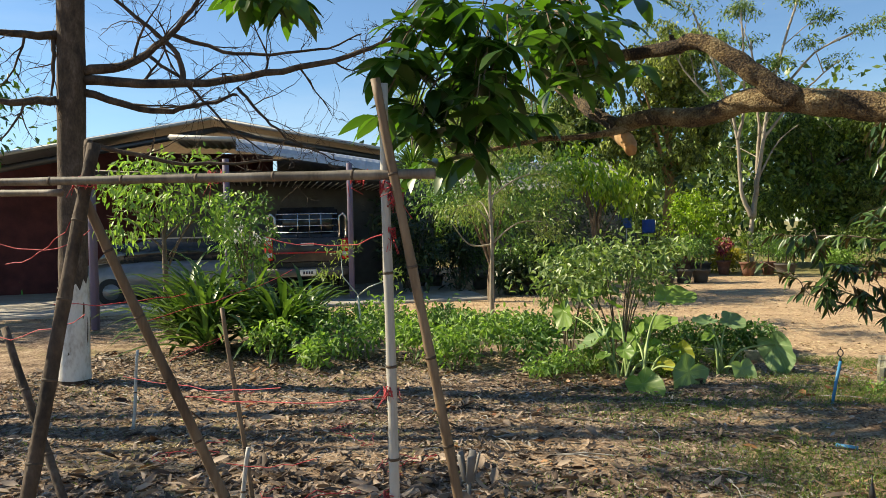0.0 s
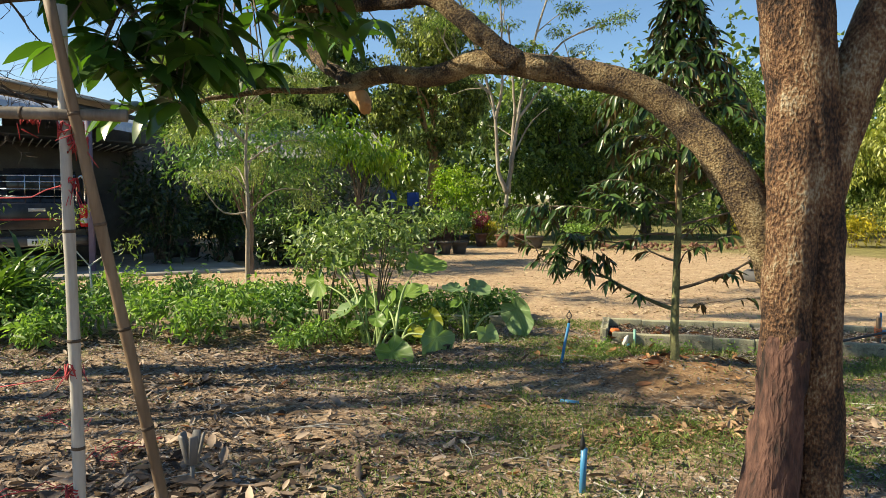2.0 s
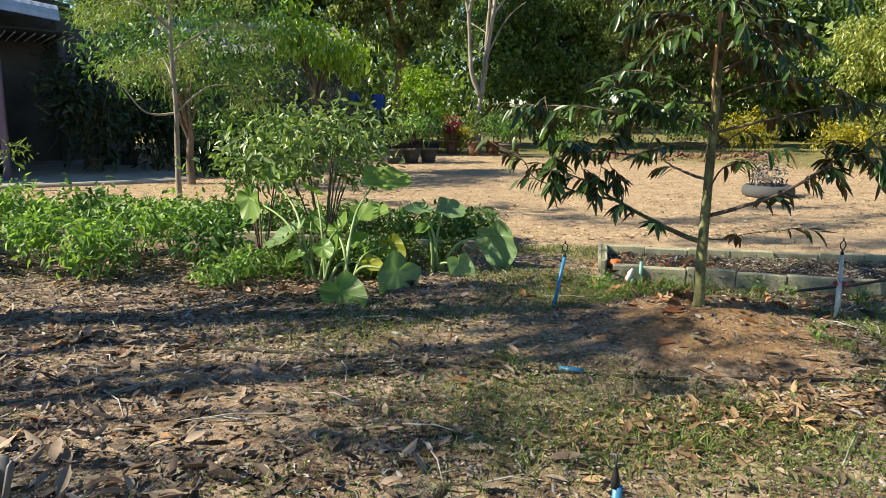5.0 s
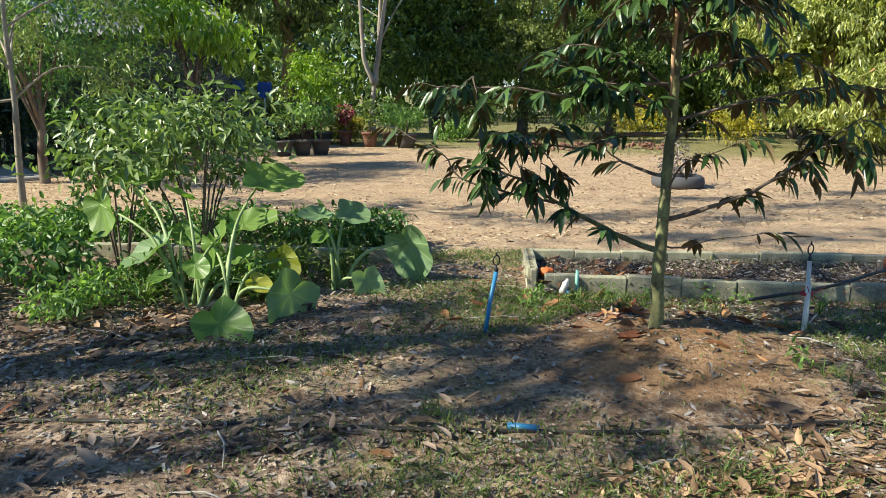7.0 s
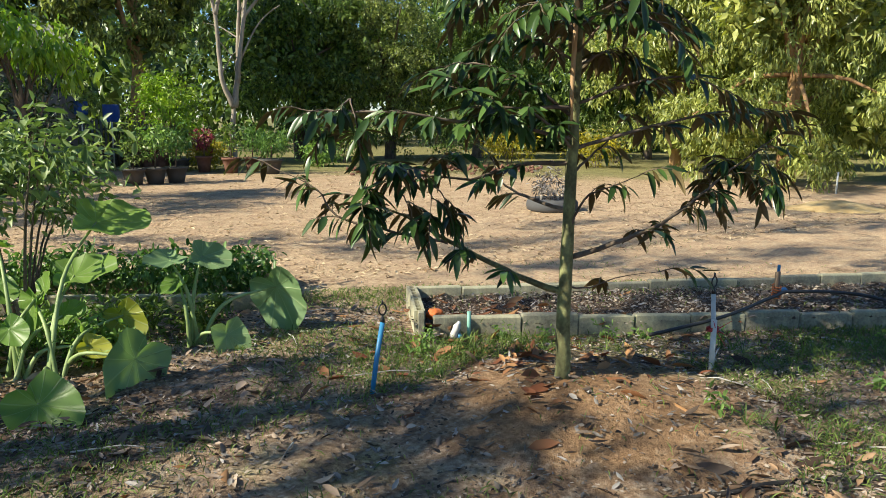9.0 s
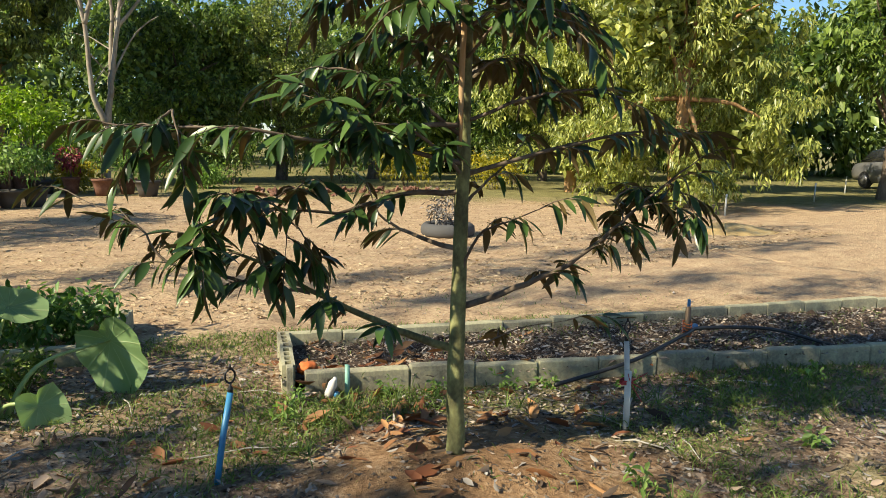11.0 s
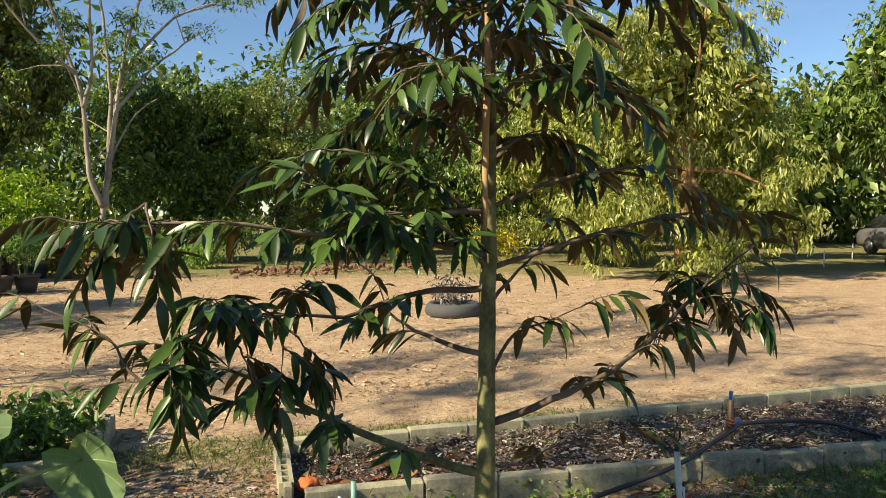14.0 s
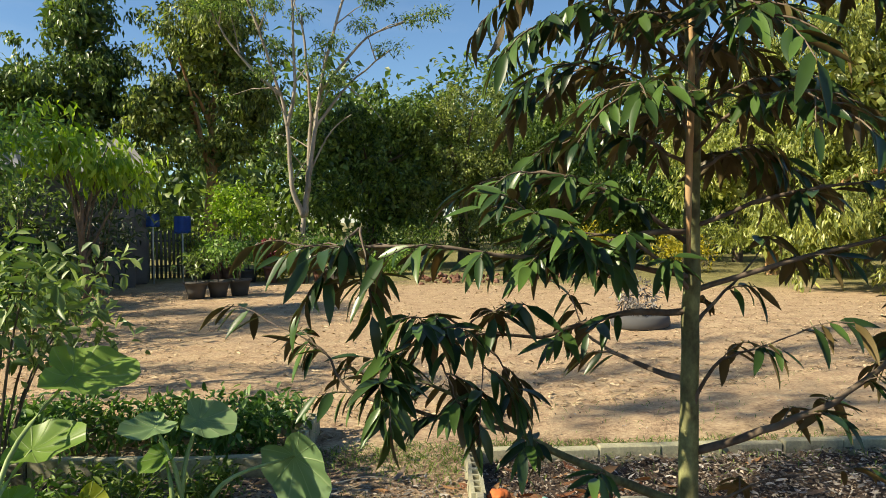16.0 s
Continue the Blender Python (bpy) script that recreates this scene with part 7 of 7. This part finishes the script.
    T("orchard_tree", 34.5, 11.5, 0.2, 3.4, [(0, 0, 6.2, 3.4, 3.2, 2.6), (2.0, -1.5, 4.0, 2.6, 2.4, 2.2), (-2.0, 1.2, 4.4, 2.6, 2.4, 2.2)], 330, 28, 0.36, (0.3, 0.36), "tree_a", "bark_mid", "dark green orchard tree at the far side", seed=364, hang=0.8)
    for i, (x, y, r, h, m) in enumerate(((17.2, 20.5, 0.9, 1.1, "yellow_leaf"), (15.4, 22.5, 0.8, 1.3, "yellow_leaf"), (8.6, 26.0, 0.8, 1.0, "herb"), (11.0, 25.6, 1.2, 1.4, "tree_c"), (9.6, 24.2, 0.5, 0.6, "herb"), (14.5, 24.8, 1.1, 1.3, "tree_c"), (19.6, 22.2, 1.1, 1.5, "tree_b"), (4.4, 26.6, 0.8, 1.6, "tree_b"), (6.2, 23.9, 0.5, 0.8, "yellow_leaf"), (3.2, 27.2, 1.0, 2.2, "tree_a"), (0.4, 26.6, 1.0, 2.2, "tree_a"))):
        bushy("garden_shrub", x, y, r, h, 120, 12, (0.12, 0.36), m, "yellow-flowering garden shrub at the yard's edge" if m == "yellow_leaf" else "green garden shrub at the yard's edge", 370 + i, 7, 0.13, category="shrub", low=0.1)
    # unseen trees added beside and behind the path to cast shade
    T("shade_tree", -13.6, 12.4, 0.2, 3.2, [(0, 0, 4.6, 2.0, 1.8, 1.3), (1.6, 1.2, 4.4, 1.6, 1.6, 1.2), (-0.8, 2.6, 4.6, 1.8, 1.6, 1.4), (-1.8, 4.6, 4.8, 1.8, 1.7, 1.3)], 700, 15, 0.24, (0.2, 0.36), "mango_leaf", "bark_dark", "unseen leafy tree added to shade the carport", seed=382, shell=0.3)
    # wide unseen tree added outside the garden: layered loose boughs dapple beds and yard
    rng = np.random.default_rng(388)
    tiers = []
    reach = 1 / math.tan(SUN_EL)
    # wanted shade patches on the ground; boughs go back along the sun from them
    low = ((2.75, 7.0, 0.6, 0.3), (1.8, 6.5, 1.0, 0.22), (2.6, 6.0, 0.7, 0.22), (3.3, 6.0, 0.5, 0.25), (1.7, 4.6, 0.7, 0.3), (-0.3, 4.3, 0.8, 0.25), (-2.2, 4.2, 1.0, 0.35), (3.7, 5.05, 0.6, 0.12), (5.6, 6.3, 0.9, 0.25), (6.5, 7.2, 1.0, 0.3), (3.4, 5.6, 0.5, 0.2), (2.2, 5.6, 0.6, 0.2), (-3.3, 6.0, 0.9, 0.25), (5.2, 5.2, 0.7, 0.12), (4.6, 7.6, 0.5, 0.12), (0.6, 5.6, 0.7, 0.1), (6.2, 6.9, 0.9, 0.22), (7.6, 6.4, 1.2, 0.3), (5.0, 6.9, 0.5, 0.14), (8.2, 5.6, 1.2, 0.3))
    high = ((6.5, 8.9, 1.5, 0.18), (8.8, 8.3, 1.6, 0.2), (7.5, 9.6, 1.2, 0.12), (10.5, 9.5, 1.8, 0.2), (12.0, 11.0, 2.0, 0.2), (5.4, 10.2, 1.0, 0.12), (8.5, 11.2, 1.4, 0.1), (13.0, 9.0, 2.0, 0.3), (14.0, 10.3, 2.2, 0.3), (17.0, 12.0, 2.5, 0.4), (20.0, 13.0, 2.6, 0.4), (10.0, 7.2, 1.5, 0.25), (7.2, 8.3, 1.2, 0.15), (6.8, 10.3, 1.4, 0.1), (9.5, 10.3, 1.5, 0.12), (5.0, 16.6, 1.8, 0.9), (3.5, 17.6, 1.6, 0.8), (4.0, 15.4, 1.2, 0.4))
    for z, spots in ((6.5, low), (9.0, high)):
        for x, y, rx, ry in spots:
            tiers.append((x - math.cos(SHADOW) * reach * z + 12.5, y - math.sin(SHADOW) * reach * z - 6.0, z + rng.uniform(-0.2, 0.2), rx, ry, 0.25))
    T("shade_tree", -12.5, 6.0, 0.17, 5.6, tiers, 2200, 4, 0.17, (0.19, 0.36), "mango_leaf", "bark_dark", "unseen wide tree added so its layered boughs dapple the garden", seed=389, shell=0.1, limbs=12)
    T("shade_tree", -3.4, -6.0, 0.2, 4.0, [(0, 0, 6.0, 2.6, 2.4, 1.7), (1.5, 1.5, 5.2, 1.6, 1.6, 1.4)], 280, 13, 0.26, (0.2, 0.34), "mango_leaf", "bark_dark", "unseen leafy tree added behind the path", seed=383)
    # distant woods closing the view
    rng = np.random.default_rng(390)
    blobs = []
    for a in np.arange(-60, 110, 1.7):
        r = rng.uniform(38, 60)
        x, y = math.sin(radians(a)) * r, math.cos(radians(a)) * r
        if -30 < x < -5 and y < 34:
            continue
        h = rng.uniform(3.2, 6.0) * (r / 46) * (1.7 if 3 < a < 75 else 1.0)
        blobs.append((x, y, h * 0.55, rng.uniform(2.2, 3.6), rng.uniform(2.2, 3.6), h * 0.55))
    base, way, up, ln, wd = crown_arrays(blobs, 8000, 12, 0.5, (0.55, 0.5), rng, 0.4, 0.5)
    base[:, 2] = np.maximum(base[:, 2], 0.1)
    tagged(part("far_woods", leaves_mesh("far_woods", base, way, up, ln, wd), "tree_a"), "band of dense green woods behind the yard", "trees", kind="stuff")


row_of_trees()


# ---------------------------------------------------------------- litter, grass, grit
def scatter(n, rng, density):
    """Random places by a density function of x, y."""
    out = []
    while len(out) < n:
        x, y = rng.uniform(-5.5, 8.5, 8000), rng.uniform(2.2, 9.3, 8000)
        k = rng.random(8000) < density(x, y)
        out.extend(zip(x[k], y[k]))
    return np.array(out[:n])


def in_bed(x, y):
    f = (x - 3.66) * 0.442 + (y - 7.42) * 0.897
    b = (x - 3.98) * 0.355 + (y - 8.12) * 0.935
    return (f > -0.06) & (b < 0.06) & ((x - 3.66) * 0.897 - (y - 7.42) * 0.442 > -0.1)


def lie(xy, rng, lift=0.0):
    z = gz(xy[:, 0], xy[:, 1]) + lift
    return np.column_stack([xy, z + rng.uniform(0.002, 0.014, len(xy)) + np.where(in_bed(xy[:, 0], xy[:, 1]), 0.085, 0)])


def beyond(x, y):
    return 0.37 * x + 0.93 * y


def litter():
    rng = np.random.default_rng(401)
    patch = lambda x, y: 0.5 + 0.5 * np.sin(x * 2.1 + 1.3 * np.sin(y * 1.7)) * np.cos(y * 2.6 + x)
    near = lambda x, y: np.where(beyond(x, y) > 9.0, 0.03, 1.0)
    left = lambda x, y: near(x, y) * np.clip(1.15 - 0.28 * (x + 0.6), 0.12, 1.0) * (0.35 + 0.65 * patch(x, y))
    dur = lambda x, y: near(x, y) * np.exp(-((x - 4.0) ** 2 + (y - 6.9) ** 2) / 0.7)
    even = lambda x, y: near(x, y) * (0.3 + 0.7 * patch(x + 2, y + 1)) * np.where((x - 3.75) ** 2 + (y - 5.65) ** 2 < 0.6, 0.3, 1.0)
    for name, n, fn, size, mat, lab in (("dry_leaves", 9500, left, (0.08, 0.32), "dry_leaf", "brown dry fallen leaves scattered on soil"), ("pile_leaves", 3800, lambda x, y: np.exp(-((x + 1.2) / 1.6) ** 2 - ((y - 4.0) / 0.7) ** 2) + 0.12 * left(x, y), (0.125, 0.36), "dry_leaf", "heap of large brown dry leaves"), ("grey_leaves", 19000, even, (0.05, 0.34), "grey_leaf", "faded grey-brown fallen leaves on soil"),
                                         ("rust_leaves", 330, lambda x, y: near(x, y) * np.exp(-((x - 1.05) / 0.42) ** 2 - ((y - 7.4) / 0.28) ** 2), (0.1, 0.36), "tan_leaf", "tan dry leaves heaped under elephant ears"), ("rust_leaves", 230, dur, (0.12, 0.42), "rust_leaf", "large rust-coloured fallen leaves beside the blocks"), ("rust_leaves", 1000, lambda x, y: near(x, y) * np.exp(-((x - 3.15) / 0.75) ** 2 - ((y - 4.55 - 0.1 * (x - 3.15)) / 0.28) ** 2), (0.082, 0.34), "tan_leaf", "tan and rust-coloured leaves drifted beside the hose"), ("rust_leaves", 260, left, (0.11, 0.4), "rust_leaf", "orange-brown fallen leaves on soil"),
                                         ("litter_chips", 85000, lambda x, y: near(x, y) * (0.6 + 0.4 * patch(x + 2, y + 1)) * np.where((x - 3.75) ** 2 + (y - 5.75) ** 2 < 0.55, 0.3, 1.0), (0.024, 0.55), "chip", "small bits of leaf and twig on soil")):
        xy = scatter(n, rng, fn)
        b = lie(xy, rng)
        a = rng.uniform(0, 2 * math.pi, n)
        way = np.column_stack([np.cos(a), np.sin(a), rng.normal(0, 0.22, n)])
        up = np.column_stack([rng.normal(0, 0.5, n), rng.normal(0, 0.5, n), rng.choice([-1.0, 1.0], n)])
        s = size[0] * rng.uniform(0.6, 1.35, n)
        tagged(part(name, (leaves_mesh if n > 20000 else curled_mesh)(name, b, way, up, s, s * size[1] * rng.uniform(0.7, 1.2, n), -0.05), mat), lab, "leaf litter", kind="stuff")
    g = lambda x, y: np.where(beyond(x, y) > 9.6, 0.02, np.clip(0.12 + 0.25 * (x - 0.5), 0.03, 1)) * np.clip(patch(x * 0.8 + 3, y * 0.9) * 1.5 - 0.35, 0.03, 1) * np.where(((x - 3.75) ** 2 + (y - 5.75) ** 2) < 0.9, 0.03, 1) * np.where(in_bed(x, y), 0.05, 1)
    n = 60000
    xy = scatter(n, rng, g)
    b = lie(xy, rng, -0.01)
    way = np.column_stack([rng.normal(0, 0.55, n), rng.normal(0, 0.55, n), np.ones(n)])
    up = np.column_stack([rng.normal(size=(n, 2)), np.full(n, 0.2)])
    s = rng.uniform(0.03, 0.1, n)
    tagged(part("grass", leaves_mesh("grass", b, way, up, s, np.full(n, 0.006), 0.3), "grass"), "sparse short green grass between dry leaves", "grass", kind="stuff")
    # dry straw on the bare yard
    n = 22000
    x, y = rng.uniform(-3, 15, n), 9.2 + 13 * rng.random(n) ** 1.5
    k = (beyond(x, y) > 9.3) & ~in_bed(x, y)
    x, y = x[k], y[k]
    n = len(x)
    a = rng.uniform(0, 6.28, n)
    b = np.column_stack([x, y, gz(x, y) * np.exp(-np.maximum(np.abs(y - 5) - 8, 0)) * 0.5 + 0.012])
    way = np.column_stack([np.cos(a), np.sin(a), rng.normal(0, 0.15, n)])
    up = np.column_stack([rng.normal(0, 0.4, (n, 2)), np.ones(n)])
    s = rng.uniform(0.03, 0.1, n)
    tagged(part("straw", leaves_mesh("straw", b, way, up, s, rng.uniform(0.006, 0.03, n)), "straw"), "dry straw and bleached leaves on the sandy yard", "straw", kind="stuff")
    # fallen twigs
    bm = bmesh.new()
    for x, y in scatter(150, rng, even):
        a, L = rng.uniform(0, 6.28), rng.uniform(0.12, 0.5)
        z = float(gz(x, y)) + 0.012
        p = Vector((x, y, z))
        d = Vector((math.cos(a), math.sin(a), 0)) * L
        tube(bm, [p, p + d * 0.5 + Vector((0.02, 0.02, 0.01)), p + d], [0.005, 0.004, 0.002], 4, cap=False)
    tagged(part("fallen_twigs", bm, "bamboo_grey"), "thin grey twigs lying among dry leaves", "twigs", kind="stuff")
    # mulch on the bed
    n = 15000
    u, v = rng.uniform(0.1, 10.5, n), rng.uniform(0.05, 0.95, n)
    fr, fd, br, bd = np.array([3.66, 7.42]), np.array([0.897, -0.442]), np.array([3.98, 8.12]), np.array([0.935, -0.355])
    xy = (fr + fd * u[:, None]) * (1 - v[:, None]) + (br + bd * u[:, None]) * v[:, None]
    b = np.column_stack([xy, np.full(n, 0.07) + rng.uniform(0, 0.025, n)])
    a = rng.uniform(0, 6.28, n)
    way = np.column_stack([np.cos(a), np.sin(a), rng.normal(0, 0.4, n)])
    up = np.column_stack([rng.normal(0, 0.5, (n, 2)), np.ones(n)])
    s = rng.uniform(0.012, 0.034, n)
    tagged(part("mulch", leaves_mesh("mulch", b, way, up, s, s * 0.45), "chip"), "brown leaf mulch covering the raised bed", "mulch", kind="stuff")


litter()


def weeds():
    rng = np.random.default_rng(431)
    for i, (x, y) in enumerate(((4.05, 7.02), (4.35, 6.88), (4.7, 6.72), (4.95, 6.62), (3.6, 7.2), (5.3, 6.3), (3.45, 7.05), (6.4, 5.75))):
        bushy("weed", x, y, 0.05 + 0.03 * rng.random(), 0.06 + 0.04 * rng.random(), 9, 5, (0.04, 0.4), "herb", "small green weed at the foot of the blocks", 440 + i, 3, 0.03, "small weeds", low=0.1)
    for i, (x, y, r) in enumerate(((3.75, 6.95, 0.14), (4.1, 6.85, 0.16), (3.55, 6.9, 0.13), (4.75, 5.95, 0.1), (5.2, 6.1, 0.16), (5.6, 5.8, 0.17), (4.5, 6.4, 0.13), (6.0, 5.5, 0.18), (3.3, 6.6, 0.12), (2.2, 5.5, 0.13), (4.25, 5.2, 0.13), (3.1, 4.6, 0.12), (2.7, 4.3, 0.12))):
        strap_plant("grass_tuft", x, y, r, 0.07, 40, 0.007, "grass", "tuft of short yellow-green grass", 460 + i, "grass", float(gz(x, y)), 3, 0.07)
    bushy("seedling", 4.2, 5.4, 0.06, 0.09, 7, 4, (0.05, 0.45), "herb", "bright green seedling on the earth mound", 480, 4, 0.03, "small weeds", low=0.1)
    bushy("seedling", 5.35, 5.25, 0.07, 0.09, 7, 4, (0.055, 0.45), "herb", "bright green seedling among dry leaves", 481, 4, 0.03, "small weeds", low=0.1)


weeds()
